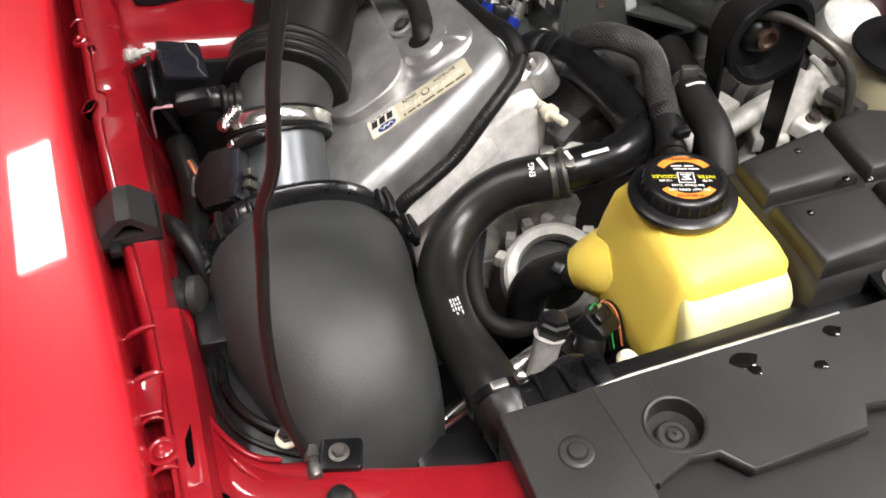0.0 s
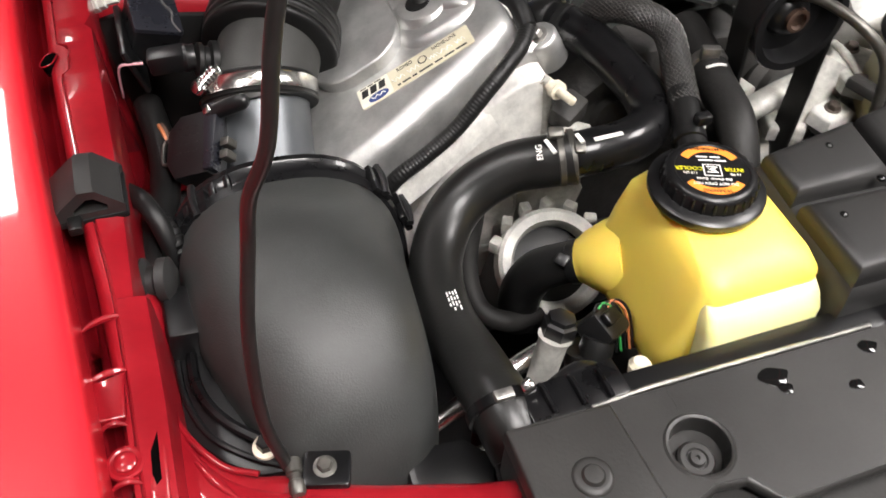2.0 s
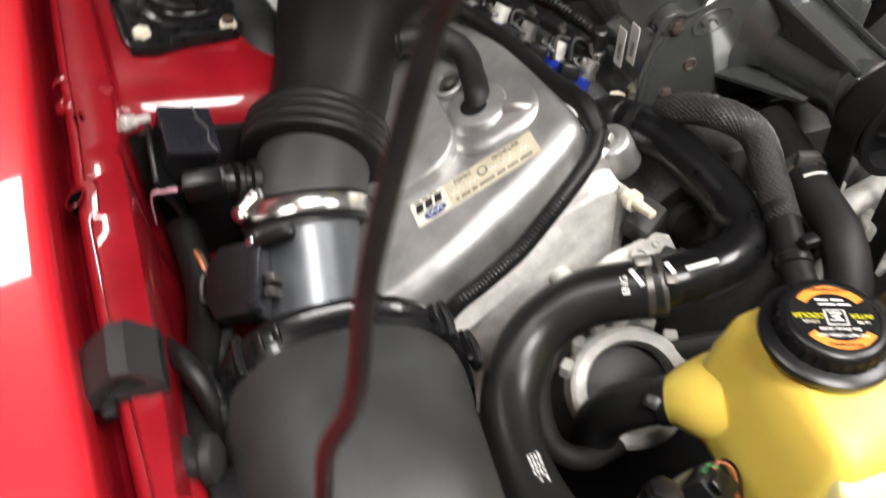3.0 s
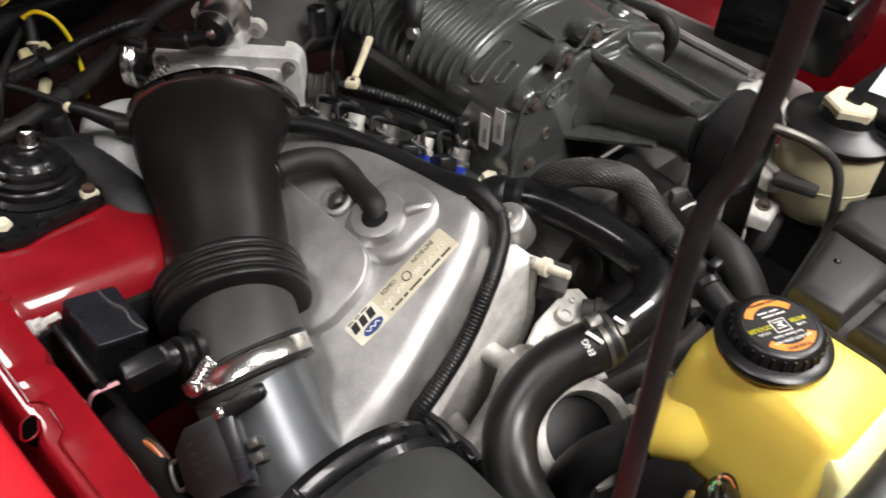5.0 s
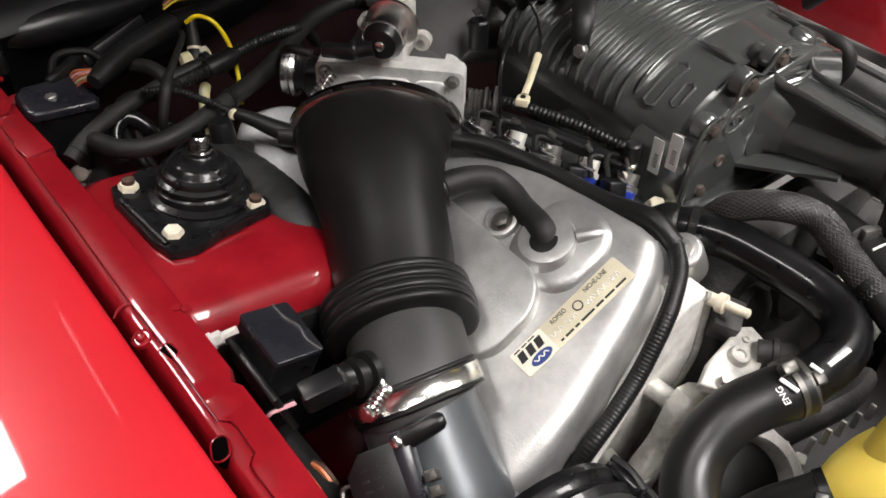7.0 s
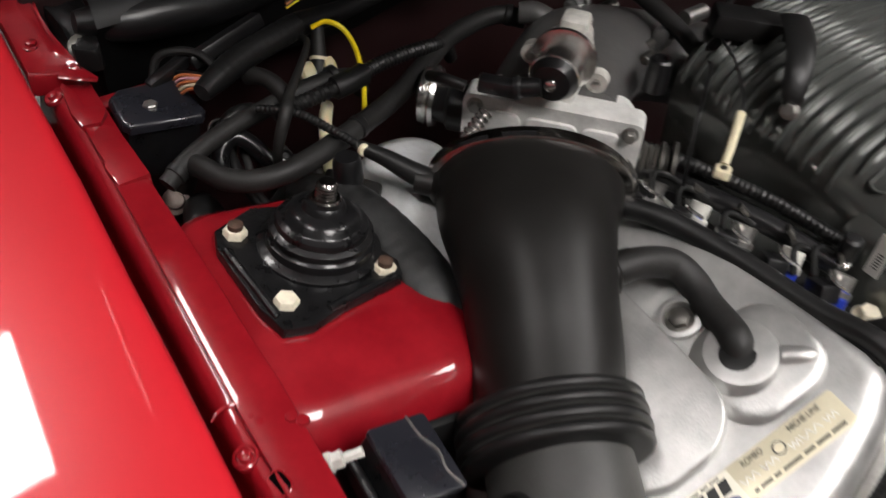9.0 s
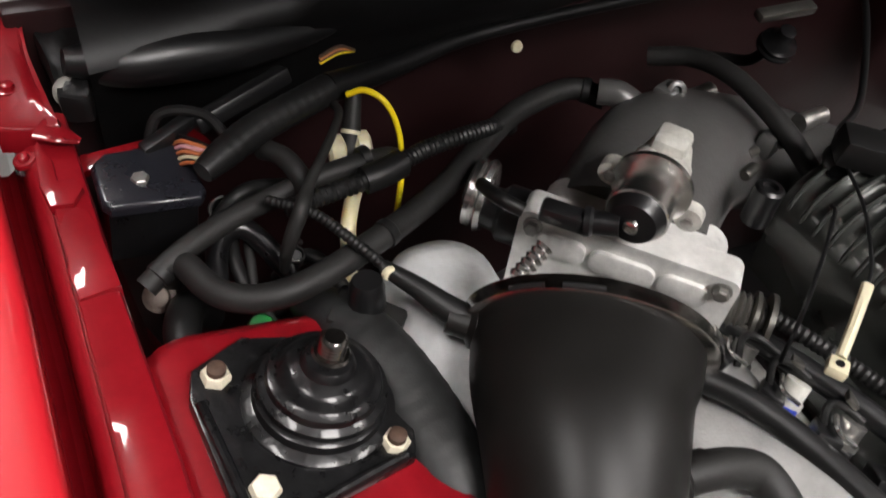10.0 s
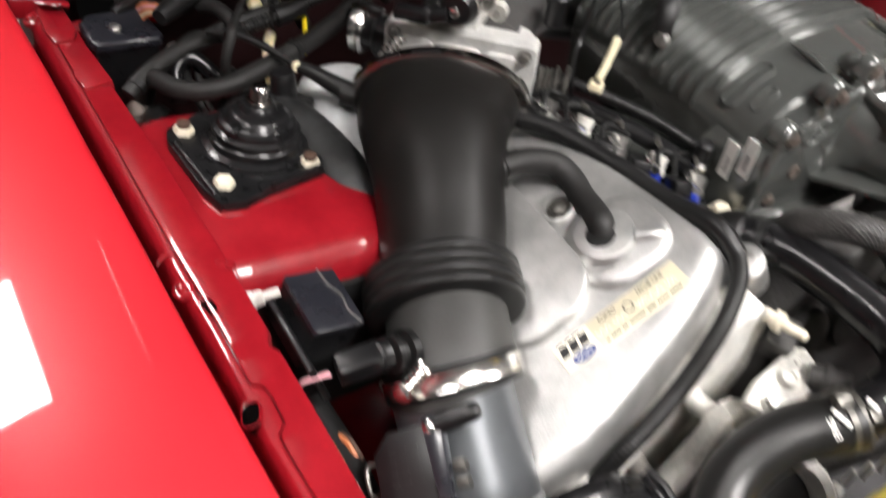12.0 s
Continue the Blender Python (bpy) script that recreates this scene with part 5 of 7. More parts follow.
# cast oval badge and small label bars
part("badge_rim", sweep([(-0.075 + 0.020 * math.cos(a), 0.7735, 0.901 + 0.0115 * math.sin(a) + 0.004 * math.cos(a)) for a in (2 * math.pi * k / 20 for k in range(21))], 0.0012, 6, 1), CHARGER, charger)
part("badge_relief", sweep([(-0.088 + 0.0065 * k, 0.7735, 0.9005 + 0.003 * (-1) ** k) for k in range(5)], 0.0013, 6, 4), CHARGER, charger)
SM = frame_of((-0.1425, 0.800, 0.874), (0.08, -1, 0), (0, 0.1, 1))
for dx, dz in ((-0.007, -0.006), (0.011, 0.008)):
    lb = part("paper_label", slab(rounded(0.0125, 0.040, 0.001), 0.0022, 0.0030, 0, None, SM @ Matrix.Translation((dx, dz, 0))), WHITE, charger, "small white paper label")
    bars("print", [(dx + 0.0005, dz - 0.012 + 0.0028 * k, 0.005) for k in range(6)], SM @ Matrix.Translation((0, 0, 0.0031)), INK, lb, 0.0010)
# drive pulley with hub
pulley = part("pulley", lathe([(0.0, 0.020), (0.002, 0.044), (0.004, 0.047), (0.006, 0.045), (0.036, 0.045), (0.038, 0.048), (0.041, 0.047), (0.041, 0.040), (0.020, 0.037), (0.018, 0.022)], (0.0, 0.634, 0.893), (0, -1, 0.07), 44), BLACK, charger, "black drive pulley")
part("hub", lathe([(0, 0.022), (0.004, 0.020), (0.010, 0.016), (0.012, 0.010)], (0.0, 0.615, 0.894), (0, -1, 0.07), 24), BLACK, pulley)
part("hub_bolt", lathe([(0, 0.0115), (0.006, 0.0115), (0.007, 0.008), (0.004, 0.006)], (0.0, 0.605, 0.895), (0, -1, 0.07), 20), RUST, pulley)

belt = thing("drive_belt", "black ribbed rubber drive belt round the pulley", "belt")
arc = [(0.0485 * math.cos(radians(a)), 0.613 + 0.0, 0.894 + 0.0485 * math.sin(radians(a))) for a in range(-10, 196, 12)]
path = [(0.042, 0.60, 0.62), (0.046, 0.606, 0.75), *arc, (-0.040, 0.606, 0.75), (-0.012, 0.60, 0.62)]
rings = []
for i, p in enumerate(path):
    q0, q1 = Vector(path[max(i - 1, 0)]), Vector(path[min(i + 1, len(path) - 1)])
    d = (q1 - q0).normalized()
    nrm = d.cross(Vector((0, 1, 0))).normalized()
    c = Vector(p)
    rings.append([c + nrm * s + Vector((0, w, 0)) for s, w in ((-0.002, -0.0135), (0.002, -0.0135), (0.002, 0.0135), (-0.002, 0.0135))])
part("belt", loft(rings), RUBBER, belt)
for off in (-0.009, -0.0045, 0.0, 0.0045, 0.009):
    part("belt_groove", sweep([tuple(sum((v for v in r_[2:4]), Vector()) / 2 * 0.35 + sum((v for v in r_[0:2]), Vector()) / 2 * 0.65 + Vector((0, off, 0))) for r_ in rings], 0.0016, 5, 1), RUBBER, belt)

# tensioner arms and pulleys under the belt
tens = thing("belt_tensioner", "weathered alloy belt tensioner and idler pulleys", "engine part")
part("idler", lathe([(0, 0.036), (0.003, 0.038), (0.028, 0.038), (0.03, 0.034), (0.022, 0.018), (0.03, 0.012)], (0.012, 0.625, 0.62), (0, -1, 0), 28), BLACK, tens)
part("arm", sweep([(0.11, 0.64, 0.80), (0.07, 0.625, 0.74), (0.012, 0.62, 0.63)], [(0.018, 0.02), (0.02, 0.018), (0.022, 0.02)], 14), CASTROUGH, tens)
part("arm", sweep([(-0.08, 0.65, 0.77), (-0.02, 0.64, 0.74), (0.06, 0.64, 0.77), (0.12, 0.64, 0.79)], [(0.014, 0.012)] * 4, 12), CASTROUGH, tens)

# injector rail between cover and supercharger
rail = thing("fuel_rail", "black fuel rail with injectors and blue clips", "fuel rail")
FR = [(-0.235, 1.00, 0.852), (-0.205, 0.945, 0.852), (-0.178, 0.885, 0.850), (-0.160, 0.825, 0.846)]
part("rail", sweep(FR, [(0.009, 0.009)] * 4, 12), BLACK, rail)
part("conduit", sweep([(x + 0.014, y + 0.006, z + 0.012) for x, y, z in FR], 0.0065, 12, 6, None, (0, 0, 1), 0.0012, 0.005), RUBBER, rail)
random.seed(7)
for k in range(5):
    f = k / 4.0
    p = Vector((-0.222 + 0.058 * f, 0.970 - 0.155 * f, 0.846))
    inj = part("injector", lathe([(0, 0.009), (0.012, 0.009), (0.013, 0.011), (0.018, 0.011), (0.020, 0.0075), (0.036, 0.007)], p + Vector((-0.006, -0.002, 0.008)), (-0.5, -0.25, -0.8), 16), CASTROUGH if k % 2 else STEEL, rail)
    part("clip", box(p + Vector((-0.022, -0.012, -0.012)), (0.013, 0.015, 0.022), 0.002, rot(0, 25, 20)), BLUECLIP if k in (1, 3, 4) else BLACK, inj)
    part("connector", box(p + Vector((-0.030, -0.002, 0.002)), (0.022, 0.018, 0.015), 0.002, rot(10, 25, 20 + 13 * k)), BLACK, inj)
    part("spring_clip", sweep([tuple(p + Vector((-0.018, -0.016, 0.007))), tuple(p + Vector((-0.027, -0.006, 0.014))), tuple(p + Vector((-0.016, 0.006, 0.010)))], 0.0018, 6), CHROME, inj)
    part("bracket", box(p + Vector((0.002, 0.012, 0.012)), (0.018, 0.010, 0.004), 0.001, rot(15 * k, 20, 40)), DARKSTEEL, inj)
    q = p + Vector((random.uniform(-0.03, -0.01), random.uniform(-0.02, 0.02), random.uniform(0.0, 0.008)))
    part("lead", sweep([tuple(q), tuple(q + Vector((0.008, 0.012, 0.014))), tuple(q + Vector((0.022, 0.010, 0.010))), tuple(q + Vector((0.03, -0.004, 0.006)))], 0.0028, 8), RUBBER, inj)
part("valve_stem", lathe([(0, 0.007), (0.014, 0.007), (0.016, 0.0085), (0.020, 0.0085), (0.022, 0.005), (0.03, 0.005)], (-0.158, 0.826, 0.834), (0, 0, 1), 14), CHROME, rail)
part("valve_cap", lathe([(0, 0.008), (0.018, 0.008), (0.02, 0.006)], (-0.158, 0.826, 0.858), (0, 0, 1), 14), BLACK, rail)
part("bolt", hexbolt((-0.150, 0.790, 0.815), (0, 0, 1), 0.0085, 0.010, 0.012), CREAM, rail)

# throttle cable with its ivory end
cable = thing("throttle_cable", "black cable with an ivory plastic end fitting", "cable")
part("sleeve", sweep([(-0.110, 1.045, 0.925), (-0.135, 1.000, 0.928), (-0.165, 0.960, 0.926), (-0.181, 0.946, 0.925)], 0.0014, 8), BLACK, cable)
fit = part("end_fitting", sweep([(-0.181, 0.946, 0.925), (-0.208, 0.926, 0.918), (-0.228, 0.912, 0.913)], [(0.0040, 0.0032), (0.0036, 0.0032), (0.0036, 0.0032)], 8), TAG, cable, "ivory end fitting")
part("fitting_eye", box((-0.234, 0.9075, 0.9115), (0.014, 0.013, 0.008), 0.002, rot(0, 8, 36)), TAG, fit)
part("eye_hole", lathe([(0, 0.0028), (0.0012, 0.0028)], (-0.234, 0.9075, 0.9152), (-0.1, 0, 1), 12), BLACK, fit)
part("link_rod", sweep([(-0.165, 1.005, 0.935), (-0.172, 0.995, 0.935), (-0.224, 0.952, 0.922), (-0.231, 0.940, 0.872)], 0.0016, 8), GLOSS, cable)
part("outer_sleeve", sweep([(-0.104, 1.050, 0.920), (-0.080, 1.080, 0.918), (-0.012, 1.12, 0.907), (0.083, 1.22, 0.915), (0.12, 1.29, 0.93)], 0.0034, 10), BLACK, cable)
part("sleeve_end", lathe([(0, 0.009), (0.006, 0.0125), (0.020, 0.0125), (0.026, 0.008)], (-0.112, 1.042, 0.918), (0.6, 0.75, 0.05), 16), BLACK, cable)
part("cable_bracket", box((-0.082, 1.030, 0.935), (0.085, 0.030, 0.024), 0.005, rot(0, 5, -35)), RUBBER, cable)
part("strap", sweep([(-0.070, 1.005, 0.955), (-0.092, 0.978, 0.955), (-0.113, 0.955, 0.945), (-0.124, 0.944, 0.928), (-0.122, 0.938, 0.912)], [(0.013, 0.003), (0.013, 0.003), (0.012, 0.003), (0.010, 0.003), (0.005, 0.002)], 10), RUBBER, cable)
part("strap_bolt", hexbolt((-0.126, 0.940, 0.914), (-0.8, -0.3, 0.5), 0.006, 0.008, 0.008), STEEL, cable)

# ---- coolant hoses ----
upper = thing("radiator_hose", "thick black upper radiator hose with a spring clamp", "hose")
HP = [(-0.372, 0.325, 0.805), (-0.377, 0.357, 0.815), (-0.377, 0.40, 0.798), (-0.376, 0.478, 0.768), (-0.361, 0.54, 0.763), (-0.327, 0.580, 0.778), (-0.28, 0.586, 0.803), (-0.225, 0.564, 0.823)]
part("hose", sweep(HP, [0.0235, 0.0235, 0.0235, 0.0235, 0.0235, 0.0235, 0.0235, 0.0235], 28, 8), HOSE, upper)
HP2 = [(-0.250, 0.574, 0.816), (-0.215, 0.564, 0.826), (-0.172, 0.566, 0.827), (-0.140, 0.585, 0.825), (-0.130, 0.617, 0.826), (-0.135, 0.660, 0.830), (-0.148, 0.715, 0.832), (-0.168, 0.752, 0.826), (-0.180, 0.775, 0.80)]
part("pipe", sweep(HP2, [0.0205] * 9, 28, 8), GLOSS, upper, "glossy black metal pipe")
ca = Vector((0.55, -0.16, 0.09)).normalized()
for d in (-0.006, 0.004):
    part("spring_clamp", lathe([(0, 0.0238), (0.0005, 0.0250), (0.0055, 0.0250), (0.006, 0.0238)], Vector((-0.234, 0.569, 0.8200)) + ca * d, ca, 32), DARKSTEEL, upper)
part("clamp_tab", box((-0.243, 0.575, 0.846), (0.014, 0.010, 0.010), 0.002, rot(20, 0, -15)), DARKSTEEL, upper)
part("clamp_tab", box((-0.228, 0.556, 0.843), (0.010, 0.012, 0.006), 0.002, rot(20, 0, -15)), DARKSTEEL, upper)
for p, q in (((-0.2520, 0.574, 0.8415), (-0.2500, 0.558, 0.8405)), ((-0.2275, 0.566, 0.8490), (-0.2260, 0.556, 0.8480)), ((-0.214, 0.558, 0.8460), (-0.188, 0.557, 0.8475))):
    part("paint_mark", sweep([p, tuple((np.array(p) + q) / 2), q], [(0.0022, 0.0012)] * 3, 8), WHITE, upper)
words("lettering", "ENG", 0.0078, frame_of((-0.2625, 0.5625, 0.8405), (0.25, 0.95, 0.26), (-0.95, 0.28, -0.15)), WHITE, upper)
bars("print", [(-0.010 + 0.0072 * j + 0.001 * (k % 2), 0.0036 - 0.0024 * k, 0.0058 - 0.0012 * ((j + k) % 3)) for k in range(4) for j in range(4 - k % 2)], frame_of((-0.3725, 0.466, 0.7985), (-0.12, -0.95, 0.30), (0.98, -0.1, 0.12)), WHITE, upper, 0.0012)
part("end_clamp", lathe([(0, 0.0245), (0.001, 0.0262), (0.009, 0.0262), (0.010, 0.0245)], (-0.3765, 0.360, 0.8135), (0.0, -1, -0.05), 28), GLOSS, upper)
part("radiator_neck", lathe([(0, 0.021), (0.03, 0.021), (0.032, 0.027), (0.05, 0.028)], (-0.373, 0.335, 0.806), (0.05, -0.8, -0.5), 24), GLOSS, upper)
part("clamp_screw", lathe([(0, 0.004), (0.002, 0.0055), (0.008, 0.0055), (0.009, 0.003)], (-0.366, 0.352, 0.840), (0.9, 0.1, 0.2), 12), CHROME, upper)
part("clamp_ear", box((-0.379, 0.352, 0.840), (0.014, 0.008, 0.006), 0.0015), STEEL, upper)

elbow = thing("bypass_hose", "short black elbow hose joining the tank and water outlet", "hose")
part("hose", sweep([(-0.231, 0.502, 0.7545), (-0.246, 0.513, 0.744), (-0.264, 0.530, 0.717), (-0.268, 0.545, 0.67), (-0.266, 0.55, 0.62)], [0.0196, 0.0190, 0.0205, 0.0215, 0.0215], 20), RUBBER, elbow)
part("clamp", lathe([(0, 0.0196), (0.001, 0.0208), (0.009, 0.0204), (0.010, 0.0190)], (-0.235, 0.505, 0.752), (-0.7, 0.5, -0.45), 24), BLACK, elbow)
part("clamp_tab", box((-0.256, 0.504, 0.762), (0.012, 0.012, 0.008), 0.002, rot(0, -30, 35)), BLACK, elbow)
heater = thing("coolant_pipe", "curved grey coolant pipe behind the radiator hose", "pipe")
part("pipe", sweep([(-0.302, 0.60, 0.74), (-0.318, 0.57, 0.70), (-0.315, 0.54, 0.67), (-0.29, 0.525, 0.655), (-0.25, 0.535, 0.64)], 0.0105, 14), DUSTY, heater)

braid = thing("braided_hose", "black hose in a braided sleeve", "hose")
part("sleeve", sweep([(-0.140, 0.740, 0.825), (-0.132, 0.720, 0.855), (-0.115, 0.690, 0.870), (-0.095, 0.658, 0.866), (-0.103, 0.615, 0.852), (-0.116, 0.575, 0.845)], 0.0139, 20), BRAID, braid)
BP = [Vector(p) for p in spline([(-0.140, 0.740, 0.825), (-0.132, 0.720, 0.855), (-0.115, 0.690, 0.870), (-0.095, 0.658, 0.866), (-0.103, 0.615, 0.852), (-0.116, 0.575, 0.845)], 10)]
BP = [Vector(p) for p in spline([tuple(p) for p in BP], 2)]
weave = bmesh.new()
for k in range(44):
    strand = []
    for i, p in enumerate(BP):
        d = (BP[min(i + 1, len(BP) - 1)] - BP[max(i - 1, 0)]).normalized()
        u = d.cross(Vector((0, 0, 1))).normalized()
        w = u.cross(d)
        a = 2 * math.pi * (k % 22) / 22 + (0.10 if k < 22 else -0.10) * i
        strand.append(tuple(p + (u * math.cos(a) + w * math.sin(a)) * (0.0138 + 0.0003 * math.sin(i * 2.1 + k * 1.7))))
    sweep(strand, [(0.0004, 0.0005)] * len(strand), 4, 1, weave)
tagged(part("woven_jacket", weave, STRAND, braid), kind="stuff")
part("boot", sweep([(-0.166, 0.748, 0.828), (-0.172, 0.758, 0.824), (-0.185, 0.772, 0.80)], [0.0215, 0.024, 0.026], 20), RUBBER, upper)
part("boot_clamp", lathe([(0, 0.0208), (0.001, 0.0222), (0.008, 0.0222), (0.009, 0.0208)], (-0.158, 0.733, 0.8315), (-0.45, 0.85, -0.1), 24), RUBBER, upper)
part("hose_end", sweep([(-0.112, 0.590, 0.848), (-0.120, 0.565, 0.843), (-0.130, 0.536, 0.838), (-0.142, 0.495, 0.832)], 0.0135, 18), RUBBER, braid)
part("spring_clamp", lathe([(0, 0.0138), (0.001, 0.0152), (0.008, 0.0152), (0.009, 0.0138)], (-0.128, 0.545, 0.840), (-0.3, -0.9, -0.2), 24), BLACK, braid)
part("clamp_tab", box((-0.120, 0.543, 0.858), (0.014, 0.010, 0.010), 0.002), BLACK, braid)
plain = thing("bypass_pipe_hose", "dusty grey rubber coolant hose with a clamp", "hose")
part("hose", sweep([(-0.04, 0.70, 0.83), (-0.055, 0.645, 0.838), (-0.066, 0.60, 0.838), (-0.078, 0.545, 0.836), (-0.09, 0.50, 0.80)], 0.018, 20), DUSTY, plain)
part("spring_clamp", lathe([(0, 0.0185), (0.001, 0.0205), (0.011, 0.0205), (0.012, 0.0185)], (-0.0585, 0.632, 0.838), (-0.25, -0.95, 0), 24), STEEL, plain)
part("clamp_tab", box((-0.066, 0.622, 0.859), (0.018, 0.008, 0.014), 0.002, rot(0, 0, -20)), STEEL, plain)
part("paint_mark", sweep([(-0.076, 0.610, 0.8535), (-0.066, 0.607, 0.8565), (-0.058, 0.605, 0.8555)], 0.0014, 6), WHITE, plain)

# ---- coolant tank ----
tank = thing("coolant_tank", "yellow translucent coolant tank with a black cap", "tank")
def tring(x0, x1, y0, y1, z, r):
    return [(x, y, z) for x, y in rounded(x1 - x0, y1 - y0, r, 6, (x0 + x1) / 2, (y0 + y1) / 2)]
bm = loft([tring(-0.218, -0.122, 0.385, 0.494, 0.740, 0.024), tring(-0.230, -0.116, 0.376, 0.507, 0.748, 0.024), tring(-0.233, -0.112, 0.370, 0.511, 0.760, 0.022), tring(-0.229, -0.111, 0.368, 0.510, 0.780, 0.018), tring(-0.220, -0.111, 0.368, 0.508, 0.820, 0.014),
           tring(-0.214, -0.113, 0.370, 0.505, 0.848, 0.014), tring(-0.210, -0.118, 0.376, 0.501, 0.858, 0.018), tring(-0.206, -0.128, 0.395, 0.497, 0.864, 0.03), tring(-0.206, -0.137, 0.422, 0.491, 0.867, 0.034)])
part("tank", bm, YELLOW, tank, "", 50)
bm = loft([tring(-0.208, -0.118, 0.352, 0.40, 0.742, 0.008), tring(-0.212, -0.116, 0.350, 0.40, 0.756, 0.008), tring(-0.215, -0.115, 0.354, 0.40, 0.825, 0.008), tring(-0.214, -0.116, 0.360, 0.40, 0.836, 0.008), tring(-0.212, -0.117, 0.368, 0.40, 0.843, 0.008)])
part("front_block", bm, PALE, tank, "pale front chamber", 50)
part("spout", sweep([(-0.200, 0.480, 0.775), (-0.214, 0.490, 0.766), (-0.226, 0.499, 0.758), (-0.236, 0.506, 0.751), (-0.247, 0.513, 0.744)], [0.040, 0.0355, 0.0280, 0.0200, 0.0160], 32), YELLOW, tank)
part("neck", lathe([(0, 0.036), (0.012, 0.034)], (-0.172, 0.457, 0.860), (0, 0, 1), 32), YELLOW, tank)
CT = Vector((-0.172, 0.457, 0.868))
CA = Vector((0.01, 0.03, 1)).normalized()
prof = [(0, 0.044), (0.003, 0.0455), (0.007, 0.0455), (0.009, 0.043), (0.010, 0.0365), (0.019, 0.0355), (0.022, 0.034), (0.0235, 0.031), (0.0235, 0.0285), (0.0230, 0.028), (0.0230, 0.001)]
cap = part("cap", lathe(prof, CT, CA, 56), BLACK, tank, "black screw cap with printed warnings")
for k in range(28):
    a = 2 * math.pi * k / 28
    u = CA.cross(Vector((0, 1, 0))).normalized()
    w = CA.cross(u)
    part("grip_rib", sweep([tuple(CT + (u * math.cos(a) + w * math.sin(a)) * 0.0358 + CA * h) for h in (0.010, 0.014, 0.0205)], [0.0016, 0.0016, 0.001], 6, 1), BLACK, cap)
CX = Vector((-0.93, 0.36, 0)) - CA * Vector((-0.93, 0.36, 0)).dot(CA)
CM = frame_of(CT + CA * 0.0231, CX, CA.cross(CX)) @ Matrix.Diagonal((0.86, 0.86, 1, 1))
for a0, a1 in ((35, 145), (215, 325)):
    outer = [(0.031 * math.cos(radians(a)), 0.031 * math.sin(radians(a))) for a in range(a0, a1 + 1, 5)]
    innr = [(0.0235 * math.cos(radians(a)), 0.0235 * math.sin(radians(a))) for a in range(a1, a0 - 1, -5)]
    part("warning_print", slab(outer + innr, 0, 0.0003, 0, None, CM), ORANGE, cap)
part("symbol", bm := slab([(-0.008, -0.007), (0.008, -0.007), (0.008, 0.008), (-0.008, 0.008)], 0, 0.0002, 0, None, CM), WHITE, cap)
part("symbol_field", slab([(-0.0070, -0.006), (0.0070, -0.006), (0.0070, 0.007), (-0.0070, 0.007)], 0, 0.0003, 0, None, CM), BLACK, cap)
bars("symbol_lines", [(0, 0.0035, 0.010), (0, -0.0035, 0.010)], CM @ Matrix.Translation((0, 0, 0.0003)), WHITE, cap, 0.001)
part("symbol_arrow", slab([(-0.004, -0.003), (0.004, 0.0), (-0.004, 0.003), (-0.002, 0.0)], 0, 0.0006, 0, None, CM), WHITE, cap)
words("lettering", "INTER", 0.0062, CM @ pose(-0.0195, -0.001, 0.0003), LEMON, cap)
words("lettering", "COOLER", 0.0062, CM @ pose(0.0205, -0.001, 0.0003), LEMON, cap)
words("lettering", "16 PSI", 0.0040, CM @ pose(-0.0195, 0.005, 0.0003), WHITE, cap)
words("lettering", "110 kPa", 0.0040, CM @ pose(0.0200, 0.005, 0.0003), WHITE, cap)
words("lettering", "See Owner Guide", 0.0042, CM @ pose(0, 0.012, 0.0003), WHITE, cap)
words("lettering", "DO NOT OPEN HOT", 0.0042, CM @ pose(0, 0.0178, 0.0003), WHITE, cap)
words("lettering", "WARNING", 0.0052, CM @ pose(0, 0.0268, 0.0006), INK, cap)
words("lettering", "AVERTISSEMENT", 0.0044, CM @ pose(0, -0.0272, 0.0006), INK, cap)
bars("print", [(-0.009, -0.0120, 0.010), (0.004, -0.0120, 0.013), (-0.005, -0.0165, 0.009), (0.007, -0.0165, 0.010)], CM @ Matrix.Translation((0, 0, 0.0003)), WHITE, cap, 0.0014)

# ---- radiator cover ----
shroud = thing("radiator_cover", "charcoal plastic radiator cover with water drops", "panel")
part("lower_panel", slab([(-0.392, 0.318), (-0.33, 0.318), (0.55, 0.300), (0.58, 0.05), (0.30, 0.02), (-0.30, 0.02), (-0.40, 0.10)], 0.800, 0.842, 0.004), DECK, shroud)
deck = [(-0.392, 0.3185), (-0.318, 0.3165), (-0.05, 0.312), (0.42, 0.312), (0.42, 0.235), (-0.125, 0.236), (-0.150, 0.240), (-0.160, 0.224), (-0.248, 0.224), (-0.262, 0.243), (-0.284, 0.246), (-0.314, 0.236), (-0.392, 0.205)]
WELL = (-0.281, 0.271, 0.0195)
rim = [(WELL[0] + WELL[2] * math.cos(a), WELL[1] + WELL[2] * math.sin(a)) for a in (math.pi / 2 + 2 * math.pi * k / 36 for k in range(37))]
slit = [(-0.2811, 0.3158), *rim, (-0.2809, 0.3158)]
part("deck", slab([*deck[:2], *slit, *deck[2:]], 0.838, 0.857, 0), DECK, shroud)
part("deck_edge", sweep([(x, y + 0.0022, 0.8517) for x, y in deck[4:12]], 0.0050, 14, 1), DECK, shroud)
part("flap", slab([(-0.394, 0.3175), (-0.322, 0.3155), (-0.3165, 0.238), (-0.322, 0.150), (-0.394, 0.150)], 0.845, 0.8605, 0.0035, None, None, 3), DECK, shroud)
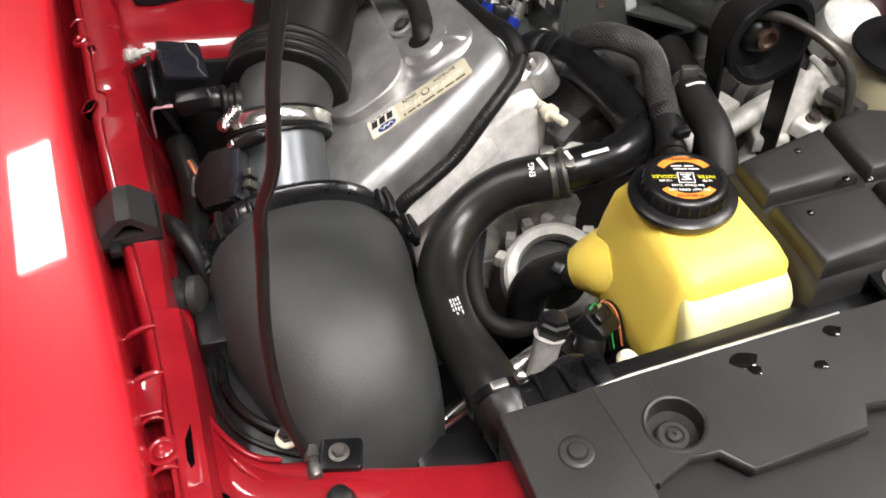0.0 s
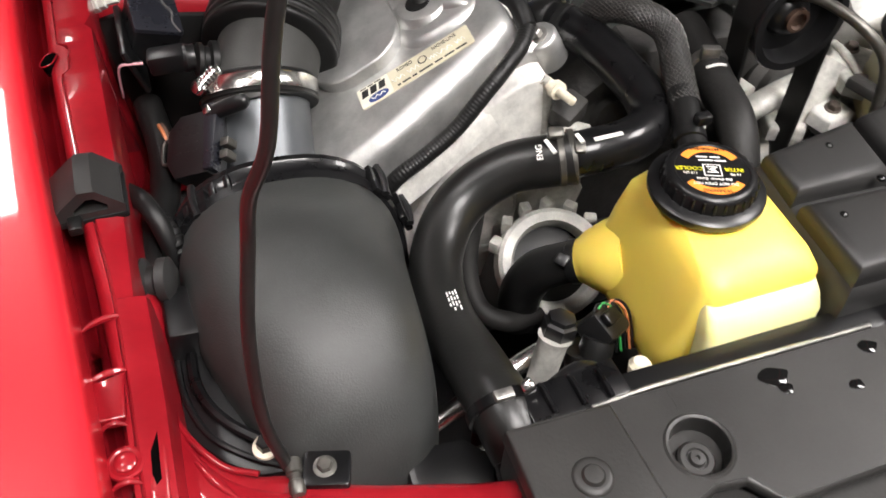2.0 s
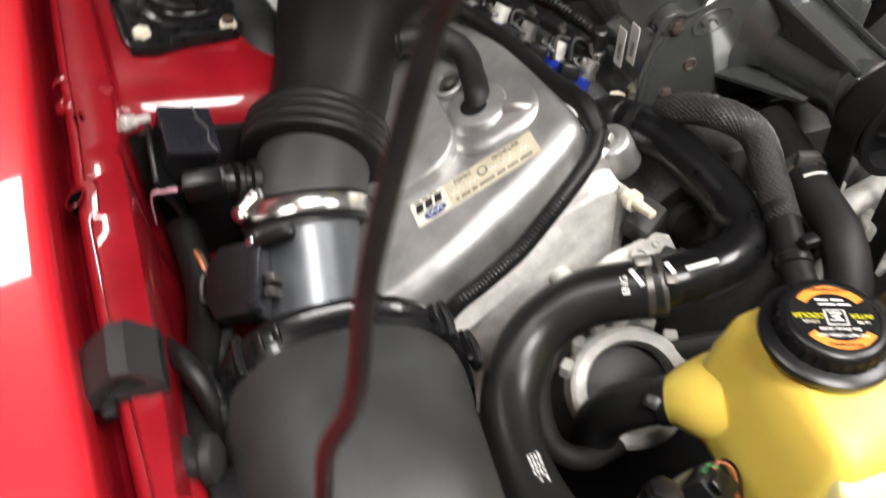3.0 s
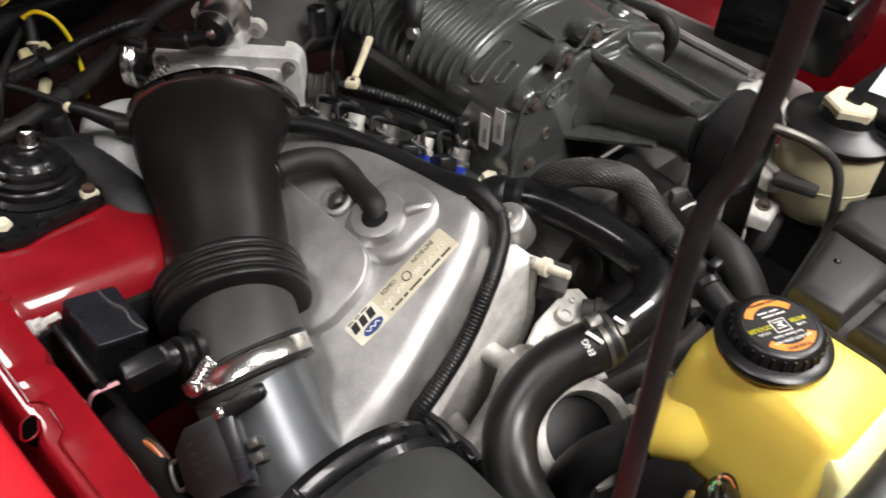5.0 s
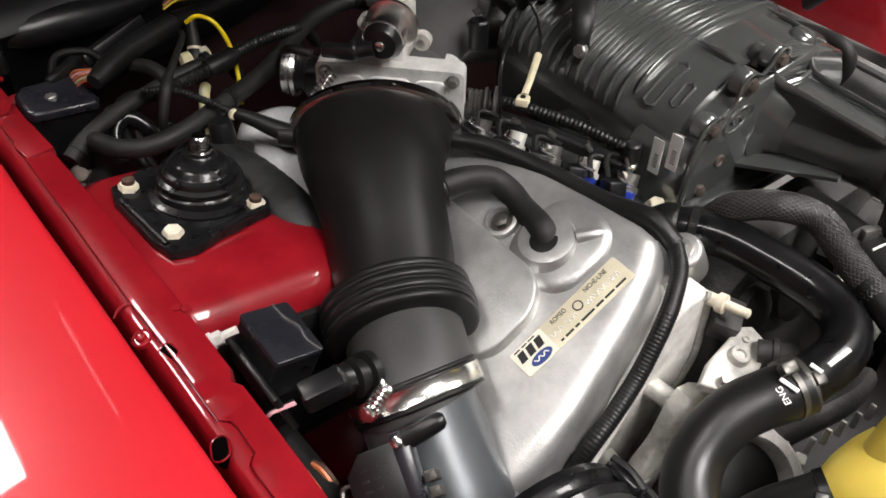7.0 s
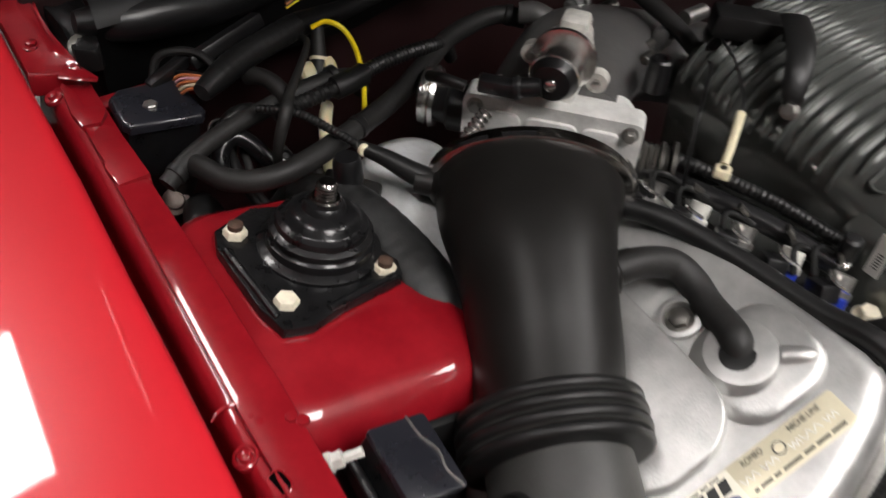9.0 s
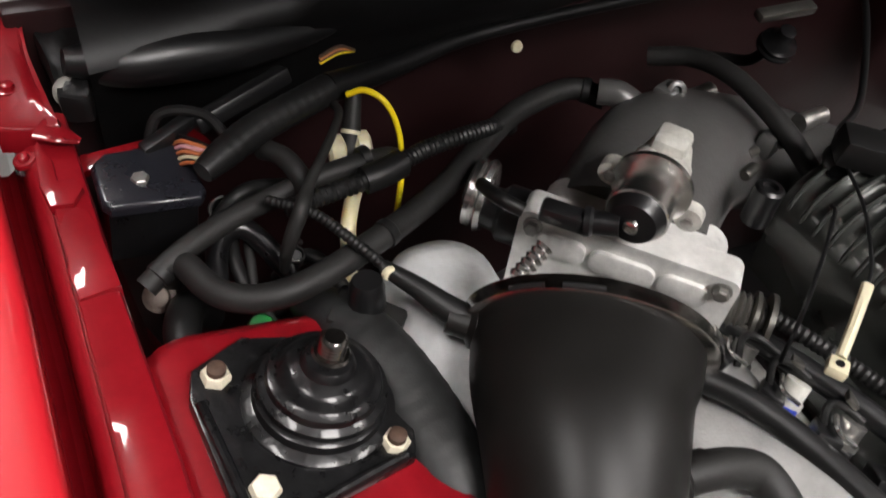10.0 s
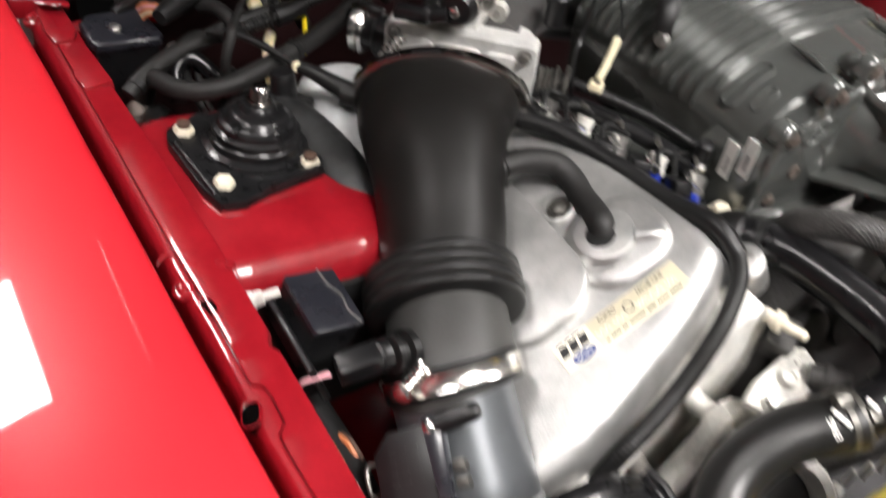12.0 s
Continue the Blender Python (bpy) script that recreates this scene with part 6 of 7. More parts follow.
part("flap_button", lathe([(0, 0.0135), (0.0015, 0.0125), (0.0025, 0.0105), (0.0025, 0.0075), (0.0045, 0.006), (0.005, 0.002)], (-0.355, 0.272, 0.860), (0, 0, 1), 28), DECK, shroud)
part("pin_well", lathe([(0.0002, 0.0232), (0.0014, 0.0216), (0.0008, 0.0198), (-0.004, 0.0192), (-0.0135, 0.0182), (-0.0140, 0.0)], (WELL[0], WELL[1], 0.857), (0, 0, 1), 36, cap=False), DECK, shroud)
pin = part("push_pin", lathe([(0, 0.0125), (0.002, 0.0123), (0.0035, 0.0108), (0.0035, 0.0074), (0.0022, 0.0066), (0.0022, 0.0056), (0.0048, 0.0048), (0.0050, 0.0016), (0.0035, 0.001)], (-0.2825, 0.2675, 0.8445), (0.05, -0.05, 1), 28), DECK, shroud)
for x0, x1, y, z in ((-0.150, 0.15, 0.150, 0.846), (-0.30, -0.16, 0.13, 0.846)):
    part("raised_rib", slab(rounded(x1 - x0, 0.05, 0.01, 4, (x0 + x1) / 2, y), 0.838, z + 0.004, 0.004), DECK, shroud)
random.seed(3)
for x, y, r, f in ((-0.208, 0.300, 0.0085, 1.6), (-0.205, 0.290, 0.006, 1.0), (-0.158, 0.278, 0.0055, 1.2), (-0.132, 0.301, 0.006, 1.5), (-0.055, 0.262, 0.005, 1.2), (-0.11, 0.255, 0.004, 1.0)):
    out = [(x + r * f * math.cos(a) * (1 + 0.15 * math.sin(3 * a + x * 90)), y + r * math.sin(a) * (1 + 0.2 * math.cos(2 * a + y * 70))) for a in (2 * math.pi * k / 18 for k in range(18))]
    part("water_drop", slab([(x + (p[0] - x) * 0.8, y + (p[1] - y) * 0.8) for p in out], 0.8565, 0.8578, 0.0006), WATER, shroud)

radiator = thing("radiator", "radiator top tank with a bright metal edge", "radiator")
part("top_tank", box((-0.05, 0.335, 0.775), (0.66, 0.04, 0.10), 0.012), BLACK, radiator)
part("core", box((-0.05, 0.330, 0.60), (0.64, 0.03, 0.26), 0.004), STEEL, radiator)
part("top_edge", sweep([(-0.325, 0.326, 0.836), (-0.29, 0.328, 0.836), (-0.26, 0.328, 0.836), (-0.10, 0.326, 0.834)], [(0.002, 0.0028)] * 4, 8), STEEL, radiator)
part("corner_casting", slab([(-0.448, 0.375), (-0.425, 0.362), (-0.402, 0.360), (-0.385, 0.340), (-0.392, 0.318), (-0.45, 0.325)], 0.755, 0.782, 0.006), BLACK, radiator)
part("side_lug", box((-0.330, 0.342, 0.815), (0.075, 0.032, 0.04), 0.003, rot(0, 0, 4)), GLOSS, radiator)
for dx in (-0.022, 0.0, 0.020):
    part("lug_rib", sweep([(-0.330 + dx, 0.358, 0.822), (-0.329 + dx, 0.352, 0.836), (-0.328 + dx, 0.330, 0.8365)], 0.0022, 6), GLOSS, radiator)
part("filler_lug", sweep([(-0.350, 0.352, 0.81), (-0.318, 0.358, 0.825), (-0.290, 0.362, 0.80)], [0.009, 0.010, 0.009], 14), BLACK, radiator)

# sensors and lines between radiator and engine
sens = thing("pressure_sensor", "black hex-headed pressure port on a grey pipe", "sensor")
part("port", lathe([(0, 0.011), (0.045, 0.012), (0.05, 0.014)], (-0.322, 0.400, 0.748), (0.25, 0.22, 0.85), 16), CASTROUGH, sens)
part("cap", lathe([(0, 0.0140), (0.014, 0.0140), (0.016, 0.0115), (0.020, 0.0115), (0.021, 0.009)], (-0.306, 0.414, 0.790), (0.25, 0.22, 0.95), 6), BLACK, sens)
plug = thing("wiring_plug", "black wiring plug with green and red wires", "connector")
part("body", box((-0.260, 0.420, 0.776), (0.032, 0.028, 0.028), 0.005, rot(25, 15, 30)), BLACK, plug)
part("latch", box((-0.258, 0.416, 0.794), (0.018, 0.012, 0.006), 0.002, rot(25, 15, 30)), GLOSS, plug)
part("collar", lathe([(0, 0.013), (0.010, 0.014), (0.016, 0.011), (0.05, 0.010)], (-0.268, 0.410, 0.775), (-0.4, -0.5, -0.7), 18), RUBBER, plug)
for i, (m_, dx) in enumerate(((GREEN, 0.0), (BLACK, 0.004), (COPPER, 0.008), (BLACK, 0.011), (BLACK, -0.004))):
    part("wire", sweep([(-0.266 + dx, 0.424, 0.788), (-0.258 + dx, 0.430, 0.794), (-0.248 + dx, 0.422, 0.784), (-0.244 + dx, 0.408, 0.75)], 0.0012, 6), m_, plug)
line = thing("cooler_line", "bright metal cooler line", "pipe")
part("pipe", sweep([(-0.46, 0.40, 0.70), (-0.38, 0.415, 0.725), (-0.31, 0.43, 0.745), (-0.25, 0.44, 0.75)], 0.0085, 14), CHROME, line)
part("pipe", sweep([(-0.46, 0.37, 0.70), (-0.40, 0.365, 0.73), (-0.33, 0.37, 0.735)], 0.006, 12), CHROME, line)
fan = thing("fan_shroud", "black radiator fan shroud", "fan")
part("shroud", box((-0.10, 0.385, 0.62), (0.56, 0.03, 0.22), 0.01), BLACK, fan)
part("rim", lathe([(0, 0.20), (0.03, 0.20), (0.03, 0.19), (0.0, 0.19)], (-0.10, 0.40, 0.55), (0, 1, 0), 40, cap=False), BLACK, fan)
part("boss", lathe([(0, 0.02), (0.03, 0.018)], (-0.275, 0.40, 0.735), (0, 0.5, 1), 16), RUBBER, fan)
for x, y, z in ((-0.292, 0.358, 0.782), (-0.262, 0.362, 0.79)):
    part("white_lug", lathe([(0, 0.008), (0.012, 0.009), (0.016, 0.006)], (x, y, z), (0.1, 0.2, 1), 14), CREAM, fan)

# ---- black ribbed box beside the tank ----
fuse = thing("fuse_box", "black moulded plastic box with crossing grooves", "fuse box")
part("body", slab([(-0.112, 0.344), (0.13, 0.344), (0.13, 0.47), (0.045, 0.515), (-0.107, 0.487)], 0.72, 0.855, 0.016, None, None, 4), COVER, fuse)
for o in ([(-0.106, 0.350), (-0.020, 0.350), (-0.014, 0.420), (-0.104, 0.424)], [(-0.010, 0.350), (0.124, 0.350), (0.124, 0.410), (-0.004, 0.419)],
          [(-0.103, 0.433), (-0.013, 0.429), (-0.005, 0.497), (-0.100, 0.482)], [(-0.003, 0.428), (0.124, 0.419), (0.124, 0.466), (0.044, 0.507), (0.004, 0.499)]):
    part("lid_pad", slab(o, 0.840, 0.872, 0.013, None, None, 5), COVER, fuse)
for x, y, r in ((-0.049, 0.470, 0.0035), (-0.085, 0.401, 0.0035), (-0.013, 0.420, 0.005), (-0.032, 0.425, 0.004), (0.02, 0.39, 0.003)):
    part("water_drop", lathe([(0, r), (0.001, r * 0.95), (0.0022, r * 0.6), (0.0027, 0.0005)], (x, y, 0.8715), (0, 0, 1), 14), WATER, fuse)
part("foot_bracket", box((-0.045, 0.330, 0.845), (0.035, 0.03, 0.006), 0.002), GLOSS, fuse)
part("foot_bolt", hexbolt((-0.045, 0.330, 0.848), (0, 0, 1), 0.008, 0.008, 0.013), STEEL, fuse)

# ---- strut plate ----
plate = thing("camber_plate", "glossy black strut mount with painted nuts", "strut mount")
PZ = Vector((0.16, 0.02, 1)).normalized()
PM = frame_of((-0.535, 1.000, 0.862), (1, 0, -0.16), (0, 1, 0))
pl = [(-0.055, 0.060), (-0.060, 0.040), (-0.054, -0.026), (-0.047, -0.051), (-0.026, -0.054), (0.0, -0.044), (0.056, -0.031), (0.062, -0.014), (0.040, 0.040), (0.010, 0.072), (-0.02, 0.078)]
part("plate", slab(pl, -0.004, 0.004, 0.0015, None, PM), MOUNT_PAINT, plate)
do = PM @ Vector((0.012, 0.020, 0.003))
part("dome", lathe([(0, 0.0465), (0.003, 0.0465), (0.0045, 0.0440), (0.0060, 0.0405), (0.0120, 0.0398), (0.0135, 0.0372), (0.0148, 0.0365), (0.0165, 0.0385), (0.0200, 0.0385), (0.0215, 0.0362), (0.0225, 0.0345), (0.0245, 0.0348), (0.0270, 0.0335), (0.0285, 0.0300), (0.0300, 0.0280), (0.0340, 0.0262), (0.0365, 0.0215), (0.0385, 0.0165), (0.0420, 0.0150), (0.0435, 0.0135), (0.0440, 0.006)], do, PZ, 44), MOUNT_PAINT, plate)
part("strut_rod", lathe([(0, 0.0125), (0.003, 0.0128), (0.006, 0.0105), *[(0.006 + 0.0014 * k, 0.0078 + 0.0007 * (k % 2)) for k in range(9)], (0.0188, 0.006)], do + PZ * 0.039 + Vector((0.002, 0.003, 0)), PZ, 18), DARKCHROME, plate)
for p, s in (((-0.577, 1.051, 0.868), 0.008), ((-0.570, 0.972, 0.866), 0.0), ((-0.489, 0.981, 0.852), 0.008)):
    nut = part("nut", hexbolt(Vector(p) - PZ * 0.010, PZ, 0.0092, 0.021, 0.0125), CREAM, plate, "cream painted nut")
    if s:
        part("stud", lathe([(0, 0.0058), (s, 0.0058), (s + 0.001, 0.004)], Vector(p) + PZ * 0.007, PZ, 12), RUST, nut)
for v, w in (((-0.01, -0.044), (0.050, -0.029)), ((-0.055, 0.035), (-0.046, -0.040))):
    part("plate_rib", sweep([tuple(PM @ Vector((*v, 0.005))), tuple(PM @ Vector(((v[0] + w[0]) / 2, (v[1] + w[1]) / 2, 0.0055))), tuple(PM @ Vector((*w, 0.005)))], 0.003, 8), MOUNT_PAINT, plate)

# rubber bumper on the fender rail
bump = thing("hood_bumper", "angular black rubber hood bumper on the rail", "bumper")
gable = [(-0.646, 0.880), (-0.595, 0.880), (-0.594, 0.890), (-0.611, 0.907), (-0.622, 0.908), (-0.646, 0.888)]
hole = [(-0.614 + (x + 0.614) * 0.45, 0.8915 + (z - 0.8915) * 0.45) for x, z in gable]
bm = loft([[(x + 0.002, 0.598, z - 0.002) for x, z in gable], [(x, 0.594, z) for x, z in gable], [(x, 0.558, z) for x, z in gable], [(x + 0.001, 0.555, z - 0.001) for x, z in gable],
           [(x, 0.556, z) for x, z in hole], [(x, 0.582, z) for x, z in hole]])
part("bumper", bm, COVER, bump)
part("foot", box((-0.629, 0.550, 0.8825), (0.010, 0.014, 0.008), 0.002), RUBBER, bump)
part("base_pad", box((-0.620, 0.577, 0.879), (0.056, 0.046, 0.006), 0.002), RUBBER, bump)

wbolt = thing("support_bolt", "black bolt in a bare painted recess", "bolt")
part("bolt", hexbolt((-0.537, 0.367, 0.833), (0, 0, 1), 0.006, 0.009, 0.0075), BLACK, wbolt)
part("recess", lathe([(0, 0.0092), (0.002, 0.0088), (0.0025, 0.0070)], (-0.537, 0.367, 0.833), (0, 0, 1), 24), CREAM, wbolt)

# ---- relay box and plug by the rail ----
relay = thing("relay_box", "black plastic relay box on a bracket", "relay box")
BM = frame_of((-0.5495, 0.8275, 0.856), (0.94, 0.08, -0.33), (0.02, 1, 0.14))
part("box", slab(rounded(0.044, 0.054, 0.003), -0.036, 0.006, 0.0025, None, BM), GLOSS, relay)
part("lid", slab(rounded(0.045, 0.055, 0.003), 0.0045, 0.009, 0.0010, None, BM), LID, relay)
part("lid_seam", sweep([tuple(BM @ Vector((x, y, 0.0092))) for x, y in ((0.008, 0.028), (0.010, 0.012), (0.016, 0.0), (0.014, -0.014), (0.019, -0.027))], 0.0009, 5, 3), STEEL, relay)
part("bracket", box((-0.575, 0.815, 0.835), (0.006, 0.080, 0.05), 0.002, rot(0, -15, 0)), BLACK, relay)
# Added black sheet standing in for the shade on the tower's front wall.
part("shade_panel", slab([(-0.602, 0.60), (-0.602, 0.842), (-0.585, 0.846), (-0.47, 0.826), (-0.43, 0.815), (-0.42, 0.60)], 0, 0.006, 0.002, None, frame_of((0, 0.862, 0), (1, 0, 0), (0, 0, 1))), RUBBER, relay)
part("stud", lathe([(0, 0.0075), (0.006, 0.0075), (0.007, 0.006), (0.013, 0.006), (0.014, 0.0035), (0.026, 0.0035)], (-0.600, 0.848, 0.866), (0.9, -0.25, 0.25), 6), CASTROUGH, relay)
tplug = thing("sensor_plug", "black sensor plug with pink wires on the intake tube", "connector")
part("body", box((-0.545, 0.772, 0.847), (0.034, 0.020, 0.020), 0.003, rot(0, -5, -8)), BLACK, tplug)
part("collar", lathe([(0, 0.012), (0.004, 0.0135), (0.008, 0.012), (0.012, 0.0125)], (-0.533, 0.772, 0.8455), (1, 0.05, -0.1), 16), BLACK, tplug)
for k in range(3):
    part("wire", sweep([(-0.567, 0.773 + 0.002 * k, 0.846), (-0.578, 0.774 + 0.002 * k, 0.847 - 0.001 * k), (-0.589, 0.778 + 0.001 * k, 0.841), (-0.594, 0.79, 0.80)], 0.0011, 6), PINK if k < 2 else BLACK, tplug)

# wires and hoses in the dark gap below
gap = thing("wiring_harness", "black wiring harness below the fender rail", "cable")
part("harness", sweep([(-0.575, 0.80, 0.78), (-0.57, 0.74, 0.77), (-0.575, 0.68, 0.77), (-0.585, 0.62, 0.79), (-0.590, 0.56, 0.80), (-0.585, 0.50, 0.78)], 0.014, 12), RUBBER, gap)
part("conduit", sweep([(-0.56, 0.70, 0.74), (-0.575, 0.65, 0.765), (-0.58, 0.61, 0.81), (-0.572, 0.58, 0.82), (-0.56, 0.55, 0.78)], 0.009, 12, 6, None, (0, 0, 1), 0.0015, 0.005), RUBBER, gap)
part("conduit", sweep([(-0.60, 0.63, 0.83), (-0.585, 0.60, 0.84), (-0.575, 0.575, 0.82), (-0.57, 0.55, 0.77)], 0.008, 12), RUBBER, gap)
for k, (dx, m_) in enumerate(((0, COPPER), (0.003, RUST))):
    part("wire", sweep([(-0.570 + dx, 0.765, 0.782), (-0.566 + dx, 0.750, 0.786), (-0.563 + dx, 0.735, 0.778)], 0.0022, 6), m_, gap)

# ---- rear corner: hoses, harness, black box ----
rbox = thing("fuse_link_box", "glossy black box with a bolt on its lid", "junction box")
XM = frame_of((-0.580, 1.232, 0.872), (0.97, 0.05, -0.10), (-0.05, 0.97, 0.05))
part("lid", slab([(-0.031, -0.030), (0.029, -0.034), (0.035, -0.026), (0.030, 0.022), (0.020, 0.027), (-0.024, 0.025), (-0.035, 0.014), (-0.036, -0.022)], 0.000, 0.009, 0.004, None, XM, 3), LID, rbox)
part("box", slab([(-0.032, -0.026), (0.028, -0.030), (0.032, -0.018), (0.028, 0.024), (-0.022, 0.024), (-0.033, 0.012)], -0.05, 0.004, 0.003, None, XM), GLOSS, rbox)
part("lid_bolt", hexbolt((-0.585, 1.224, 0.876), (0, 0, 1), 0.0065, 0.008, 0.0080), STEEL, rbox)
part("clip", box((-0.555, 1.262, 0.885), (0.05, 0.012, 0.012), 0.003, rot(0, -15, 20)), BLACK, rbox)
for k in range(6):
    part("wire", sweep([(-0.556, 1.236 + 0.006 * k, 0.876), (-0.550, 1.226 + 0.006 * k, 0.886), (-0.540, 1.214 + 0.005 * k, 0.892), (-0.530, 1.212 + 0.002 * k, 0.895)], 0.0016, 6), (COPPER, TAG, COPPER, PINK, COPPER, BLACK)[k], rbox)
part("wire_arch", sweep([(-0.575, 1.262, 0.87), (-0.56, 1.272, 0.896), (-0.53, 1.26, 0.898), (-0.515, 1.235, 0.885)], 0.004, 8), RUBBER, rbox)

har = thing("engine_harness", "taped black wiring harness along the firewall", "cable")
HR = [(-0.552, 1.201, 0.893), (-0.525, 1.217, 0.897), (-0.495, 1.234, 0.900), (-0.434, 1.262, 0.900), (-0.37, 1.285, 0.892), (-0.30, 1.305, 0.892), (-0.207, 1.310, 0.897), (-0.07, 1.315, 0.90), (0.065, 1.318, 0.905), (0.25, 1.32, 0.90)]
part("taped_trunk", sweep([(-0.545, 1.204, 0.8945), *HR[1:4]], [0.0088, 0.0118, 0.0125, 0.0125], 16, 6, None, (0, 0, 1), 0.0004, 0.009), RUBBER, har)
part("trunk", sweep(HR[3:], [0.0122, 0.0095, 0.007, 0.006, 0.006, 0.006, 0.006], 14, 6), FIREWALL, har)
part("connector_block", box((-0.498, 1.277, 0.893), (0.085, 0.016, 0.014), 0.003, rot(-20, -8, 20)), BLACK, har)
for k in range(4):
    part("wire", sweep([(-0.432, 1.288, 0.905 + 0.002 * k), (-0.415, 1.293, 0.908 + 0.002 * k), (-0.40, 1.297, 0.905)], 0.0016, 6), (YWIRE, RUST, COPPER, RUST)[k], har)

h1 = thing("heater_hose", "dusty black heater hose across the firewall", "hose", "heater hoses")
part("hose", sweep([(-0.600, 1.145, 0.858), (-0.575, 1.158, 0.868), (-0.537, 1.175, 0.872), (-0.500, 1.186, 0.874), (-0.465, 1.190, 0.880), (-0.43, 1.195, 0.880), (-0.40, 1.21, 0.865), (-0.38, 1.235, 0.83)], 0.0082, 14), DUSTY, h1)
h2 = thing("heater_hose", "looping black heater hose running to the plenum", "hose", "heater hoses")
part("hose", sweep([(-0.582, 1.178, 0.820), (-0.574, 1.155, 0.862), (-0.560, 1.118, 0.870), (-0.537, 1.102, 0.872), (-0.502, 1.102, 0.874), (-0.445, 1.124, 0.874), (-0.385, 1.155, 0.872), (-0.335, 1.190, 0.872), (-0.285, 1.222, 0.874), (-0.225, 1.236, 0.875), (-0.20, 1.215, 0.874)],
                   0.0096, 16), DUSTY, h2)
for hh, pp, dd, rr_ in ((h1, (-0.592, 1.149, 0.861), (0.6, 0.35, 0.2), 0.0095), (h1, (-0.432, 1.197, 0.882), (0.9, 0.2, 0), 0.0095), (h2, (-0.215, 1.232, 0.875), (0.7, -0.5, 0), 0.0110), (h2, (-0.440, 1.126, 0.874), (0.85, 0.45, 0), 0.0106)):
    part("clamp", lathe([(0, rr_ - 0.001), (0.001, rr_), (0.007, rr_), (0.008, rr_ - 0.001)], pp, dd, 20), RUBBER, hh)
h3 = thing("dip_tube", "dusty grey rubber duct beside the strut tower", "hose")
part("hose", sweep([(-0.500, 1.12, 0.835), (-0.478, 1.075, 0.842), (-0.463, 1.02, 0.835), (-0.455, 0.96, 0.82), (-0.445, 0.90, 0.78)], [0.014, 0.024, 0.028, 0.030, 0.030], 18, 6, None, (0, 0, 1), 0.0005, 0.012), GRIMYRUBBER, h3)
part("fitting", lathe([(0, 0.012), (0.004, 0.013), (0.022, 0.012), (0.026, 0.010)], (-0.468, 1.082, 0.858), (0, 0.1, 1), 14), BLACK, h3)
part("fitting_base", box((-0.470, 1.078, 0.848), (0.05, 0.034, 0.02), 0.004, rot(0, 10, -40)), DUSTY, h3)

conv = thing("corrugated_cable", "corrugated black cable conduit tied to the hoses", "cable")
part("conduit", sweep([(-0.50, 1.160, 0.886), (-0.46, 1.163, 0.890), (-0.423, 1.168, 0.892), (-0.391, 1.182, 0.891), (-0.351, 1.192, 0.889), (-0.318, 1.202, 0.882), (-0.29, 1.225, 0.862), (-0.26, 1.26, 0.82)], 0.0072, 14, 6, None, (0, 0, 1), 0.0013, 0.0045), RUBBER, conv)
part("tape", sweep([(-0.440, 1.166, 0.891), (-0.425, 1.168, 0.892), (-0.408, 1.174, 0.892)], 0.0105, 12), RUBBER, conv)
yw = thing("yellow_cable", "thin bright yellow cable loop at the firewall", "cable")
part("cable", sweep([(-0.425, 1.245, 0.905), (-0.413, 1.238, 0.912), (-0.400, 1.226, 0.905), (-0.391, 1.218, 0.880), (-0.392, 1.205, 0.85), (-0.40, 1.19, 0.82)], 0.0025, 10), YWIRE, yw)
vv = thing("vacuum_valve", "grey rubber tee with a white valve", "valve")
part("stem", sweep([(-0.418, 1.248, 0.905), (-0.424, 1.235, 0.890), (-0.430, 1.222, 0.872), (-0.436, 1.205, 0.855)], [0.006, 0.007, 0.0085, 0.0085], 12), DUSTY, vv)
part("valve_body", lathe([(0, 0.009), (0.003, 0.0125), (0.012, 0.013), (0.014, 0.0105), (0.022, 0.0105), (0.024, 0.013), (0.032, 0.0125), (0.034, 0.008)], (-0.446, 1.226, 0.868), (0.95, -0.15, 0.1), 20), RESPLASTIC, vv)
part("pipe", sweep([(-0.438, 1.188, 0.858), (-0.446, 1.174, 0.858), (-0.453, 1.160, 0.852), (-0.456, 1.148, 0.83), (-0.455, 1.145, 0.79)], 0.0060, 12), RESPLASTIC, vv)
part("band", lathe([(0, 0.0085), (0.003, 0.0085)], (-0.427, 1.228, 0.880), (0.3, 0.5, 0.6), 12), TAG, vv)
wl = thing("branch_wiring", "thin black branch wires tangled below the hoses", "cable")
part("branch", sweep([(-0.434, 1.250, 0.895), (-0.437, 1.229, 0.900), (-0.460, 1.193, 0.902), (-0.479, 1.169, 0.898), (-0.492, 1.148, 0.896), (-0.505, 1.138, 0.872), (-0.507, 1.142, 0.845)], [0.0034, 0.0034, 0.0036, 0.0044, 0.0058, 0.0050, 0.0036], 10), DUSTY, wl)
part("wire", sweep([(-0.520, 1.205, 0.835), (-0.530, 1.191, 0.843), (-0.536, 1.171, 0.840), (-0.533, 1.143, 0.826), (-0.520, 1.125, 0.80)], 0.0052, 10), RUBBER, wl)
part("wire", sweep([(-0.512, 1.196, 0.830), (-0.522, 1.182, 0.841), (-0.526, 1.162, 0.840), (-0.528, 1.139, 0.828), (-0.515, 1.12, 0.80)], 0.0036, 10), DUSTY, wl)
part("wire", sweep([(-0.485, 1.175, 0.832), (-0.490, 1.168, 0.842), (-0.498, 1.156, 0.842), (-0.499, 1.144, 0.834), (-0.490, 1.132, 0.80)], 0.0022, 8), GRIMYRUBBER, wl)
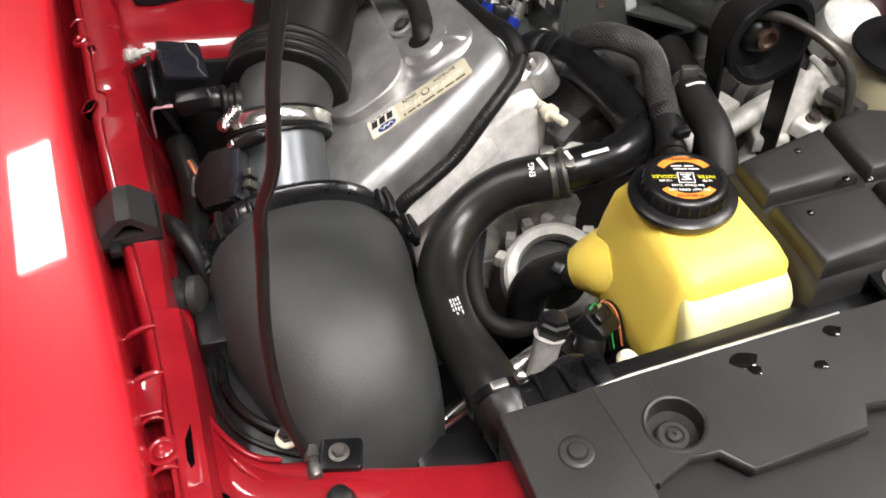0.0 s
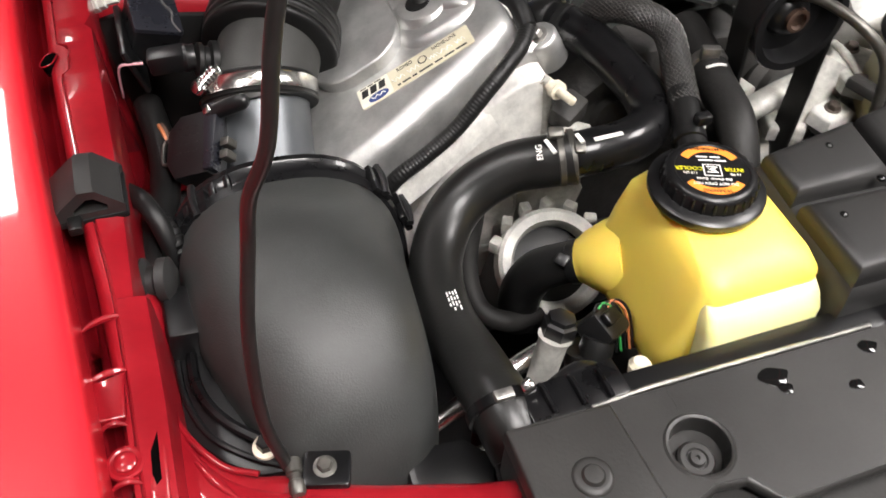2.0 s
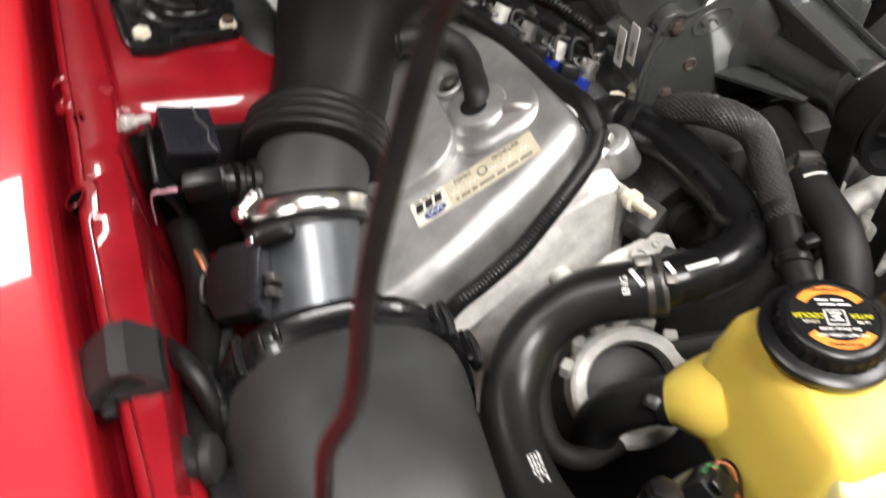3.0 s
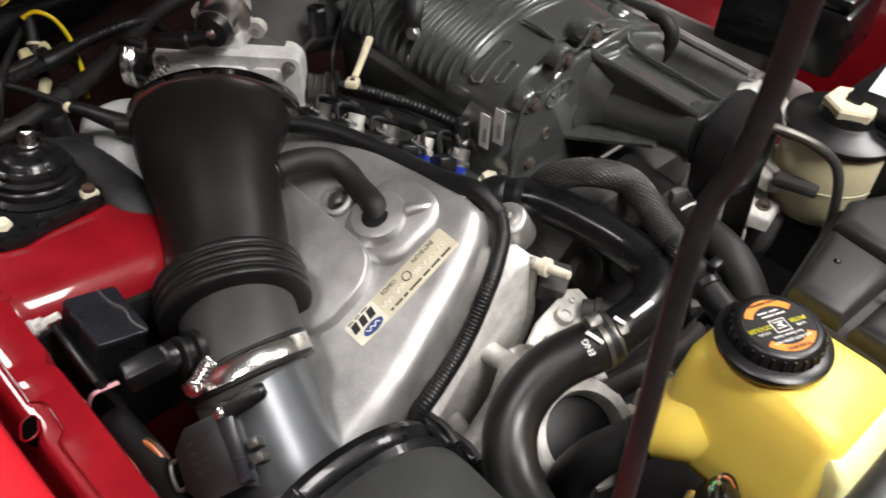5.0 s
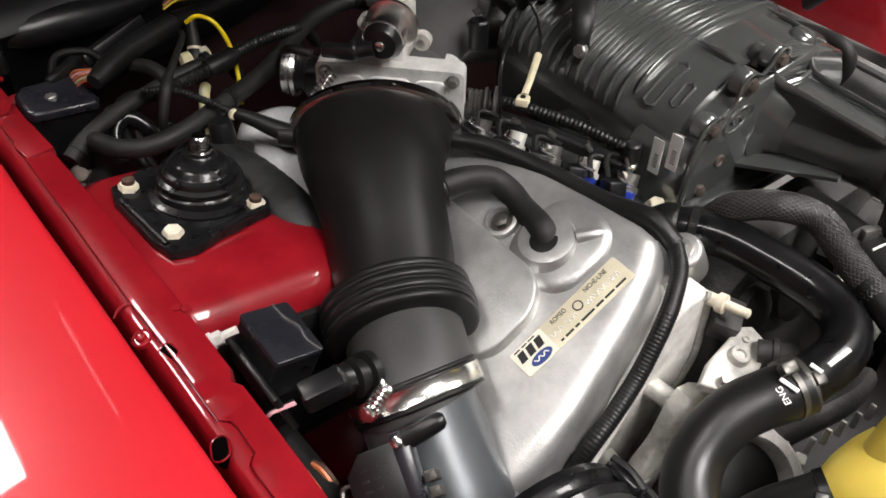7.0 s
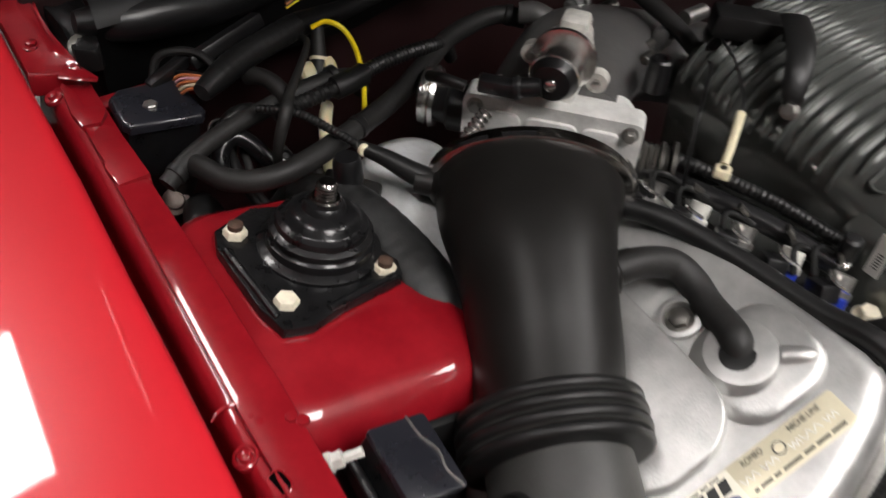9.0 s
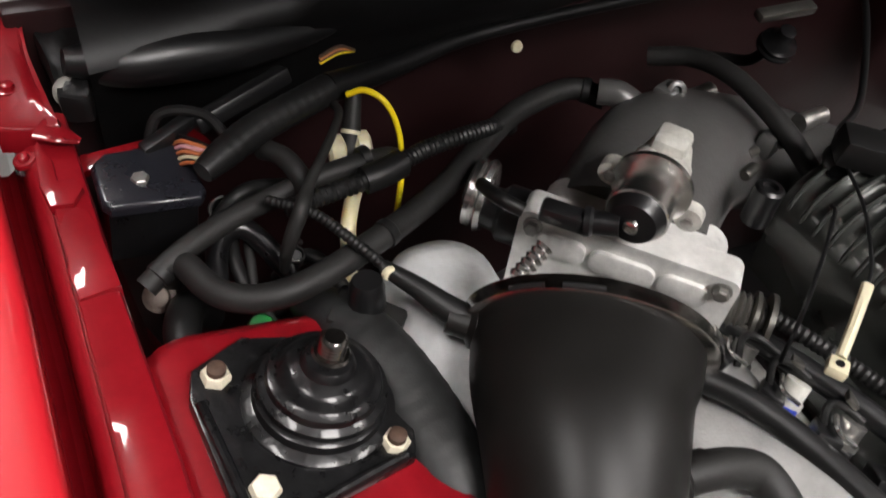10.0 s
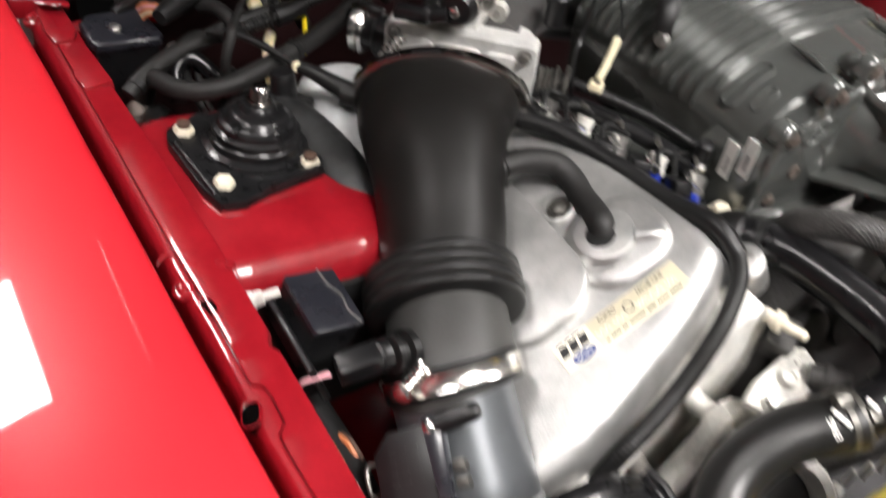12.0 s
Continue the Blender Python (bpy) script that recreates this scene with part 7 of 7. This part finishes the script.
part("sleeve", sweep([(-0.497, 1.226, 0.884), (-0.492, 1.218, 0.888), (-0.485, 1.206, 0.889), (-0.480, 1.189, 0.886), (-0.478, 1.180, 0.876)], 0.0078, 12), DUSTY, wl)
gc = thing("green_cap", "small green plastic cap", "cap")
part("cap", lathe([(0, 0.010), (0.010, 0.0105), (0.014, 0.009), (0.016, 0.005)], (-0.531, 1.121, 0.810), (-0.1, -0.4, 0.9), 16), GREEN, gc)
part("stem", lathe([(0, 0.009), (-0.06, 0.012)], (-0.531, 1.121, 0.810), (-0.1, -0.4, 0.9), 12), BLACK, gc)
ac = thing("air_line_valve", "black hose end with a bright arc as its highlight, below the hoses", "hose")
part("hose", sweep([(-0.58, 1.09, 0.80), (-0.585, 1.12, 0.825), (-0.575, 1.15, 0.82), (-0.56, 1.17, 0.78)], 0.013, 14), RUBBER, ac)
# Chrome arcs over the cups model the C-shaped highlights as solid parts.
for x, y, r in ((-0.5325, 1.209, 0.0105), (-0.4955, 1.150, 0.0060)):
    part("ring", sweep([(x + r * math.cos(a), y + 0.7 * r * math.sin(a), 0.850 + 0.5 * r * math.sin(a)) for a in (1.4 + 3.4 * k / 12 for k in range(13))], 0.0013, 8, 1), CHROME, ac)
    part("ring_cup", lathe([(-0.02, r * 1.05), (-0.001, r * 1.05), (0.0, r * 0.8), (-0.006, r * 0.7)], (x, y, 0.849), (-0.1, -0.5, 0.85), 18), RUBBER, ac)
part("brass_fitting", lathe([(-0.02, 0.012), (0.0, 0.012), (0.001, 0.008), (0.007, 0.0075), (0.008, 0.005)], (-0.592, 1.165, 0.822), (-0.2, -0.6, 0.75), 16), OLDBOLT, ac)
part("hose_loop", sweep([(-0.50, 1.15, 0.83), (-0.525, 1.175, 0.86), (-0.545, 1.172, 0.855), (-0.553, 1.152, 0.83)], 0.008, 12), GLOSS, ac)
for p0, p1, p2 in (((-0.52, 1.14, 0.80), (-0.49, 1.13, 0.84), (-0.47, 1.15, 0.80)), ((-0.50, 1.19, 0.78), (-0.48, 1.16, 0.83), (-0.455, 1.12, 0.80)), ((-0.56, 1.20, 0.82), (-0.52, 1.21, 0.86), (-0.48, 1.23, 0.84))):
    part("cable_loop", sweep([p0, p1, p2], 0.006, 10, 8), RUBBER, ac)
insul = thing("heat_blanket", "pale grey insulating blanket beside the throttle body", "insulation")
bm = loft([rring(-0.44, -0.36, 1.00, 1.14, 0.70, 0.03), rring(-0.45, -0.35, 0.99, 1.15, 0.80, 0.035), rring(-0.44, -0.36, 1.01, 1.14, 0.838, 0.035), rring(-0.425, -0.375, 1.03, 1.12, 0.848, 0.02)])
part("blanket", bm, DUSTYPALE, insul, "", 60)
cb = thing("cowl_bolt", "round bolt on the cowl corner", "bolt")
part("washer", lathe([(0, 0.012), (0.002, 0.012), (0.003, 0.009)], (-0.616, 1.319, 0.893), (0.2, -0.8, 0.6), 20), DARKSTEEL, cb)
part("head", hexbolt((-0.616, 1.318, 0.894), (0.2, -0.8, 0.6), 0.006, 0.006), BLACK, cb)
grom = thing("wall_grommet", "small pale grommet on the firewall", "grommet")
part("grommet", lathe([(0, 0.006), (0.003, 0.0055), (0.004, 0.003)], (-0.224, 1.330, 0.855), (0, -1, 0.2), 16), TAG, grom)

# ---- far side of the bay ----
res = thing("steering_reservoir", "cream plastic reservoir with a black cap", "reservoir")
part("body", lathe([(0, 0.042), (0.02, 0.054), (0.06, 0.056), (0.095, 0.056), (0.105, 0.050), (0.11, 0.040)], (0.172, 0.578, 0.747), (0, 0, 1), 32), RESPLASTIC, res)
rcap = part("cap", lathe([(0, 0.060), (0.004, 0.062), (0.007, 0.061), (0.010, 0.054), (0.013, 0.038), (0.017, 0.031), (0.026, 0.028), (0.028, 0.020)], (0.172, 0.578, 0.852), (0, 0, 1), 36), BLACK, res)
part("cap_grip", lathe([(0, 0.030), (0.008, 0.030), (0.011, 0.027), (0.011, 0.011), (0.007, 0.010)], (0.172, 0.578, 0.877), (0, 0, 1), 6), TAG, rcap)
part("seam", lathe([(0, 0.0558), (0.0015, 0.0570), (0.003, 0.0558)], (0.172, 0.578, 0.799), (0, 0, 1), 32), RESPLASTIC, res)
part("pipe", sweep([(-0.010, 0.612, 0.918), (0.004, 0.586, 0.925), (0.024, 0.548, 0.916), (0.040, 0.527, 0.893), (0.043, 0.516, 0.852), (0.042, 0.512, 0.80)], 0.0050, 12), DARKSTEEL, res)
v2 = thing("valve_cover", "cast aluminium valve cover across the engine", "engine cover")
VM2 = frame_of((0.298, 0, 0.80), (math.cos(SL), 0, -math.sin(SL)), (0, 1, 0))
part("cover", slab([(-0.09, 0.70), (0.15, 0.70), (0.16, 1.12), (-0.07, 1.12)], -0.075, 0.0, 0.024, None, VM2, 4), CAST, v2)
part("coil_cover", slab(rounded(0.07, 0.36, 0.02, 5, -0.02, 0.90), 0, 0.02, 0.006, None, VM2), CAST, v2)
for k in range(3):
    part("cover_rib", sweep([(0.16 + 0.02 * k, 0.69, 0.872 - 0.012 * k), (0.17 + 0.02 * k, 0.85, 0.872 - 0.012 * k), (0.18 + 0.02 * k, 1.0, 0.87 - 0.012 * k)], 0.006, 8), CAST, v2)
bat = thing("battery_box", "black battery with white labels", "battery")
part("case", box((0.265, 0.49, 0.79), (0.20, 0.22, 0.16), 0.01), BLACK, bat)
part("lid", box((0.265, 0.49, 0.878), (0.19, 0.21, 0.02), 0.006), BLACK, bat)
for x, y, s in ((0.235, 0.565, (0.07, 0.035)), (0.195, 0.455, (0.05, 0.04)), (0.29, 0.48, (0.06, 0.05))):
    part("sticker", box((x, y, 0.8892), (*s, 0.001), 0, rot(0, 0, 10)), WHITE, bat)
brk = thing("brake_reservoir", "cream brake fluid reservoir by the far tower", "reservoir")
part("tank", box((0.36, 1.02, 0.93), (0.09, 0.14, 0.06), 0.012), RESPLASTIC, brk)
part("cap", lathe([(0, 0.03), (0.015, 0.03), (0.018, 0.026)], (0.36, 0.99, 0.96), (0, 0, 1), 24), BLACK, brk)
boost = thing("cruise_unit", "round black actuator on the firewall", "actuator")
part("drum", lathe([(0, 0.016), (0.004, 0.020), (0.006, 0.020), (0.008, 0.018), (0.012, 0.018), (0.014, 0.015), (0.022, 0.009), (0.030, 0.008), (0.031, 0.005)], (0.02, 1.248, 0.862), (-0.1, -0.3, 0.9), 28), GLOSS, boost)
part("hose", sweep([(0.02, 1.250, 0.868), (0.012, 1.262, 0.842), (0.0, 1.285, 0.83), (-0.02, 1.31, 0.82)], 0.006, 12), RUBBER, boost)
part("bracket", box((0.03, 1.262, 0.895), (0.07, 0.014, 0.010), 0.003, rot(10, 0, 0)), DARKSTEEL, boost)
# Added drum covers the far red sheet, which should sit in shade.
servo = thing("brake_servo", "round black brake servo added to darken the far firewall corner", "brake servo")
part("drum", lathe([(0, 0.09), (0.01, 0.115), (0.05, 0.12), (0.055, 0.125), (0.062, 0.12), (0.10, 0.105), (0.12, 0.06)], (0.40, 1.31, 0.90), (0, -1, 0.05), 40), BLACK, servo)
part("cylinder", lathe([(0, 0.03), (0.03, 0.026), (0.12, 0.026), (0.125, 0.02)], (0.40, 1.19, 0.905), (-0.15, -1, 0.05), 24), CASTROUGH, servo)
fuelv = thing("purge_valve", "grey brown cast valve with black hoses", "valve")
part("body", lathe([(0, 0.02), (0.006, 0.028), (0.03, 0.028), (0.034, 0.018), (0.05, 0.016), (0.054, 0.022), (0.066, 0.02)], (0.215, 0.965, 0.885), (0.25, -0.1, 0.9), 24), GRIMY, fuelv)
part("arm", sweep([(0.22, 0.96, 0.91), (0.255, 0.955, 0.915), (0.285, 0.94, 0.90)], [0.014, 0.016, 0.012], 14), CASTROUGH, fuelv)
for pts in (((0.16, 1.04, 0.92), (0.20, 1.00, 0.955), (0.27, 0.97, 0.955), (0.33, 0.99, 0.92), (0.36, 1.05, 0.86)), ((0.14, 0.99, 0.90), (0.19, 0.93, 0.93), (0.24, 0.88, 0.925), (0.30, 0.90, 0.89), (0.34, 0.96, 0.82)), ((0.30, 0.80, 0.86), (0.36, 0.86, 0.915), (0.42, 0.95, 0.925), (0.46, 1.06, 0.90))):
    part("hose", sweep(list(pts), 0.0095, 12), RUBBER, fuelv)
fb = thing("relay_box", "black relay panel with an ivory tie by the far tower", "relay box")
part("body", box((0.30, 0.72, 0.89), (0.13, 0.15, 0.08), 0.008, rot(0, 0, 8)), GLOSS, fb)
part("lid", box((0.30, 0.72, 0.938), (0.12, 0.14, 0.016), 0.005, rot(0, 0, 8)), GLOSS, fb)
part("tie", sweep([(0.233, 0.69, 0.94), (0.225, 0.68, 0.92), (0.222, 0.675, 0.88)], [(0.006, 0.003)] * 3, 8), TAG, fb)
for k, pts in enumerate((((0.135, 0.905, 0.872), (0.143, 0.877, 0.885), (0.145, 0.835, 0.893), (0.145, 0.803, 0.892), (0.145, 0.790, 0.875), (0.143, 0.800, 0.845), (0.14, 0.82, 0.80)), ((0.10, 0.92, 0.95), (0.17, 0.94, 0.97), (0.24, 0.88, 0.95), (0.30, 0.86, 0.92)))):
    hs = thing("vacuum_hose", "black vacuum hose arching over the far valve cover", "hose", "vacuum hoses")
    part("hose", sweep(list(pts), 0.0088, 14, 8), DUSTY, hs)
alt = thing("alternator", "weathered alloy alternator with wiring", "alternator")
part("body", lathe([(0, 0.05), (0.01, 0.062), (0.09, 0.062), (0.10, 0.05)], (0.13, 0.72, 0.70), (0, -1, 0), 28), CASTROUGH, alt)
part("pulley", lathe([(0, 0.03), (0.004, 0.034), (0.024, 0.034), (0.028, 0.02)], (0.13, 0.62, 0.70), (0, -1, 0), 28), BLACK, alt)
for k in range(8):
    a = 2 * math.pi * k / 8
    part("vent_fin", box((0.13 + 0.045 * math.cos(a), 0.618, 0.70 + 0.045 * math.sin(a)), (0.010, 0.012, 0.028), 0.002, rot(0, -math.degrees(a) + 90, 0)), CASTROUGH, alt)
brace = thing("accessory_bracket", "weathered alloy bracket and webs below the belt", "bracket")
part("web", slab([(0.130, 0.668), (0.153, 0.656), (0.172, 0.634), (0.150, 0.606), (0.118, 0.590), (0.103, 0.606), (0.107, 0.640)], 0.782, 0.800, 0.005, None, None, 3), CASTROUGH, brace)
part("web_ridge", sweep([(0.128, 0.664, 0.801), (0.124, 0.635, 0.804), (0.116, 0.604, 0.802)], [(0.004, 0.004)] * 3, 10), CASTROUGH, brace)
part("pad", slab([(0.109, 0.632), (0.116, 0.590), (0.080, 0.582), (0.072, 0.606)], 0.752, 0.770, 0.005, None, None, 3), CASTLIGHT, brace)
part("arm", slab([(0.056, 0.682), (0.066, 0.676), (0.086, 0.616), (0.070, 0.598), (0.034, 0.612), (0.044, 0.640)], 0.732, 0.750, 0.005, None, None, 3), CASTROUGH, brace)
part("arm", slab([(0.002, 0.690), (0.032, 0.684), (0.040, 0.658), (0.012, 0.648)], 0.748, 0.768, 0.004, None, None, 2), CASTROUGH, brace)
part("housing", lathe([(0, 0.034), (0.02, 0.038), (0.045, 0.036), (0.055, 0.026), (0.060, 0.012)], (0.178, 0.690, 0.790), (0.05, -0.35, 0.9), 28), CASTLIGHT, brace)
for x, y, z in ((0.140, 0.650, 0.800), (0.114, 0.600, 0.800), (0.094, 0.600, 0.770), (0.060, 0.650, 0.750)):
    part("bolt", hexbolt((x, y, z), (0, -0.1, 1), 0.0062, 0.008, 0.0085), OLDBOLT, brace)
part("connector", box((0.108, 0.580, 0.806), (0.018, 0.046, 0.012), 0.003, rot(0, 5, 20)), GRIMY, brace)
part("guide", sweep([(0.106, 0.645, 0.792), (0.112, 0.628, 0.795), (0.114, 0.610, 0.797)], 0.0030, 8), TAG, brace)
